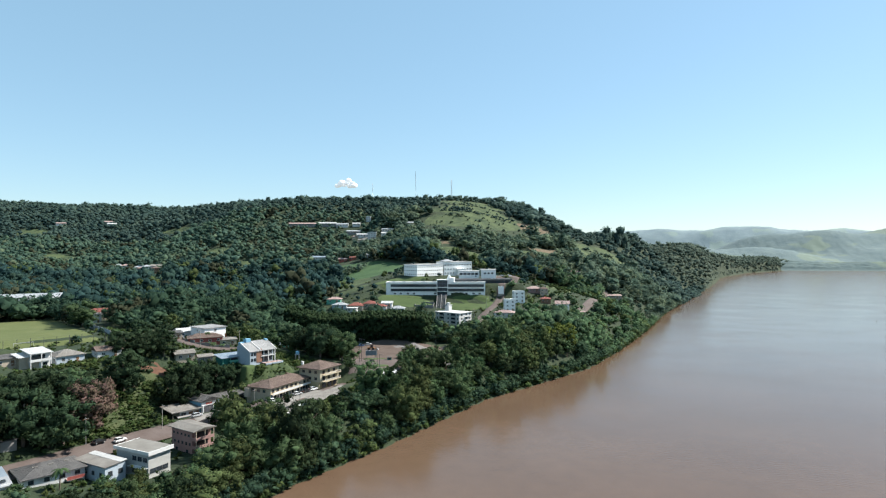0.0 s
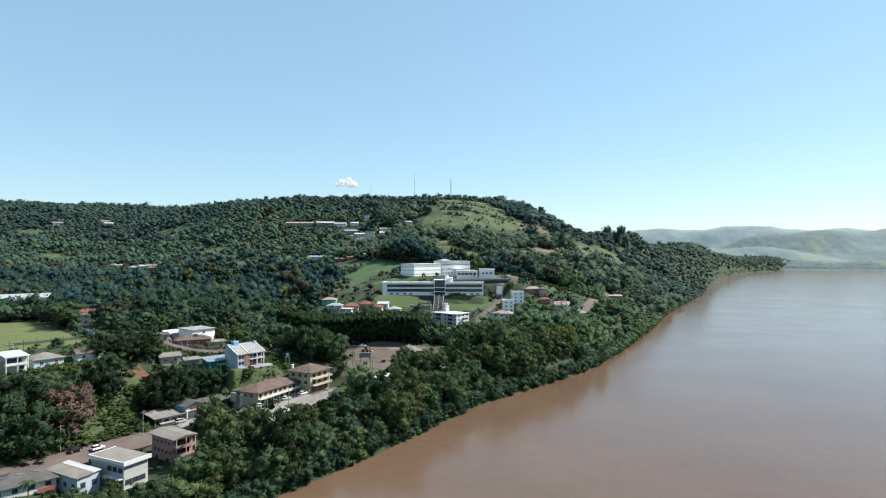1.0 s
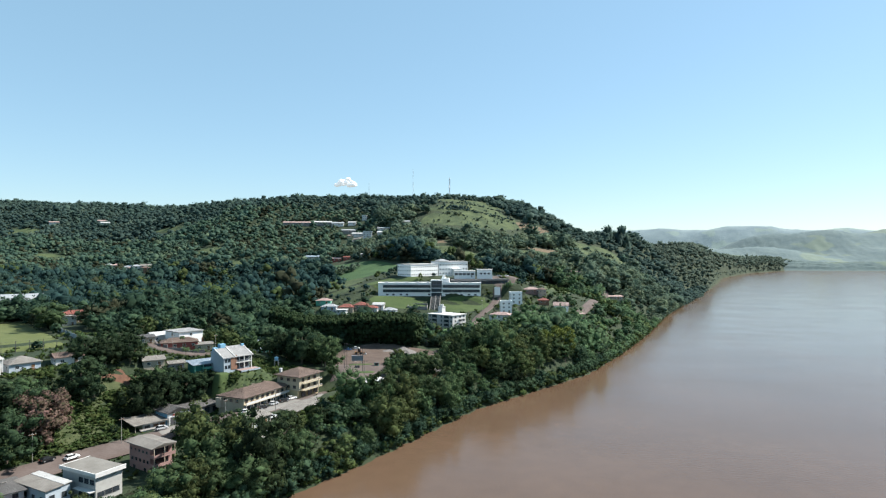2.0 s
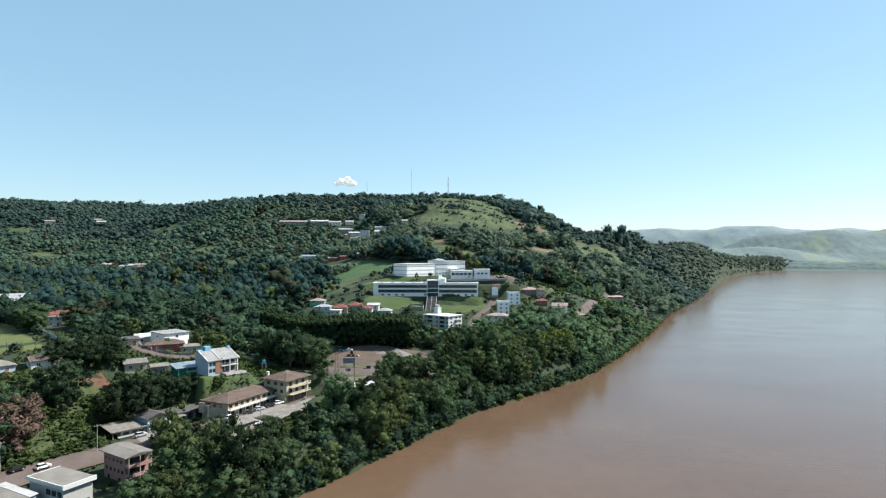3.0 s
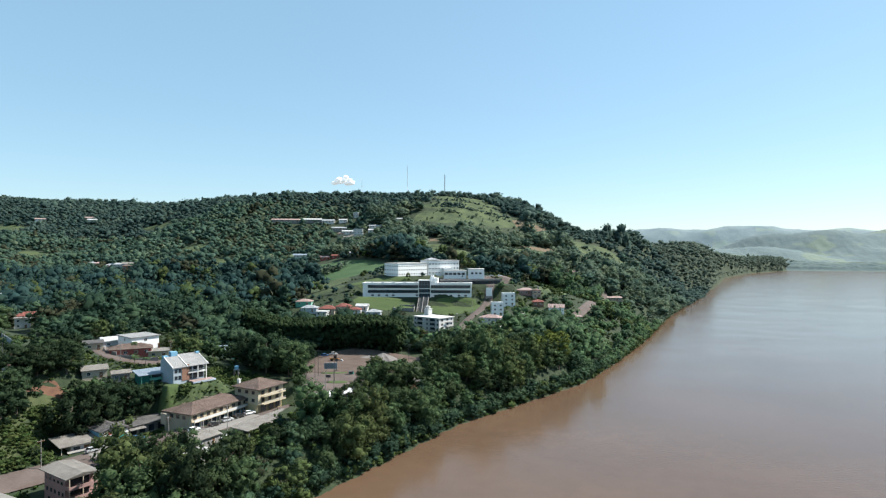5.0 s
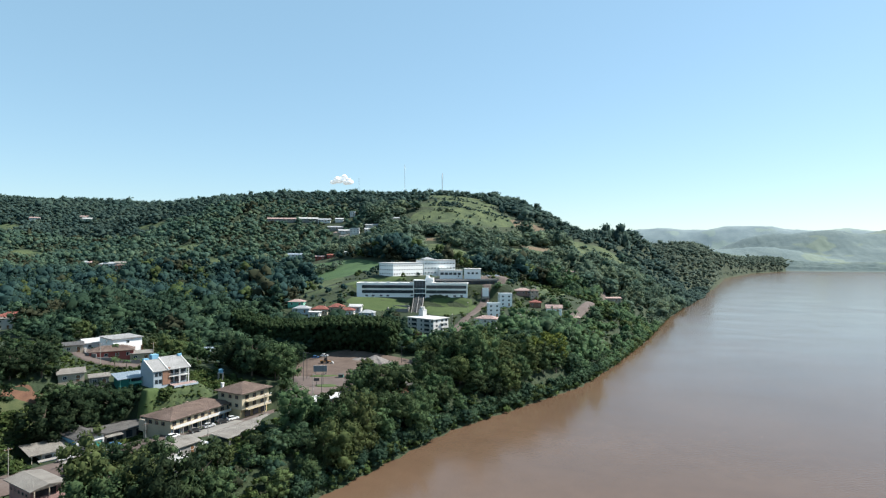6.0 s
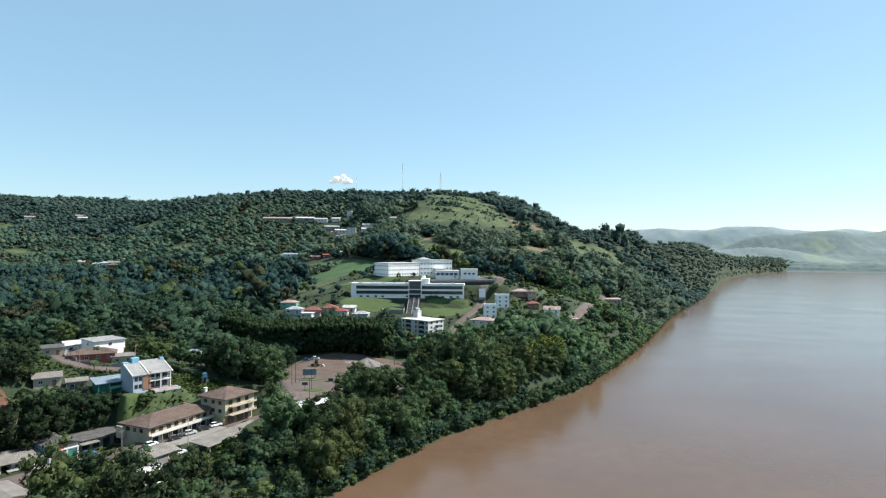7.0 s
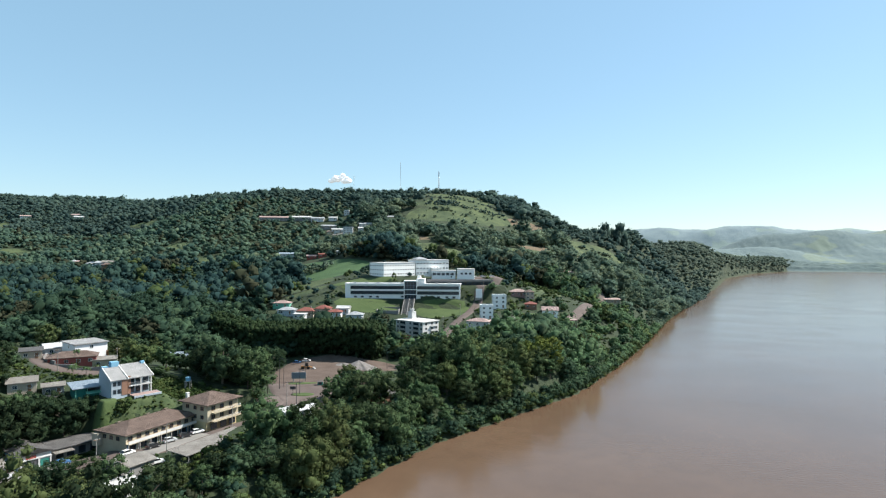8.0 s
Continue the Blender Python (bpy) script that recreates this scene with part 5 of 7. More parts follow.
# label, x, y, turn, width, depth, storeys, walls, roof, kind, rise, base height
for label, x, y, rot, w, d, st, wl, rf, kd, rs, zz in [
    ("white box house with a pale flat roof", -205, 273, 66, 12, 14, 2, W_SCHOOL, R_PALE, "flat", 0, 27.2),
    ("white gabled hall behind trees", -219, 272, 60, 9, 7, 1, W_WHITE, R_WHITE, "gable", 1.6, 27.4),
    ("red villa with a brown hip roof and porch", -198, 261, 42, 16, 8, 1, W_RED, R_BROWN, "hip", 1.9, 23.6),
    ("cream side wing of the red villa", -189, 267, 42, 8, 6, 1, W_CREAM, R_FIBRE, "mono", 0.4, 23.4),
    ("dark-roofed shed by the upper street", -212, 255, 50, 7, 6, 1, W_BEIGE, R_DARK, "mono", 0.6, 24.5),
    ("beige cottage with a grey gable roof", -186, 230, 50, 8, 8, 1, W_BEIGE, R_FIBRE, "gable", 1.3, 22.6),
    ("low cottage with a grey roof", -178.5, 235, 50, 6, 4.5, 1, W_GREY, R_FIBRE, "gable", 1.0, 21.6),
    ("pale house with a grey hip roof and columned porch", -208, 189, 68, 10, 9, 1, W_BLUE, R_FIBRE, "hip", 2.0, 29.2),
    ("cottage with a dark flat roof beside the white house", -218, 171, 68, 8, 8, 1, W_BEIGE, R_DARK, "mono", 0.5, 30.4),
    ("cottage with a faded reddish roof among bushes", -201, 202, 60, 9, 8, 1, W_WHITE, R_BROWN, "gable", 1.4, 28.4),
    ("ochre house with a dark red tiled roof", -322, 319, 45, 17, 10, 2, W_YELLOW, R_RED, "hip", 2.2, None),
    ("small white booth behind the pitch", -312, 305, 45, 7, 6, 2, W_WHITE, R_FIBRE, "flat", 0, None),
    ("small red-roofed chapel hut", -296, 354, 40, 5, 5, 1, W_RED, R_RED, "gable", 1.6, None),
    ("blue-grey house with a pale metal roof", -199, 319, 30, 12, 8, 1, W_BLUE, R_BLUE, "gable", 1.6, None),
    ("small teal house behind trees", -189, 323, 30, 6, 6, 1, W_GREEN, R_BLUE, "gable", 1.2, None),
    ("dark open shed before the tall hedge", -207, 368, 25, 15, 8, 1, W_GREY, R_FIBRE, "mono", 0.6, None),
    ("riverside house with a grey roof under trees", -127, 213, 78, 10, 9, 1, W_GREY, R_FIBRE, "gable", 1.2, None),
    ("white riverside house with pale roof sheets", -119, 203, 78, 8, 7, 1, W_WHITE, R_WHITE, "mono", 0.7, None),
    ("small riverside house with a dark hip roof", -86, 303, 60, 10, 8, 1, W_BRICK, R_DARK, "hip", 1.8, None),
    ("low shed with a white metal roof by the square", -102, 263, 60, 12, 7, 1, W_GREY, R_WHITE, "gable", 0.8, None),
]:
    house(label, x, y, rot, w, d, st, wl, rf, kd, rs, z=max(zz or 0, seat(x, y)), wins=(1, 0, 0, 1) if "box house" in label else (max(2, int(w / 4)), 2, 0, 2), deep=4)
    if zz is None:
        k = math.hypot(x, y - 50)
        clear(x - x / k * (d / 2 + 7), y - (y - 50) / k * (d / 2 + 7), math.degrees(math.atan2(50 - y, -x)) + 90, w / 2 + 1, 7, 0, True)


def balcony_house():
    """White house above the bank: a recessed upper balcony, a garage storey and two stepped metal roofs."""
    h = base("balcony_house", "white two-storey house with recessed balconies and stepped metal roofs", "house", -210.5, 177, 70, max(28.0, seat(-210.5, 177)))
    clear(-210.5, 177, 70, 5, 5)
    part("wall", Shape().box(1.2, 0.6, -4, 6.6, 8.0, 9.6), W_WHITE, h)
    part("side_wing", Shape().box(-3.6, 1.4, -4, 3.2, 6.2, 8.4), W_BEIGE, h, "beige plastered side wing")
    part("roof", mono_roof(7.0, 8.8, 1.1, 0.5, 0.16), R_WHITE, h, "white metal roof sheet", at=pose(1.2, 0.4, 5.7))
    part("lower_roof", mono_roof(3.6, 7.0, 0.9, 0.4, 0.16), R_WHITE, h, at=pose(-3.7, 1.2, 4.5))
    part("gable_wall", Shape().poly([(-2.1, -3.4, 5.6), (-2.1, 4.6, 5.6), (-2.1, 4.6, 6.5), (4.5, -3.4, 5.6), (4.5, 4.6, 5.6), (4.5, 4.6, 6.5)], [(0, 1, 2), (3, 5, 4), (1, 4, 5, 2), (0, 2, 5, 3)]), W_WHITE, h)
    b = part("balcony", Shape().box(0.8, -4.2, 2.6, 7.2, 1.8, 0.2), W_WHITE, h)
    part("balcony_wall", Shape().box(0.8, -5.05, 2.8, 7.2, 0.12, 0.75).box(4.35, -4.2, 2.8, 0.12, 1.7, 0.75), W_WHITE, b)
    # shade of the recess stands here as a dark panel on the wall
    part("opening", Shape().box(0.4, -3.42, 2.9, 4.6, 0.1, 2.1), M_PANE, b, "dark panel standing for a shaded balcony opening")
    for u in (-2.6, 1.0, 4.3):
        part("post", Shape().box(u, -4.9, -1.5, 0.25, 0.25, 7.2), W_WHITE, h)
    part("garage_door", Shape().box(-0.6, -3.44, 0, 2.6, 0.1, 2.2), W_BEIGE, h)
    window(h, "right", 9.0, 8.0, 0.5, 3.4, 1.3, 1.1, M_DARKF)
    window(h, "right", 9.0, 8.0, 0.5, 0.6, 1.3, 1.1, M_DARKF)
    part("window", Shape().box(2.8, -3.44, 0.8, 1.4, 0.1, 1.1), M_PANE, h)


balcony_house()


def gymnasium():
    g = base("gymnasium", "gymnasium with a curved pale metal roof and teal walls", "gymnasium", -466, 392, 48)
    clear(-466, 392, 48, 26, 16, 2)
    w, d = 44.0, 24.0
    part("wall", Shape().box(0, 0, -4, w, d, 4 + 7), W_GREEN, g)
    n, pts, faces = 12, [], []
    for i in range(n + 1):
        a = math.pi * i / n
        for x in (-w / 2 - 0.6, w / 2 + 0.6):
            pts.append((x, -math.cos(a) * (d / 2 + 0.5), 7 + math.sin(a) * 5))
    for i in range(n):
        faces.append((2 * i, 2 * i + 1, 2 * i + 3, 2 * i + 2))
    faces += [tuple(range(0, 2 * n + 2, 2)), tuple(range(1, 2 * n + 2, 2))]
    part("roof", Shape().poly(pts, faces), R_GREY, g)
    row_of_windows(g, "front", w, d, 9, 4, 2.6, 1.6, frame_mat=M_DARKF)
    row_of_windows(g, "left", w, d, 4, 3, 2.4, 2, frame_mat=M_DARKF)


gymnasium()


def canopy_roof():
    c = base("car_port", "wide flat grey car port on posts by the street", "car port", -114.6, 233.5, 80, 9.0)
    clear(-114.6, 233.5, 80, 14, 4.5, 0)
    part("roof", mono_roof(26, 7.6, 0.5, 0.2), R_FIBRE, c, at=pose(0, 0, 3.0))
    for k in range(6):
        for v in (-3.4, 3.4):
            part("post", Shape().box(-12 + k * 4.8, v, -5, 0.22, 0.22, 8.0), M_CONCRETE, c)
    part("back_wall", Shape().box(0, -3.9, -5, 26, 0.25, 6.0), M_CONCRETE, c)


canopy_roof()

# ---- vehicles ----
C_GLASS = material("car_glass", (0.015, 0.018, 0.02), (0.03, 0.033, 0.036), 1, 0.08, spec=0.6)
C_TYRE = material("rubber", (0.02, 0.02, 0.02), (0.035, 0.035, 0.035), 0.3, 0.9)


def paint(name, c):
    m = material(name, c, tuple(v * 1.1 for v in c), 2, 0.3, spec=0.5)
    m.node_tree.nodes["Principled BSDF"].inputs["Coat Weight"].default_value = 0.5
    return m


PAINTS = {"white": paint("white_car_paint", (0.75, 0.75, 0.74)), "black": paint("black_car_paint", (0.015, 0.015, 0.017)), "silver": paint("silver_car_paint", (0.42, 0.43, 0.44)), "red": paint("red_car_paint", (0.35, 0.03, 0.03)), "blue": paint("blue_car_paint", (0.05, 0.14, 0.30))}


def prism(profile, half):
    """A side profile (x, z) drawn out across the car's width, drawn in a little at the roof."""
    s, n = Shape(), len(profile)
    pts = [(x, -half * (1 if z < 0.95 else 0.86), z) for x, z in profile] + [(x, half * (1 if z < 0.95 else 0.86), z) for x, z in profile]
    return s.poly(pts, [tuple(range(n)), tuple(reversed(range(n, 2 * n)))] + [(i, n + i, n + (i + 1) % n, (i + 1) % n) for i in range(n)])


def car(colour, x, y, rot, kind="hatchback"):
    z = seat(x, y) + 0.42
    c = base("car", f"{colour} {kind} parked beside the street", "car", x, y, rot, z, "parked cars")
    body = prism([(-2.05, 0.28), (2.05, 0.28), (2.1, 0.62), (1.95, 0.84), (1.05, 0.93), (-1.9, 0.94), (-2.1, 0.7)], 0.86)
    part("body", body, PAINTS[colour], c)
    part("cabin", prism([(1.05, 0.92), (0.35, 1.42), (-1.35, 1.46), (-1.9, 0.93)], 0.80), C_GLASS, c, "dark glazed cabin")
    part("roof", prism([(0.36, 1.42), (0.2, 1.48), (-1.25, 1.51), (-1.36, 1.46)], 0.74), PAINTS[colour], c)
    for wx in (-1.3, 1.3):
        for wy in (-0.78, 0.78):
            t = part("wheel", Shape().wheel(0, 0, 0, 0.32, 0.2), C_TYRE, c, at=pose(wx, wy, 0.32))
            part("rim", Shape().wheel(0, math.copysign(0.06, wy), 0, 0.2, 0.12, 10), M_STEEL, t)
    for s in (-0.6, 0.6):
        part("headlight", Shape().box(2.04, s, 0.58, 0.1, 0.34, 0.14), M_FRAME, c)
        part("tail_light", Shape().box(-2.05, s, 0.66, 0.1, 0.3, 0.16), W_RED, c)


for colour, x, y, rot, kind in [("black", -132.0, 228.5, 70, "hatchback"), ("silver", -131.0, 234.5, 68, "saloon"), ("black", -129.6, 240.0, 66, "pickup car"), ("white", -128.6, 244.6, 66, "hatchback"), ("white", -134.6, 221.0, 74, "hatchback"),
    ("white", -162.2, 168.5, 78, "hatchback"), ("black", -165.6, 163.0, 78, "saloon"), ("silver", -155.6, 200.0, 66, "hatchback"), ("blue", -150.8, 213.5, 64, "saloon"),
    ("blue", -151.5, 352.0, 15, "van"), ("white", -147.0, 353.4, 15, "van"), ("white", -112.4, 324.0, 60, "hatchback"), ("white", -122.0, 218.5, 60, "saloon"),
    ("white", -99.0, 418.0, 60, "saloon"), ("silver", -94.0, 545.0, 40, "saloon"), ("white", -88.0, 551.0, 40, "saloon"), ("white", -100.0, 540.0, 40, "saloon"), ("white", 1.0, 600.0, 80, "van")]:
    car(colour, x, y, rot, kind)


def loader(x, y, rot):
    c = base("wheel_loader", "orange wheel loader standing on the gravel yard", "loader", x, y, rot, seat(x, y) + 0.2)
    orange = paint("orange_machine_paint", (0.3, 0.13, 0.03))
    part("body", prism([(-2.6, 0.7), (1.2, 0.7), (1.2, 1.2), (-0.2, 1.5), (-2.6, 1.6)], 1.0), orange, c)
    part("cab", prism([(0.9, 1.3), (0.7, 2.9), (-0.7, 2.9), (-0.8, 1.4)], 0.8), C_GLASS, c)
    part("arm", Shape().poly([(1.0, -0.5, 1.2), (3.2, -0.5, 0.5), (3.2, 0.5, 0.5), (1.0, 0.5, 1.2), (1.0, -0.5, 1.5), (3.2, -0.5, 0.8), (3.2, 0.5, 0.8), (1.0, 0.5, 1.5)], [(3, 2, 1, 0), (4, 5, 6, 7), (0, 1, 5, 4), (1, 2, 6, 5), (2, 3, 7, 6), (3, 0, 4, 7)]), orange, c)
    part("bucket", prism([(3.0, 0.1), (4.2, 0.1), (3.9, 0.4), (3.4, 0.9), (3.0, 0.9)], 1.3), M_STEEL, c)
    for wx in (-1.7, 0.9):
        for wy in (-1.0, 1.0):
            part("wheel", Shape().wheel(0, 0, 0, 0.7, 0.45), C_TYRE, c, at=pose(wx, wy, 0.7))


loader(-137.5, 336, 20)

# ---- square furniture, poles, masts, fence ----


def heap(x, y, r, h, mat, label):
    verts, faces, n = [], [], 26
    z0 = seat(x, y)
    rnd = random.Random(int(x))
    for j in range(7):
        q = j / 6
        for i in range(n):
            a = i * math.tau / n
            rr = r * (1 - q) * (1 + 0.12 * math.sin(3 * a + 1) + 0.08 * math.sin(7 * a)) + 0.05
            verts.append((x + rr * math.cos(a) * 1.25, y + rr * math.sin(a), z0 - 0.6 + (h + 0.6) * (q ** 0.85) + rnd.uniform(-0.08, 0.08)))
    for j in range(6):
        for i in range(n):
            faces.append((j * n + i, j * n + (i + 1) % n, (j + 1) * n + (i + 1) % n, (j + 1) * n + i))
    faces.append(tuple(range(6 * n, 7 * n)))
    ob = mesh_object("gravel_mound", verts, faces, mat)
    tagged(ob, label, "heap")
    clear(x, y, 0, r * 1.2, r, 1)


M_HEAP = material("crushed_stone", (0.11, 0.10, 0.095), (0.19, 0.175, 0.165), 1.2, 0.95, 0.5)
heap(-114, 345, 7.5, 4.2, M_HEAP, "large grey heap of crushed stone")
heap(-125, 351, 6.0, 1.2, M_HEAP, "low grey heap of spread gravel")


def pole(x, y, tall=9.5, rot=0, lamp=False):
    p = base("utility_pole", "slim grey concrete utility pole with a crossarm" if not lamp else "slim dark street lamp pole with one arm", "utility pole" if not lamp else "street lamp", x, y, rot, None, "poles along the streets")
    part("pole_shaft", Shape().tube(0, 0, -1, 0.13, tall + 1, 8, 0.08), M_CONCRETE if not lamp else M_DARKF, p)
    if lamp:
        part("arm", Shape().box(0.7, 0, tall - 0.2, 1.5, 0.1, 0.1), M_DARKF, p)
        part("lamp_head", Shape().box(1.4, 0, tall - 0.3, 0.8, 0.3, 0.14), M_DARKF, p)
    else:
        part("crossarm", Shape().box(0, 0, tall - 0.7, 2.0, 0.12, 0.12), M_WOOD, p)
        for u in (-0.9, -0.3, 0.3, 0.9):
            part("insulator", Shape().tube(u, 0, tall - 0.58, 0.06, 0.2, 6), W_WHITE, p)


for x, y in [(-168, 160), (-159, 185), (-149, 199), (-139, 214), (-125, 226), (-119, 250), (-110, 270), (-95, 430), (-92, 462), (-84, 500), (-190, 247), (-180, 264), (-178, 125)]:
    pole(x, y, 9.0, 75)
for x, y, tall in [(-128.5, 299.5, 12.0), (-127.9, 295.2, 13.0), (-125.2, 311.9, 9.5), (-107.5, 272.5, 9.0), (-115.5, 289.5, 10.0), (-101, 349, 9.0)]:
    pole(x, y, tall, 30, True)


def billboard():
    b = base("billboard", "blank grey billboard on two posts in the square", "billboard", -127, 309.4, 22)
    part("panel", Shape().box(0, 0, 1.9, 5.8, 0.25, 2.5), R_BLUE, b)
    part("panel_frame", Shape().box(0, 0, 1.75, 6.1, 0.35, 0.16).box(0, 0, 4.4, 6.1, 0.35, 0.16).box(-3.0, 0, 1.8, 0.16, 0.35, 2.7).box(3.0, 0, 1.8, 0.16, 0.35, 2.7), M_STEEL, b)
    for u in (-2.2, 2.2):
        part("post", Shape().box(u, 0.2, -1, 0.25, 0.25, 4), M_STEEL, b)
    k = base("kiosk", "small teal kiosk beside the square", "kiosk", -115.1, 306.5, 20)
    part("wall", Shape().box(0, 0, -0.5, 2.2, 1.6, 2.3), W_TEAL, k)
    part("roof", mono_roof(2.2, 1.6, 0.2, 0.2, 0.1), R_DARK, k, at=pose(0, 0, 1.85))
    part("hatch", Shape().box(0, -0.82, 0.8, 1.4, 0.06, 0.8), M_PANE, k)
    s = base("notice_board", "small dark notice board on one post", "sign", -117.5, 287.5, 20)
    part("post", Shape().box(0, 0, -0.5, 0.16, 0.16, 4.2), M_DARKF, s)
    part("panel", Shape().box(0, -0.1, 2.6, 2.2, 0.12, 1.2), M_DARKF, s)


billboard()


def mast(x, y, tall, wide, label):
    m = base("radio_mast", label, "radio mast", x, y, 15)
    legs = [(wide * math.cos(a), wide * math.sin(a)) for a in (0.3, 2.4, 4.5)]
    for lx, ly in legs:
        part("leg", Shape().box(lx, ly, -2, wide * 0.35, wide * 0.35, tall + 2), M_STEEL, m)
    br = Shape()
    n = int(tall / (wide * 3))
    for i in range(n):
        z = i * tall / n
        for j in range(3):
            (ax, ay), (bx, by) = legs[j], legs[(j + 1) % 3]
            q = wide * 0.12
            br.poly([(ax, ay, z - q), (bx, by, z + tall / n - q), (bx, by, z + tall / n + q), (ax, ay, z + q), (ax + q, ay + q, z - q), (bx + q, by + q, z + tall / n - q), (bx + q, by + q, z + tall / n + q), (ax + q, ay + q, z + q)], [(0, 1, 2, 3), (7, 6, 5, 4), (0, 4, 5, 1), (2, 6, 7, 3)])
    part("bracing", br, M_STEEL, m)
    part("antenna", Shape().tube(0, 0, tall, wide * 0.5, tall * 0.06, 6), W_WHITE, m)


mast(-256, 985, 33, 0.9, "grey lattice radio mast on the hilltop")
mast(-320, 985, 50, 0.35, "slender guyed radio mast on the hilltop")
mast(-390, 960, 30, 0.3, "thin radio mast on the wooded ridge")


def pitch_fence():
    f = base("pitch_fence", "pale blue-grey board fence behind the pitch", "fence", 0, 0, 0, 0)
    c, s = math.cos(radians(-31)), math.sin(radians(-31))

    def at(u, v):
        return -289 + u * c - v * s, 228 + u * s + v * c

    runs = [((-59, 35), (59, 35))]
    for (u0, v0), (u1, v1) in runs:
        n = 22
        for k in range(n):
            a, b = at(u0 + (u1 - u0) * k / n, v0 + (v1 - v0) * k / n), at(u0 + (u1 - u0) * (k + 1) / n, v0 + (v1 - v0) * (k + 1) / n)
            x, y, ang, ln = (a[0] + b[0]) / 2, (a[1] + b[1]) / 2, math.degrees(math.atan2(b[1] - a[1], b[0] - a[0])), math.dist(a, b)
            z = seat(x, y)
            part("board_panel", Shape().box(0, 0, -0.5, ln - 0.15, 0.1, 2.7), W_BLUE if k % 5 else W_GREY, f, at=pose(x, y, z, 0, 0, ang))
            part("post", Shape().box(0, 0, -0.5, 0.18, 0.22, 3.0), M_CONCRETE, f, at=pose(*a, seat(*a), 0, 0, ang))
    g = base("netting_fence", "tall thin posts of a netting fence along the pitch", "fence", 0, 0, 0, 0)
    for k in range(15):
        a = at(59, 35 - k * 4.8)
        part("post", Shape().tube(0, 0, -0.5, 0.09, 5.5, 6), M_DARKF, g, at=pose(*a, seat(*a)))
    for z in (0.9, 2.7, 4.8):
        for k in range(14):
            a, b = at(59, 35 - k * 4.8), at(59, 30.2 - k * 4.8)
            part("wire", Shape().box(0, 0, 0, math.dist(a, b), 0.03, 0.03), M_DARKF, g, at=pose((a[0] + b[0]) / 2, (a[1] + b[1]) / 2, seat((a[0] + b[0]) / 2, (a[1] + b[1]) / 2) + z, 0, 0, 59))
    for u in (-52, 52):
        q = base("goal", "white football goal frame on the pitch", "goal", *at(u, 0), -31, None, "goals on the pitch")
        part("goal_frame", Shape().box(0, -3.66, 0, 0.12, 0.12, 2.44).box(0, 3.66, 0, 0.12, 0.12, 2.44).box(0, 0, 2.38, 0.12, 7.4, 0.12), W_WHITE, q)


pitch_fence()


def street_wall():
    w = base("garden_wall", "low dark blue garden wall along the upper street", "wall", 0, 0, 0, 0)
    pts = [(-214, 254), (-207, 246.5), (-199, 244.5), (-191, 246), (-184, 251.5)]
    for a, b in zip(pts, pts[1:]):
        x, y = (a[0] + b[0]) / 2, (a[1] + b[1]) / 2
        part("wall_panel", Shape().box(0, 0, -2, math.dist(a, b) + 0.1, 0.25, 3.2).box(0, 0, 1.2, math.dist(a, b) + 0.1, 0.35, 0.1), W_GREY, w, at=pose(x + 1.5, y + 8, seat(x + 1.5, y + 8), 0, 0, math.degrees(math.atan2(b[1] - a[1], b[0] - a[0]))))

street_wall()

# tall trees kept off the river side of the houses, opening the camera's view
for x, y, rot, hx, hy in [(-131, 168, -18, 9, 7), (-128, 150, -11, 10, 6), (-144, 132, 62, 9, 9), (-152, 201, 66, 14, 5), (-148, 217, 66, 9, 5), (-126, 236, 80, 15, 5), (-118, 222, 70, 6, 5), (-193, 182, 70, 14, 6), (-149, 238, 60, 10, 7), (-168, 233, 58, 8, 5), (-188, 254, 42, 12, 5), (-192, 263, 60, 6, 5), (-228, 200, 51, 34, 12), (-183, 246, 50, 16, 9), (-100, 259, 60, 7, 4), (-96, 330, 20, 6, 14), (-83, 294, 60, 5, 5), (-100, 278, 60, 9, 10)]:
    clear(x, y, rot, hx, hy, 0, True)


def driftwood(x, y, rot, ln):
    d = Shape()
    d.tube(0, 0, -0.4, 0.5, 0.9, 7, 0.3)
    ob = mesh_object("driftwood", [(-ln, -0.4, -0.2), (ln, -0.3, -0.2), (ln * 0.8, 0.5, 0.1), (0.2, 0.2, 0.9), (-ln * 0.7, 0.3, 0.35), (0.4, 0.9, 1.6), (0.9, 0.5, 0.2)], [(0, 1, 3), (1, 2, 3), (2, 4, 3), (4, 0, 3), (0, 4, 2, 1), (3, 6, 5)], M_BARK)
    ob.matrix_basis = pose(x, y, 0, 0, 0, rot)
    tagged(ob, "dark snag of driftwood in the river shallows", "driftwood")


driftwood(158, 1058, 20, 4)
driftwood(150, 1020, 60, 2.5)
driftwood(262, 700, 10, 0.6)

# ---- distant hills across the bend ----


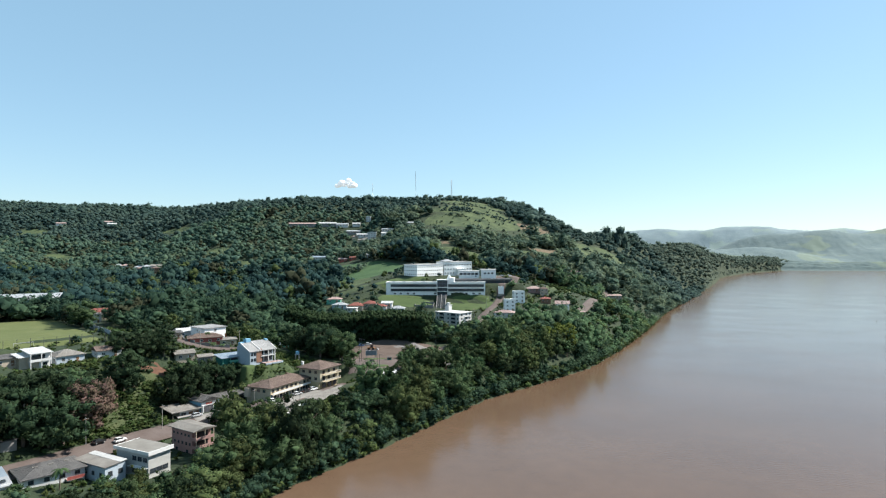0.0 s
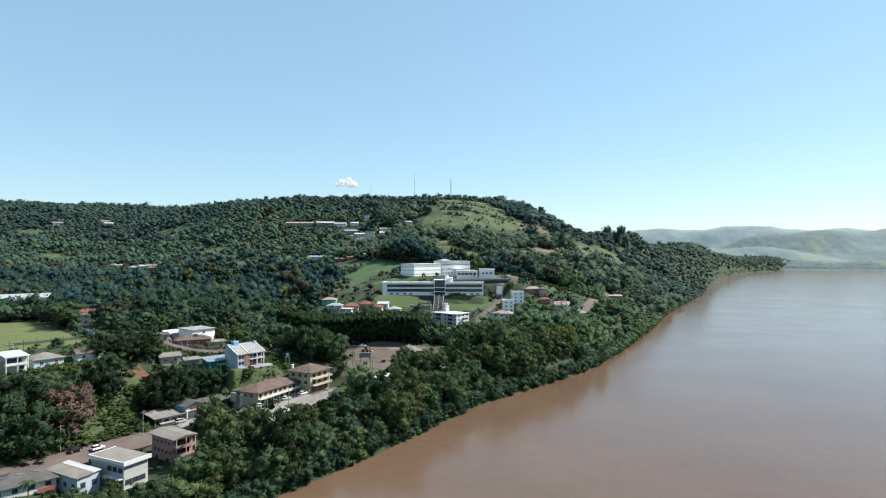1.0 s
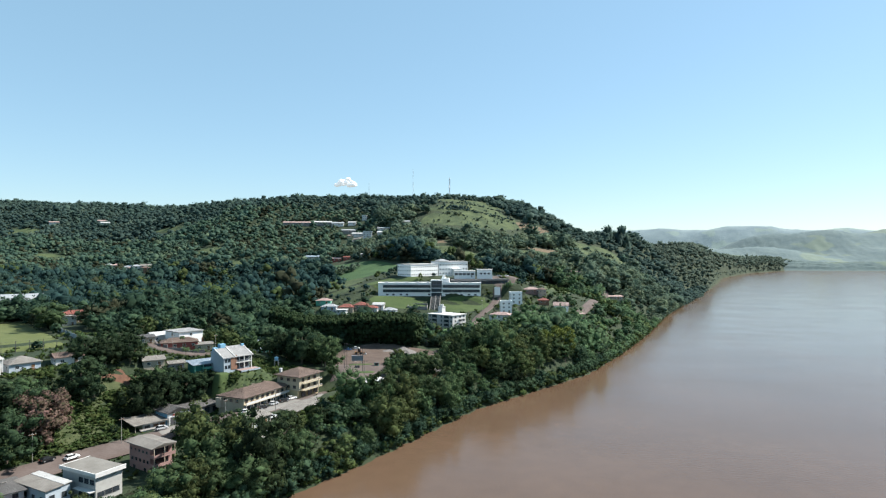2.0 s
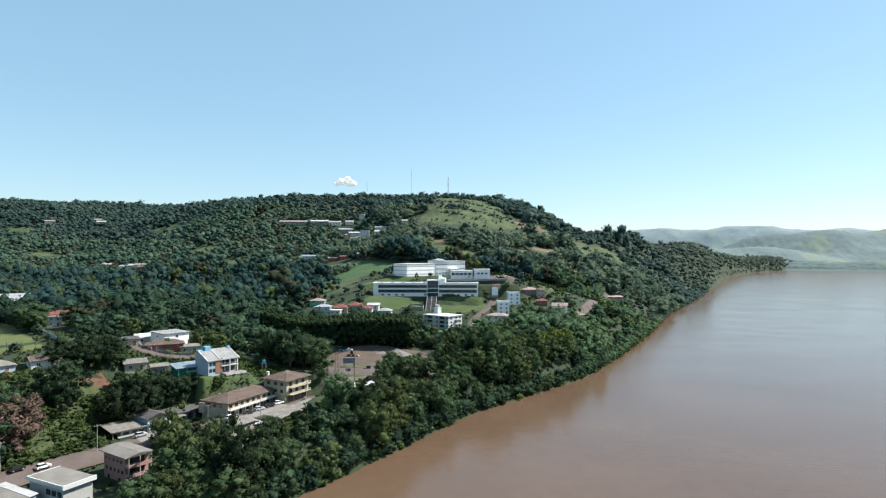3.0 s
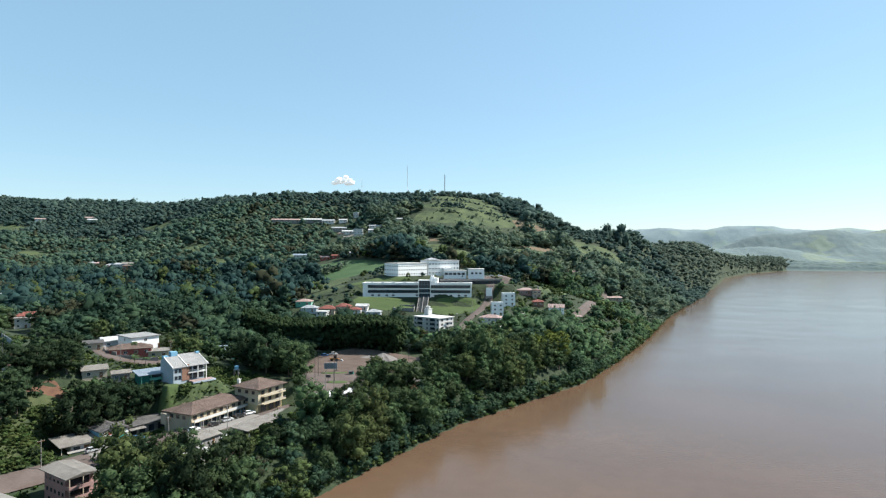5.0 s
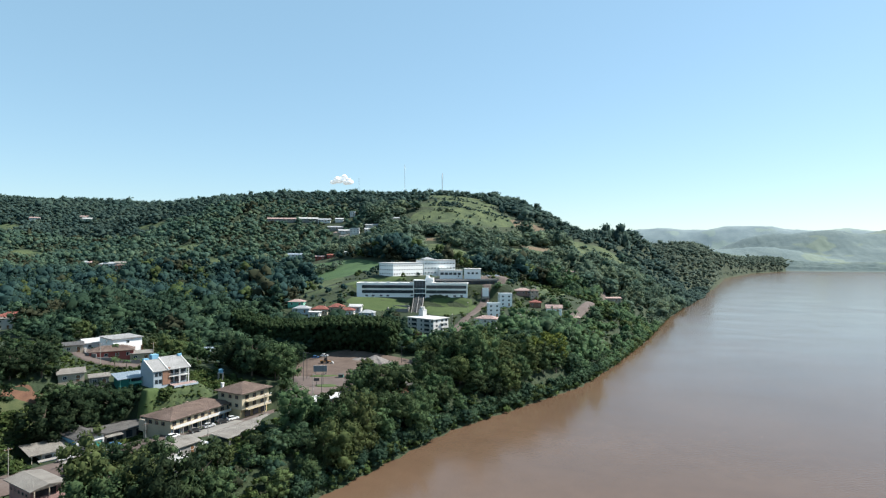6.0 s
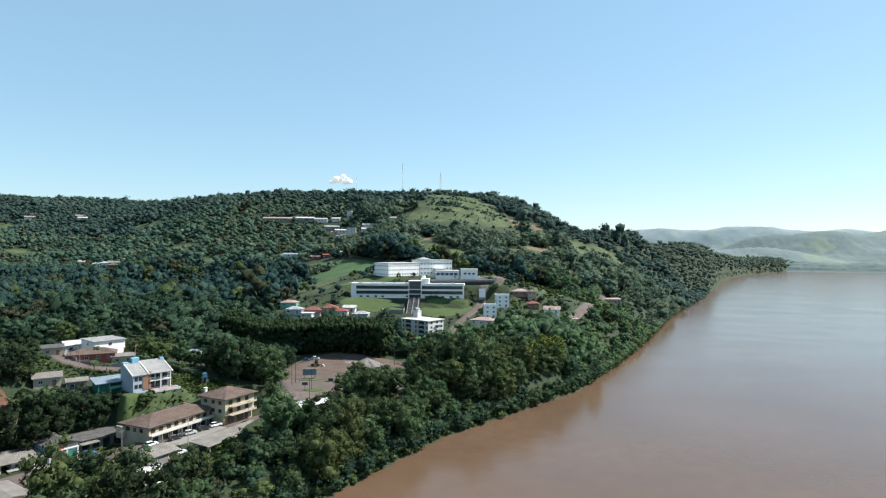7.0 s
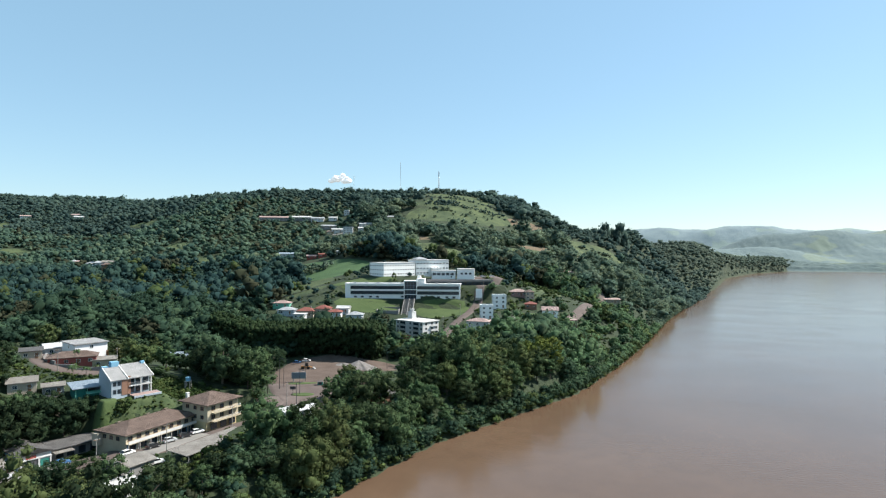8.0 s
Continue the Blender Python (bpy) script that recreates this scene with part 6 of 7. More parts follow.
def far_hills(name, lo, hi, y0, y1, bumps, mat, label, crest=0.0):
    xs, ys = np.linspace(lo, hi, 240), np.linspace(y0, y1, 44)

    def f(x, y):
        z = np.zeros_like(x)
        for cx, cy, rx, ry, h in bumps:
            z = z + (h * np.exp(-(((x - cx) / rx) ** 2 + ((y - cy) / ry) ** 2))) ** 3
        z = np.cbrt(z)
        rough = np.array([noise.fractal(Vector((u / 130, v / 130, 0)), 1.2, 2.1, 3) for u, v in zip(x.ravel(), y.ravel())]).reshape(x.shape)
        z = z * (1 + 0.04 * rough) + crest * np.array([noise.noise(Vector((u / 14, v / 14, 3))) for u, v in zip(x.ravel(), y.ravel())]).reshape(x.shape)
        return np.maximum(z, -2) * np.clip((y - y0) / 40, 0, 1) - 1
    ob = sheet(name, xs, ys, f, mat)
    return tagged(ob, label, "hill", kind="structure")




def far_land(name, a, b, pasture, scale, share):
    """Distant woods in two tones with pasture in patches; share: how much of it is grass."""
    m = material(name, a, b, scale, 1.0, 0.5)
    t, n = m.node_tree, m.node_tree.nodes
    field = n.new("ShaderNodeTexNoise")
    field.inputs["Scale"].default_value, field.inputs["Detail"].default_value = 1 / 170, 2
    t.links.new(n.new("ShaderNodeNewGeometry").outputs["Position"], field.inputs["Vector"])
    edge = n.new("ShaderNodeMapRange")
    edge.inputs["From Min"].default_value, edge.inputs["From Max"].default_value = 0.62 - share * 0.3, 0.65 - share * 0.3
    t.links.new(field.outputs["Fac"], edge.inputs["Value"])
    mix = n.new("ShaderNodeMix")
    mix.data_type = "RGBA"
    t.links.new(edge.outputs[0], mix.inputs["Factor"])
    t.links.new(n["Principled BSDF"].inputs["Base Color"].links[0].from_socket, mix.inputs["A"])
    mix.inputs["B"].default_value = (*pasture, 1)
    t.links.new(mix.outputs["Result"], n["Principled BSDF"].inputs["Base Color"])
    return m


# haze is painted into the base colours, paler and bluer with each layer
M_FAR1 = far_land("hazed_far_bank_woods", (0.06, 0.092, 0.096), (0.088, 0.122, 0.116), (0.1, 0.135, 0.105), 30, 0.05)
M_FAR2 = far_land("hazed_far_hill_woods", (0.076, 0.112, 0.122), (0.112, 0.15, 0.146), (0.122, 0.158, 0.13), 45, 0.22)
M_FAR3 = far_land("hazed_horizon_woods", (0.138, 0.186, 0.206), (0.172, 0.222, 0.232), (0.18, 0.232, 0.218), 60, 0.15)
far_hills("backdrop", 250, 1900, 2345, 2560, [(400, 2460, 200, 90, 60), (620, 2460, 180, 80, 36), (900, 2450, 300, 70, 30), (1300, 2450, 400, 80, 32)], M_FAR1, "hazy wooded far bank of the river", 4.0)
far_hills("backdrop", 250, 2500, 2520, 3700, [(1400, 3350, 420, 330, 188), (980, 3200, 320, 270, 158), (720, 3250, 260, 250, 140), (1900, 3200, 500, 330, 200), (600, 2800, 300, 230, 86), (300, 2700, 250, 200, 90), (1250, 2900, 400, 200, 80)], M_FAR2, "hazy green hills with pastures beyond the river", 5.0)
far_hills("backdrop", -100, 2900, 3600, 4500, [(330, 4050, 340, 260, 208), (640, 4000, 300, 240, 190), (900, 4050, 360, 260, 215), (1300, 4000, 360, 250, 195), (0, 4050, 300, 260, 205), (1900, 4000, 600, 300, 230)], M_FAR3, "hills on the horizon painted pale blue as haze", 2.5)

# ---- cloud ----


def cloud():
    rnd = random.Random(5)
    bm = bmesh.new()
    for k in range(34):
        u = rnd.uniform(-1, 1)
        top = 34 * (1 - abs(u) ** 1.6)
        m = Matrix.Translation((u * 44, rnd.gauss(0, 9), rnd.random() * top)) @ Matrix.Diagonal((1.25, 1, 0.85, 1))
        bmesh.ops.create_icosphere(bm, subdivisions=3, radius=rnd.uniform(7, 13), matrix=m)
    me = bpy.data.meshes.new("cloud")
    bm.to_mesh(me)
    bm.free()
    for v in me.vertices:
        v.co += Vector(v.co).normalized() * noise.fractal(v.co * 0.06, 1.0, 2.0, 3) * 4
    vapour = material("glowing_cloud_vapour", (0.62, 0.62, 0.62), (0.68, 0.68, 0.68), 30, 1.0, spec=0)
    # a weak glow is added in place of sunlight scattered inside the cloud
    vapour.node_tree.nodes["Principled BSDF"].inputs["Emission Color"].default_value = (0.9, 0.95, 1.0, 1)
    vapour.node_tree.nodes["Principled BSDF"].inputs["Emission Strength"].default_value = 0.24
    me.materials.append(vapour)
    me.shade_smooth()
    ob = new("cloud", me)
    ob.location = (-1261, 2762, 402)
    ob.rotation_euler = (0, 0, radians(20))
    tagged(ob, "small white puffy cloud over the ridge", "cloud", kind="structure")


cloud()

# ---- plants ----
ICO = bmesh.new()
bmesh.ops.create_icosphere(ICO, subdivisions=1, radius=1)
ICO_V = np.array([v.co[:] for v in ICO.verts])
ICO_F = np.array([[v.index for v in f.verts] for f in ICO.faces])
ICO.free()


def crown_arrays(seed, tall, wide, lobes, cards, card, low=0.04, rough=0.2, square=2.3, swell=1.0, fill=2, rise=0.0, core_low=0.62):
    """A crown of leaf clumps spread over an uneven oval, with leaf sprays on every clump: points, triangles, normals."""
    g = np.random.default_rng(seed)
    half, mid = tall * (1 - low) / 2, tall * (1 + low) / 2
    k = np.arange(lobes) + 0.5
    up = 1 - 1.8 * k / lobes
    turn = k * 2.39996 + g.uniform(-0.4, 0.4, lobes)
    flat = np.sqrt(np.maximum(0.0, 1 - up * up))
    way = np.stack([flat * np.cos(turn), flat * np.sin(turn), up], 1) + g.normal(0, 0.14, (lobes, 3))
    way /= np.linalg.norm(way, axis=1)[:, None]
    reach = (np.abs(way) ** square).sum(1) ** (-1 / square) * g.uniform(1 - 1.6 * rough, 1 + 0.8 * rough, lobes)
    rad = wide * swell * g.uniform(0.30, 0.46, lobes) * (20 / max(lobes, 7)) ** 0.4
    cen = way * reach[:, None] * np.stack([wide - rad * 0.75, wide - rad * 0.75, half - rad * 0.7], 1) + (0, 0, mid)
    cen = np.concatenate([cen, np.array([(0, 0, mid), (0, 0, mid - half * 0.45)])[:fill]])
    rad = np.concatenate([rad, np.array([wide * 0.62, wide * 0.5])[:fill]])

    def outward(p):
        q = (p - (0, 0, mid * 0.9)) / (wide, wide, half)
        return q / np.maximum(np.linalg.norm(q, axis=1), 1e-6)[:, None]

    core = (ICO_V[None] * (rad[:, None] * g.uniform(core_low, 0.95, (len(rad), len(ICO_V))))[:, :, None] * (1, 1, 0.86) + cen[:, None]).reshape(-1, 3)
    core_n = np.tile(ICO_V, (len(rad), 1)) * 0.8 + outward(core) * 0.3 + (0, 0, rise) + g.normal(0, 0.3, core.shape)
    core_f = (ICO_F[None] + (np.arange(len(rad)) * len(ICO_V))[:, None, None]).reshape(-1, 3)
    share = rad[:lobes] ** 2
    i = g.choice(lobes, size=cards * 3, p=share / share.sum())
    d = g.normal(size=(cards * 3, 3)) * (1, 1, 0.9) + way[i] * 0.5 + (0, 0, 0.25)
    d /= np.linalg.norm(d, axis=1)[:, None]
    p = cen[i] + d * (rad[i] * g.uniform(0.84, 1.24, cards * 3))[:, None] * (1, 1, 0.88)
    gap = np.linalg.norm(p[:, None] - cen[None], axis=2) / rad
    gap[np.arange(len(i)), i] = 9
    keep = np.nonzero(gap.min(1) > 0.86)[0][:cards]
    d, p, n = d[keep], p[keep], d[keep] + g.normal(size=(len(keep), 3)) * 0.5
    n /= np.linalg.norm(n, axis=1)[:, None]
    u = np.cross(n, g.normal(size=n.shape))
    u /= np.linalg.norm(u, axis=1)[:, None]
    w = np.cross(n, u)
    e = card * g.uniform(0.55, 1.25, (len(keep), 1))
    quad = np.stack([p - u * e, p - w * e * 0.6 - n * e * 0.25, p + u * e * 0.9, p + w * e * 0.65 - n * e * 0.25], 1).reshape(-1, 3)
    leaf = d * 0.6 + outward(p) * 0.25 + n * 0.95 + (0, 0, rise)
    at = len(core) + 4 * np.arange(len(keep))[:, None]
    normals = np.concatenate([core_n, np.repeat(leaf, 4, 0)])
    return np.concatenate([core, quad]), np.concatenate([core_f, at + (0, 1, 2), at + (0, 2, 3)]), normals / np.linalg.norm(normals, axis=1)[:, None]


def trunk_arrays(seed, tall, wide, n=6, limbs=4):
    g = np.random.default_rng(seed)
    verts, faces, count = [], [], 0

    def limb(p, q, r0, r1):
        nonlocal count
        p, q = np.array(p, float), np.array(q, float)
        d = (q - p) / np.linalg.norm(q - p)
        u = np.cross(d, (0.3, 0.9, 0.2))
        u /= np.linalg.norm(u)
        w = np.cross(d, u)
        for c, r in ((p, r0), (q, r1)):
            verts.append(np.array([c + r * (u * math.cos(i * math.tau / n) + w * math.sin(i * math.tau / n)) for i in range(n)]))
        f = []
        for i in range(n):
            j = (i + 1) % n
            f += [[i, j, n + j], [i, n + j, n + i]]
        faces.append(np.array(f) + count)
        count += 2 * n

    r = 0.03 * tall
    limb((0, 0, -0.8), (0.1, 0, tall * 0.35), r, r * 0.75)
    limb((0.1, 0, tall * 0.35), (0.2, 0.1, tall * 0.7), r * 0.75, r * 0.35)
    for k in range(limbs):
        a = k * 2.2 + g.uniform(-0.4, 0.4)
        z = tall * g.uniform(0.28, 0.5)
        limb((0.1, 0, z), (math.cos(a) * wide * 0.6, math.sin(a) * wide * 0.6, z + tall * g.uniform(0.15, 0.3)), r * 0.5, r * 0.15)
    return np.concatenate(verts), np.concatenate(faces)


def raw_mesh(name, v, f, mat, normals=None):
    me = bpy.data.meshes.new(name)
    me.vertices.add(len(v))
    me.vertices.foreach_set("co", np.ascontiguousarray(v, np.float32).ravel())
    me.loops.add(len(f) * 3)
    me.loops.foreach_set("vertex_index", np.ascontiguousarray(f, np.int32).ravel())
    me.polygons.add(len(f))
    me.polygons.foreach_set("loop_start", np.arange(len(f), dtype=np.int32) * 3)
    me.polygons.foreach_set("loop_total", np.full(len(f), 3, np.int32))
    me.update(calc_edges=True)
    me.materials.append(mat)
    if normals is not None:
        me.shade_smooth()
        me.normals_split_custom_set_from_vertices(np.asarray(normals, np.float32))
    return me


def scatter(name, spots, protos, mats, label, category):
    """Many plants in one object; spots: x, y, z, size, height factor, kind; mats: leaf colours, the commonest first."""
    rnd = random.Random(len(spots))
    vs, fs, ms, ns, count = [], [], [], [], 0
    for x, y, z, s, hz, k in spots:
        v, f, nv = protos[k]
        grove = noise.noise(Vector((x / 30, y / 30, 4.0))) * 0.9 + rnd.random()
        ms.append(np.full(len(f), 0 if grove < 0.58 else 1 if grove < 0.86 else 2 if grove < 1.02 else 3, np.int32) % len(mats))
        a = rnd.uniform(0, math.tau)
        c, q = math.cos(a) * s, math.sin(a) * s
        w = np.empty_like(v)
        w[:, 0], w[:, 1], w[:, 2] = v[:, 0] * c - v[:, 1] * q + x, v[:, 0] * q + v[:, 1] * c + y, v[:, 2] * s * hz + z
        vs.append(w)
        ca, sa = math.cos(a), math.sin(a)
        ns.append(np.stack([nv[:, 0] * ca - nv[:, 1] * sa, nv[:, 0] * sa + nv[:, 1] * ca, nv[:, 2]], 1))
        fs.append(f + count)
        count += len(v)
    me = raw_mesh(name, np.concatenate(vs), np.concatenate(fs), mats[0], np.concatenate(ns))
    for m in mats[1:]:
        me.materials.append(m)
    me.polygons.foreach_set("material_index", np.concatenate(ms))
    return tagged(new(name, me), label, category, kind="stuff")


# height, half width, start of the crown, unevenness
FORMS = [(12, 4.6, 0.03, 0.22), (10, 5.8, 0.05, 0.26), (14, 4.2, 0.02, 0.24), (11, 5.0, 0.04, 0.30), (9, 4.0, 0.02, 0.2), (13, 6.2, 0.08, 0.28)]
NEAR = [crown_arrays(11 + k, h, w, 30, 1000, 0.34, low, r + 0.1, core_low=0.45) for k, (h, w, low, r) in enumerate(FORMS)]
SLIM = [crown_arrays(31 + k, 14, 3.0, 20, 700, 0.34, 0.08, 0.36, core_low=0.45) for k in range(2)]
NEAR2 = [crown_arrays(111 + k, h, w, 16, 260, 0.52, 0.02, r + 0.08, core_low=0.5) for k, (h, w, low, r) in enumerate(FORMS)]
MID = [crown_arrays(51 + k, h, w, 10, 112, 0.6, 0.02, r + 0.08, rise=0.12, core_low=0.45, fill=1) for k, (h, w, low, r) in enumerate(FORMS)]
FAR = [crown_arrays(71 + k, h, w * 1.05, 3, 12, 0.9, 0.02, r + 0.05, fill=0, rise=0.3) for k, (h, w, low, r) in enumerate(FORMS)]
VALE = [crown_arrays(211 + k, h, w, 7, 52, 0.62, 0.02, r + 0.08, fill=0, rise=0.15, core_low=0.45) for k, (h, w, low, r) in enumerate(FORMS)]
FARTHEST = [crown_arrays(231 + k, h, w * 1.1, 2, 8, 1.0, 0.02, r, fill=0, rise=0.4) for k, (h, w, low, r) in enumerate(FORMS)]
BELT = [crown_arrays(131 + k, 13.5, 3.1, 12, 110, 0.55, 0.0, 0.08, 4.5) for k in range(4)]
BIG = [crown_arrays(161 + k, h, w, 40, 1500, 0.34, 0.02, 0.34, 2.3, 0.85, core_low=0.45) for k, (h, w) in enumerate(((12, 4.9), (11, 5.6), (12.5, 4.4), (10.5, 5.2)))]
SHRUB = [crown_arrays(91 + k, 2.2, 1.5, 1, 14, 0.5, 0.0, fill=0) for k in range(4)]


def tree_prototype(k, arrays, leaf, label, category="tree", group="riverside trees"):
    t = new("tree")
    tagged(t, label, category, group)
    v, f = trunk_arrays(200 + k, 12, 4.5)
    part("trunk", raw_mesh("trunk", v, f, M_BARK), None, t)
    part("crown", raw_mesh("crown", arrays[0], arrays[1], leaf, arrays[2]), None, t)
    return t


PROTO = [tree_prototype(k, a, M_LEAF, "dense dark green broadleaf tree on the bank") for k, a in enumerate(NEAR)]
PROTO += [tree_prototype(6 + k, a, M_LEAF, "tall slim green tree among riverside trees") for k, a in enumerate(SLIM)]
PROTO_OLIVE = [tree_prototype(20 + k, NEAR[k], M_LEAF_O, "olive green broadleaf tree on the bank") for k in (0, 2, 3, 5)]
# PROTO_BIG has shade painted into its leaves; PROTO_SUN keeps the plain leaf colour
PROTO_BIG = [tree_prototype(12 + k, a, M_LEAF_SHADED, "large full-crowned tree with shade painted into its leaves", group="large trees") for k, a in enumerate(BIG)]
PROTO_SUN = [tree_prototype(16 + k, a, M_LEAF, "large sunlit green tree on the river bank", group="large trees") for k, a in enumerate(BIG)]
PROTO_Y = tree_prototype(9, BIG[1], M_LEAF_Y, "broad yellow-green tree in the riverside woods")
PROTO_P = tree_prototype(10, BIG[3], M_LEAF_P, "tree in faded pink blossom on the bank")
USED = set()


def plant(proto, x, y, s, hz=1.0, turn=0.0):
    m = Matrix.Translation((x, y, seat(x, y) - 0.2)) @ Matrix.Rotation(turn, 4, "Z") @ Matrix.Diagonal((s, s, s * hz, 1))
    if proto not in USED:
        USED.add(proto)
        proto.matrix_basis = m
        return proto
    ob = copy_thing(proto, pose(0, 0, 0))
    ob.matrix_basis = m
    return ob


rng = random.Random(12)
clear(-146, 356, 5, 50, 9, 0)
clear(-256, 198, -31, 62, 20, 0, True)
clear(-182, 300, 60, 18, 8, 0, True)

for x, y, rot, hx, hy in ((-266, 267, -31, 60, 9), (-443, 373, 48, 30, 20), (-415, 350, 48, 24, 16), (-310, 308, 45, 9, 9), (-301, 299, 45, 8, 8)):
    clear(x, y, rot, hx, hy, 0, True)
single, woods, far_woods, bend_woods, shrubs = [], [], [], [], []


def zone(x, y, d):
    """How likely a tree grows here, and its size."""
    if d < 2.4:
        return 0, 1
    patch = noise.noise(Vector((x / 42, y / 42, 0.5)))
    big = (1.0 + 0.45 * noise.noise(Vector((x / 16, y / 16, 7.5)))) * (1.0 + (0.5 * max(-0.25, noise.noise(Vector((x / 70, y / 70, 3.5)))) if y > 380 else 0.0))
    if y < 262 and -167 < x and d > 31:
        return 0.05, rng.uniform(0.3, 0.5)
    if 238 < y < 294 and -124 < x < -93:
        return 0.5, rng.uniform(0.28, 0.42)
    if 316 < y < 356 and -114 < x < -78:
        return 0.6, rng.uniform(0.32, 0.48)
    if y < 172 and d < 36:
        return 1.0, rng.uniform(0.7, 0.95) * (1.0 if d < 12 else 0.55)
    if 203 < y < 252 and -113 < x < -100:
        return 0.9, rng.uniform(0.4, 0.6)
    if 252 < y < 330 and d < 36:
        return 1.0, big * rng.uniform(0.5, 0.74)
    if y < 330 and d < 36:
        return 1.0, big * rng.uniform(0.7, 1.05) * min(1.0, 0.75 + d / 22)
    if 204 < y < 240 and -184 < x < -150:
        return 0.9, rng.uniform(0.35, 0.6)
    if y < 176 and -190 < x < -172 and y > 128:
        return 1.0, rng.uniform(0.7, 0.95)
    if 206 < y < 236 and -180 < x < -166:
        return 1.0, rng.uniform(0.4, 0.55)
    if y < 230 and -198 < x < -158 and y > 150:
        return 0.08, rng.uniform(0.3, 0.5)
    if y < 275 and x > -262:
        return 0.35, rng.uniform(0.28, 0.5)
    if y < 330 and x > -250:
        return 0.75, rng.uniform(0.4, 0.8)
    if y < 430 and d < 85:
        return 0.97, big * rng.uniform(0.72, 1.1) * min(1.0, 0.7 + d / 22)
    if 430 <= y < 700 and d < 36:
        return 1.0, big * rng.uniform(0.5, 0.8)
    if 400 < y < 590 and -215 < x < 20:
        return 0.40, rng.uniform(0.28, 0.6)
    if 985 < y < 1040 and -190 < x < -125:
        return 1.0, rng.uniform(1.2, 1.6)
    if 560 < y < 960 and x > -300:
        return (1.0 if patch > -0.5 else 0.7), big * rng.uniform(0.78, 1.2)
    return (1.0 if patch > -0.42 else 0.8), big * rng.uniform(0.75, 1.15)


def step_for(y):
    return 6.9 if y < 430 else 8.4 if y < 640 else 8.8 if y < 860 else 9.8 if y < 1180 else 10.0


y = 95.0
while y < 2480:
    st = step_for(y)
    x = max(-1.36 * (y + 30) - 40, -1500) if y < 1180 else float(shore_x(y)) - 380
    edge = float(shore_x(y))
    while x < edge:
        px, py = x + rng.uniform(-0.45, 0.45) * st, y + rng.uniform(-0.45, 0.45) * st
        x += st
        d = float(inland(px, py))
        p, s = zone(px, py, d)
        if rng.random() > p or not is_clear(px, py):
            continue
        s *= {6.9: 1.2, 8.4: 1.2, 8.8: 1.3, 9.8: 1.5, 10.0: 1.7}.get(st, 1.0)
        spot = (px, py, None, s, rng.uniform(0.72, 1.08) * (1.0 if y < 640 else 0.9 if y < 860 else 0.85), rng.randrange(6))
        if math.hypot(px + 20, py - 60) < 330 and (px > -215 or rng.random() < 0.5):
            single.append(spot)
        elif y < 640:
            woods.append(spot)
        elif y < 1180:
            far_woods.append(spot)
        else:
            bend_woods.append(spot)
    y += st
# fewer, taller crowns along the river between the street and the square
tall = random.Random(5)
grown = []
for px, py, z, s, hz, k in single:
    if 172 < py < 345 and 3 < float(inland(px, py)) < 30:
        if tall.random() < 0.34:
            continue
        if 196 < py < 312 and px < -82:
            s *= 0.85
        else:
            s, hz = s * tall.uniform(1.08, 1.32), hz * tall.uniform(1.05, 1.25)
    grown.append((px, py, z, s, hz, k))
single = grown
# the tall clipped-looking belt of trees behind the square
belt = []
for k in range(46):
    for j in range(4):
        q = k / 45
        belt.append((-214 + q * 101 + rng.uniform(-0.6, 0.6), 364 + 3 * math.sin(q * 3) + j * 3.8, None, rng.uniform(0.97, 1.05), 1.28, rng.randrange(4)))


# hedgerows across the hill pastures
for (x0, y0), (x1, y1) in (((-262, 905), (-150, 912)), ((-240, 866), (-135, 884)), ((-228, 846), (-190, 842)), ((-232, 940), (-205, 915)), ((-150, 930), (-140, 890)), ((-30, 830), (10, 842)), ((-290, 612), (-270, 600)), ((-280, 585), (-262, 578))):
    n = max(3, int(math.dist((x0, y0), (x1, y1)) / 2.4))
    for k in range(n):
        if noise.noise(Vector((x0 + k * 0.4, y0, 1.0))) > -0.25:
            far_woods.append((x0 + (x1 - x0) * k / n + rng.uniform(-2, 2), y0 + (y1 - y0) * k / n + rng.uniform(-2, 2), None, rng.uniform(0.25, 0.7), rng.uniform(0.5, 0.9), rng.randrange(6)))
for n, cx, cy, wx, wy, lo, hi in ((26, -220, 880, 13, 4, 0.5, 0.8), (16, -263, 588, 9, 5, 0.45, 0.75), (60, -150, 944, 16, 7, 1.0, 1.4), (50, -105, 938, 18, 7, 0.95, 1.3), (40, -62, 926, 14, 6, 0.85, 1.2), (12, -34, 914, 4, 4, 1.1, 1.5), (30, -160, 870, 30, 3, 0.35, 0.6)):
    for k in range(n):
        far_woods.append((rng.gauss(cx, wx), rng.gauss(cy, wy), None, rng.uniform(lo, hi), rng.uniform(0.8, 1.1), rng.randrange(6)))
# understory along the near bank
for k in range(260):
    py = rng.uniform(95, 345)
    px = float(shore_x(py)) - rng.uniform(2, 34)
    if is_clear(px, py):
        woods.append((px, py, None, rng.uniform(0.35, 0.62), 0.9, rng.randrange(6)))
# scattered bushes over the pastures
for k in range(70):
    far_woods.append((tall.uniform(-270, -110), tall.uniform(800, 930), None, tall.uniform(0.16, 0.5), 0.9, tall.randrange(6)))
    far_woods.append((rng.uniform(-290, 40), rng.uniform(690, 950), None, rng.uniform(0.14, 0.34), 0.9, rng.randrange(6)))
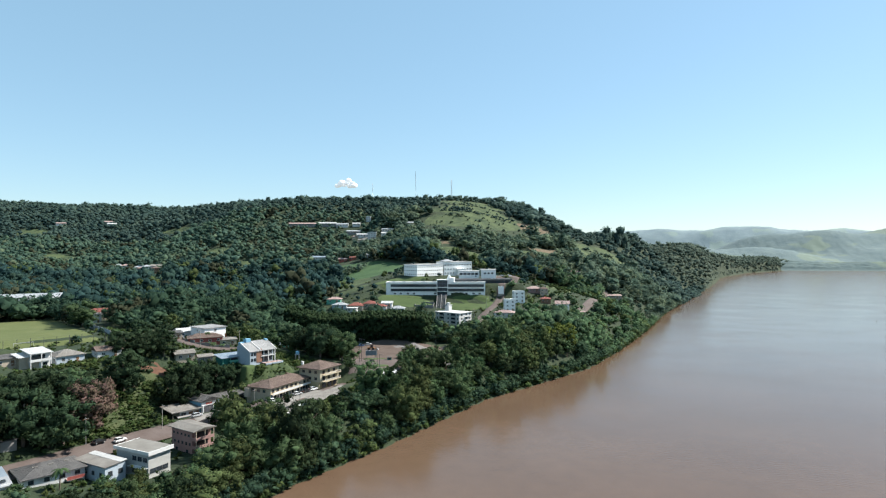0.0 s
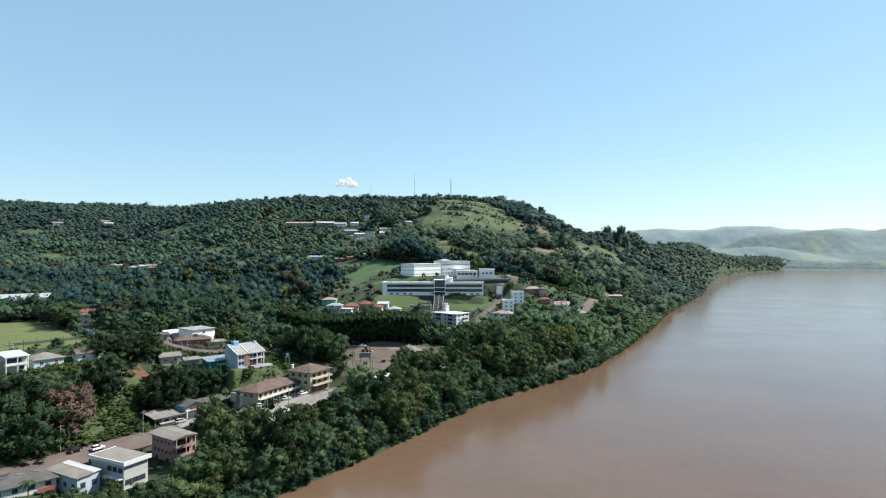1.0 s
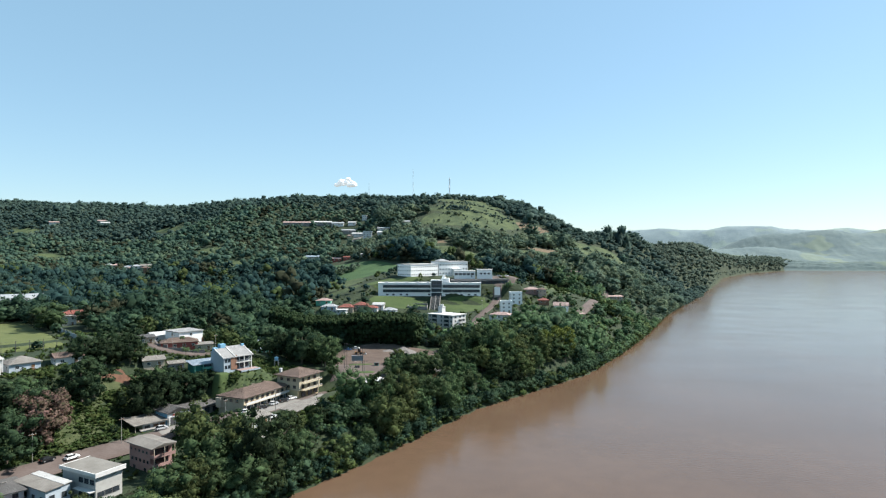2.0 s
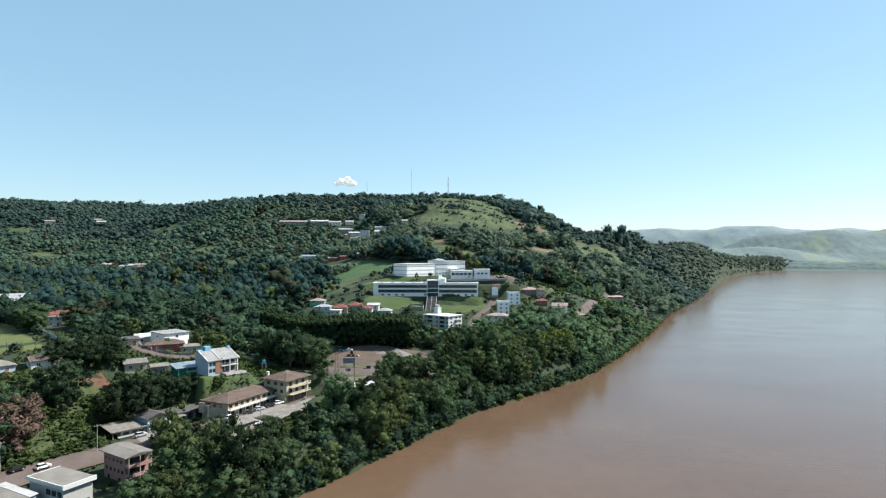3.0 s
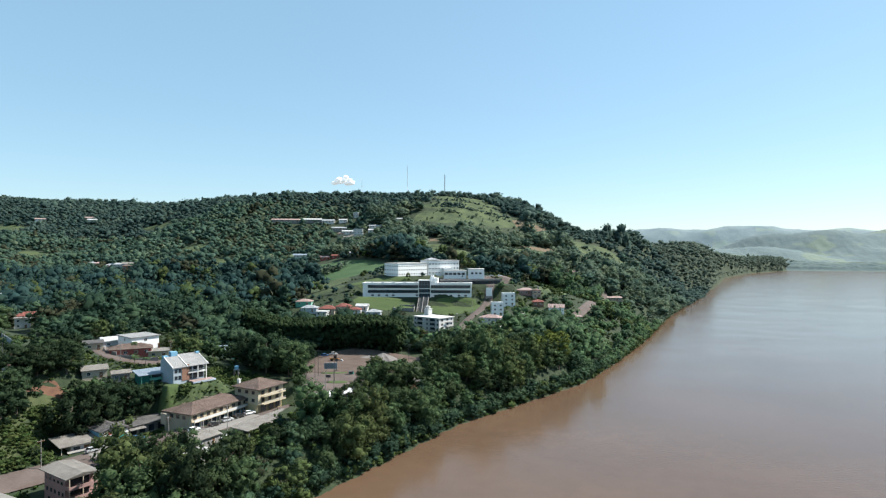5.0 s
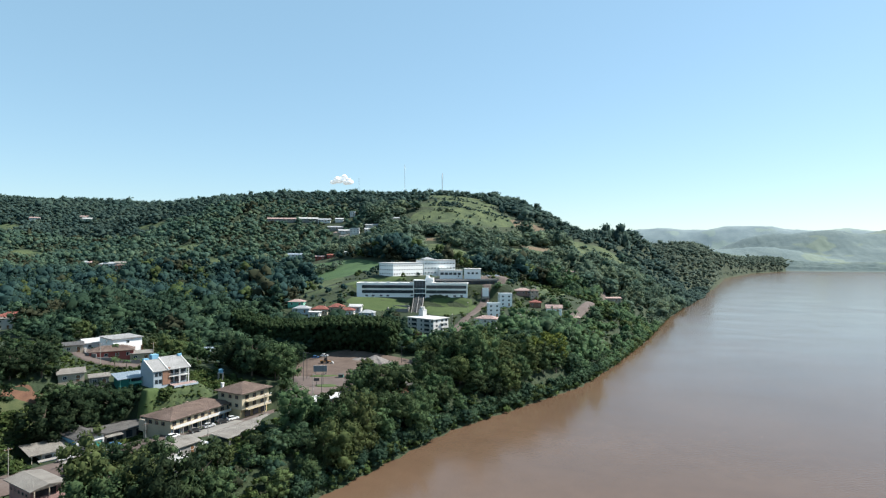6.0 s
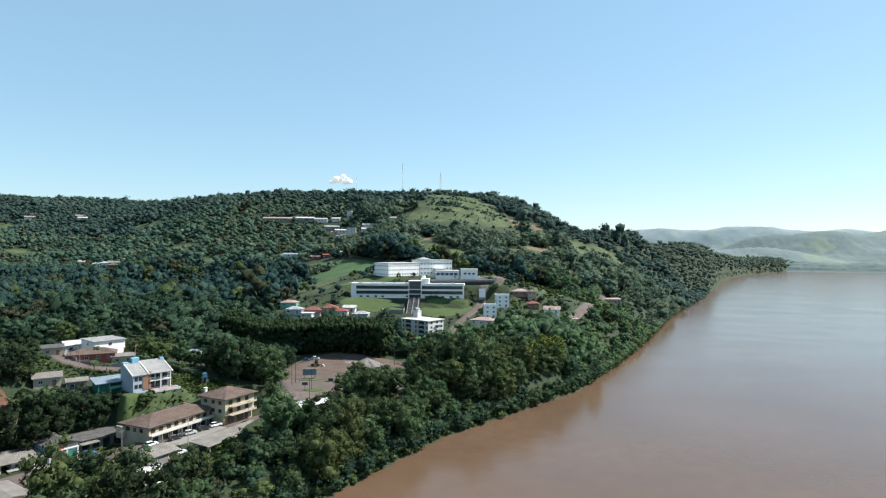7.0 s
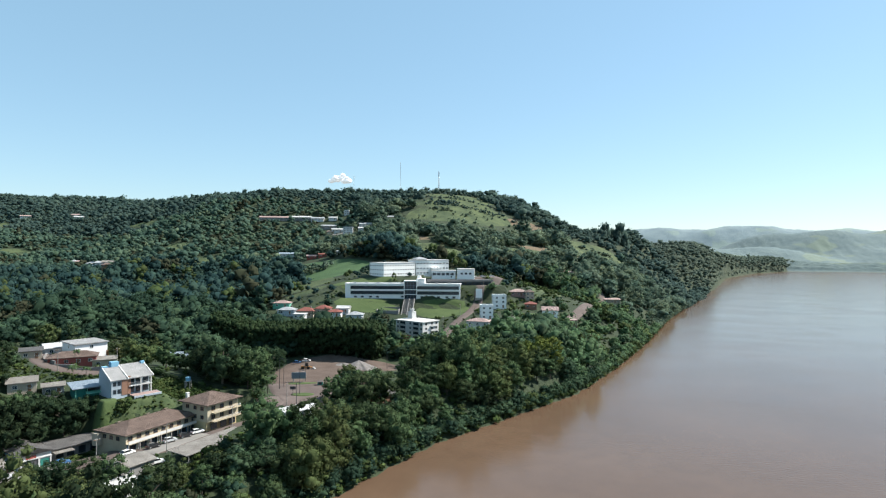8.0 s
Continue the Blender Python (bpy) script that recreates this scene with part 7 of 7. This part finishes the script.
# taller crowns that stand out of the ridge woods
for k in range(230):
    py = rng.uniform(860, 1160)
    px = rng.uniform(-1150, float(shore_x(py)) - 60)
    if is_clear(px, py):
        far_woods.append((px, py, None, rng.uniform(0.7, 1.25), rng.uniform(1.0, 1.35), rng.randrange(6)))
# young trees that lean over the water
low_bank = []
py = 100.0
while py < 2330:
    px = float(shore_x(py)) - rng.uniform(0.2, 3.0)
    spot = (px, py, None, rng.uniform(0.35, 0.68) * (1.0 if py < 900 else 1.5), rng.uniform(0.7, 1.0), rng.randrange(6))
    (low_bank if py < 420 else woods if py < 640 else far_woods if py < 1180 else bend_woods).append(spot)
    py += 1.7 if py < 700 else 5
# the tall crowns that stand up on the skyline
for k in range(18):
    far_woods.append((16 + rng.gauss(0, 9), 936 + rng.gauss(0, 8), None, rng.uniform(1.3, 1.7), rng.uniform(1.7, 2.3), rng.randrange(6)))


def settle(spots, sink=0.0):
    """Seats plants on the ground; sink: the share of their height buried so the canopy looks closed from the camera."""
    h = height(np.array([p[0] for p in spots]), np.array([p[1] for p in spots]))
    return [(p[0], p[1], float(z) - 0.3 - sink * 11 * p[3] * p[4], p[3], p[4], p[5]) for p, z in zip(spots, h)]


single.sort(key=lambda p: math.hypot(p[0] + 30, p[1] - 80))
for k, (px, py, _, s, hz, kind) in enumerate(single[:300]):
    kin = noise.noise(Vector((px / 14, py / 14, 2.0))) + rng.uniform(-0.25, 0.25)
    tree = PROTO_OLIVE[kind % 4] if kin > 0.22 else PROTO_BIG[kind % 4] if kin < -0.3 else PROTO[kind if rng.random() < 0.8 else 6 + kind % 2]
    plant(tree, px, py, s, hz, rng.uniform(0, 6.28))
near_rest = single[300:] + low_bank
scatter("woods", settle(near_rest), NEAR2, [M_WOODS_L, M_WOODS, M_WOODS_Y, M_WOODS], "dense dark green broadleaf trees round the houses", "woods")
BANKSIDE = [p for p in woods if math.hypot(p[0], p[1] - 74) < 640 and float(inland(p[0], p[1])) < 95]
TAKEN = set(BANKSIDE)
VALLEY = [p for p in woods if p not in TAKEN]
# painted-in sunlight: riverside woods get lighter leaf colours than the valley
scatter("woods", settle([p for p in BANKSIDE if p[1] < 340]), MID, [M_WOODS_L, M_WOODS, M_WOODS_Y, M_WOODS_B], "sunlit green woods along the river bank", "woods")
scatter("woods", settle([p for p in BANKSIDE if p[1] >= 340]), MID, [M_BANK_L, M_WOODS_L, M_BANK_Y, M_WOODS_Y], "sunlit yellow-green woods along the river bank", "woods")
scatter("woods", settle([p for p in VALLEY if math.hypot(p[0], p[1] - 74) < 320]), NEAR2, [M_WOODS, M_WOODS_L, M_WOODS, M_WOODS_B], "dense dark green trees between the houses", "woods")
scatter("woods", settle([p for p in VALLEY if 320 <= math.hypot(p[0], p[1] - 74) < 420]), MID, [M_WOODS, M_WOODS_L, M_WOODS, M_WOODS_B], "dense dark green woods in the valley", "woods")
scatter("woods", settle([p for p in VALLEY if math.hypot(p[0], p[1] - 74) >= 420]), VALE, [M_VALE, M_VALE_L, M_WOODS_Y, M_WOODS_B], "dense valley woods with blue haze painted into the leaves", "woods")
scatter("tree_belt", settle(belt), BELT, [M_BELT], "tall flat-topped belt of trees with shade painted dark", "trees")
scatter("woods", settle([p for p in far_woods if p[1] < 860 and p[0] > -320]), MID, [M_SLOPE, M_SLOPE_L, M_WOODS_FAR, M_SLOPE_L], "hillside woods above the river with haze painted in", "woods")
scatter("woods", settle([p for p in far_woods if p[1] < 860 and p[0] <= -320], 0.12), FAR, [M_WOODS_FAR, M_WOODS_FAR_L, M_SLOPE_L, M_WOODS_B], "hillside woods with haze painted into the leaves", "woods")
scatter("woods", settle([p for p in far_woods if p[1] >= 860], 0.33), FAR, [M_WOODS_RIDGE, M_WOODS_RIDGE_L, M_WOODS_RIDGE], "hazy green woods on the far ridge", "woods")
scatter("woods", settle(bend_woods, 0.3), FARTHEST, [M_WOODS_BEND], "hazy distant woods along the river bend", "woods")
# large single trees: by the square, on the bank above the street, among the gardens
for px, py, s, k in [
        (-140, 274, 1.6, 1), (-147, 277, 1.3, 5), (-137, 283, 1.5, 3), (-130, 278, 1.4, 1), (-131.5, 284, 1.2, 0), (-152, 280, 1.1, 0), (-143, 284, 1.2, 2), (-150, 290, 1.1, 3),
        (-172, 322, 0.95, 1), (-165, 300, 0.85, 0), (-158, 310, 0.95, 3), (-150, 330, 0.9, 2), (-148, 300, 1.0, 5),
        (-178, 146, 1.7, 5), (-172, 155, 1.45, 1), (-184, 140, 1.6, 3), (-182, 153, 1.5, 0), (-188, 148, 1.35, 1), (-182.7, 159.3, 1.5, 0), (-181.4, 166, 1.4, 1), (-180.6, 173.5, 1.2, 3), (-190, 165, 1.0, 2), (-189.7, 174, 0.8, 1), (-187.9, 182, 0.68, 0), (-195.6, 154.4, 0.95, 3), (-193.7, 163, 0.8, 0), (-189.5, 170.5, 0.82, 1), (-190.3, 154, 1.2, 2), (-186.3, 163, 1.15, 3),
        (-181, 190, 1.45, 2), (-182, 196, 1.2, 0), (-197, 206, 1.05, 1), (-193, 212.5, 1.1, 3), (-189, 221, 1.0, 0), (-203, 222, 1.0, 2), (-199, 232, 0.95, 1),
        (-124.7, 205.4, 0.85, 0), (-144.9, 199.6, 0.85, 3), (-139.5, 203, 0.8, 1), (-131, 202, 0.9, 2),
        (-97.5, 287.6, 1.1, 3), (-89.6, 291, 1.25, 1), (-83, 299, 1.15, 0), (-78, 312, 0.95, 2), (-92, 361, 1.0, 3),
        (-80, 250, 1.3, 1), (-73.6, 263.6, 1.25, 3), (-68, 282, 1.05, 0), (-87, 241, 1.25, 2),
        (-168, 212, 1.4, 2), (-167, 219, 1.15, 0), (-164, 226, 1.0, 1), (-162, 232, 0.75, 3), (-171, 206, 1.3, 1), (-172, 216, 0.8, 1), (-169, 222, 0.75, 5), (-166, 228, 0.65, 3), (-175, 222, 0.62, 0), (-172, 229, 0.55, 1), (-178, 215, 0.6, 2)]:
    plant((PROTO_SUN if px > -132 else PROTO_BIG)[k % 4], px, py, s, 0.95, px * 3)
for px, py, s in [(-27, 380, 1.35), (-33, 374, 1.1)]:
    plant(PROTO_Y, px, py, s)
for px, py, s in [(-174, 166, 1.5), (-178, 172, 1.3)]:
    plant(PROTO_P, px, py, s)
# shrubs: creepers on the steep bank, garden slope, then thinly everywhere
for n, x0, x1, y0, y1, lo, hi in ((900, -204, -172, 176, 234, 0.5, 1.1), (1000, -130, -50, 100, 345, 0.8, 1.9), (1300, -174, -138, 214, 264, 0.45, 1.05), (500, -215, -180, 176, 232, 0.4, 1.0), (700, -265, -200, 150, 270, 0.4, 1.1), (550, -206, -170, 226, 268, 0.4, 1.0), (900, -110, 20, 425, 620, 0.7, 1.9), (900, -178, -100, 100, 262, 0.6, 1.4), (1500, -235, 30, 100, 520, 0.6, 1.3)):
    for k in range(n):
        px, py = rng.uniform(x0, x1), rng.uniform(y0, y1)
        if x1 == -50 and float(inland(px, py)) > 36:
            continue
        if -186 < px < -156 and 168 < py < 214:
            continue
        if float(inland(px, py)) > 0.5 and is_clear(px, py, n != 1500):
            shrubs.append((px, py, None, rng.uniform(lo, hi), rng.uniform(0.7, 1.1), rng.randrange(4)))
py = 92.0
while py < 720:
    shrubs.append((float(shore_x(py)) - rng.uniform(-0.5, 2.6), py, None, rng.uniform(0.9, 1.7), rng.uniform(0.7, 1.1), rng.randrange(4)))
    py += rng.uniform(0.5, 1.1)
hedge = [(-168 + k * 0.66, 268.5 - k * 0.095, None, 0.17, 1.0, k % 4) for k in range(41)]
scatter("hedge", settle(hedge), BELT, [M_BELT], "long clipped dark green garden hedge", "hedge")
for k in range(340):
    shrubs.append((rng.uniform(-153, -142.5), rng.uniform(228, 262), None, rng.uniform(0.25, 0.6), rng.uniform(0.7, 1.1), rng.randrange(4)))
for k in range(110):
    px, py = rng.uniform(-153, -146), rng.uniform(224, 240)
    if is_clear(px, py, True):
        shrubs.append((px, py, None, rng.uniform(0.3, 0.6), rng.uniform(0.7, 1.1), rng.randrange(4)))
for row in range(3):
    for k in range(13):
        shrubs.append((-155 + k * 0.95 + row * 1.5, 228 + k * 1.5 - row * 1.0, None, 0.7, 1.2, k % 4))
M_SHRUB = leafy("shrub_leaf", (0.0207, 0.0407, 0.0122), (0.0551, 0.0775, 0.0291), 0.35, True, 5)
M_SHRUB_L = leafy("creeper_leaf", (0.034, 0.055, 0.0165), (0.078, 0.1, 0.036), 0.35, True, 4)
scatter("undergrowth", settle(shrubs), SHRUB, [M_SHRUB, M_SHRUB_L], "light green shrubs and creepers on the bank", "shrubs")

creepers = []
for k in range(3600):
    px, py = rng.uniform(-188, -160), rng.uniform(152, 216)
    if is_clear(px, py, True):
        swell = 1.0 + 1.3 * max(-0.4, noise.noise(Vector((px / 6, py / 6, 2.0))))
        creepers.append((px, py, None, rng.uniform(0.4, 1.1) * swell, rng.uniform(0.35, 0.9), rng.randrange(4)))
for k in range(480):
    px, py = (rng.uniform(-160, -138), rng.uniform(252, 267)) if k % 3 else (rng.uniform(-160, -144), rng.uniform(226, 250))
    if is_clear(px, py, True):
        creepers.append((px, py, None, 0.7, 1.0, k % 4))
scatter("creepers", settle(creepers), SHRUB, [M_SHRUB, M_SHRUB_L, M_SHRUB], "yellow-green creepers and weeds on the steep bank", "creepers")

# ---- palms ----


def palm_prototype():
    t = new("palm_tree")
    tagged(t, "slender palm with arching green fronds in a garden", "palm tree", "garden palms")
    trunk = Shape()
    for k in range(6):
        trunk.tube(0.05 * k, 0, k * 0.9 - 0.4, 0.17 - 0.012 * k, 0.92, 8, 0.158 - 0.012 * k)
    part("trunk", trunk, M_BARK, t)
    g = random.Random(4)
    for k in range(11):
        a, lift = k * math.tau / 11 + g.uniform(-0.2, 0.2), g.uniform(0.2, 0.9)
        v, f = [], []
        n = 8
        for i in range(n + 1):
            q = i / n
            r, z = 2.3 * q, 5.0 + lift * 1.8 * q - 2.3 * q * q
            w = 0.42 * math.sin(math.pi * min(1, 0.12 + q * 0.88)) + 0.03
            for side, dz in ((-1, -0.22 * w / 0.42), (0, 0.0), (1, -0.22 * w / 0.42)):
                v.append((0.28 + r * math.cos(a) - side * w * math.sin(a), r * math.sin(a) + side * w * math.cos(a), z + dz))
        for i in range(n):
            for j in (0, 1):
                p = i * 3 + j
                f.append((p, p + 1, p + 4, p + 3))
        part("frond", Shape().poly(v, f), M_LEAF, t)
    return t


PALM = palm_prototype()
for px, py, s in [(-183, 247, 1.0), (-181, 250.5, 0.8), (-131, 277, 1.5), (-126, 283, 1.3), (-149, 133, 1.2), (-197, 262, 1.1), (-199, 276, 1.0)]:
    plant(PALM, px, py, s, 1.0, px)
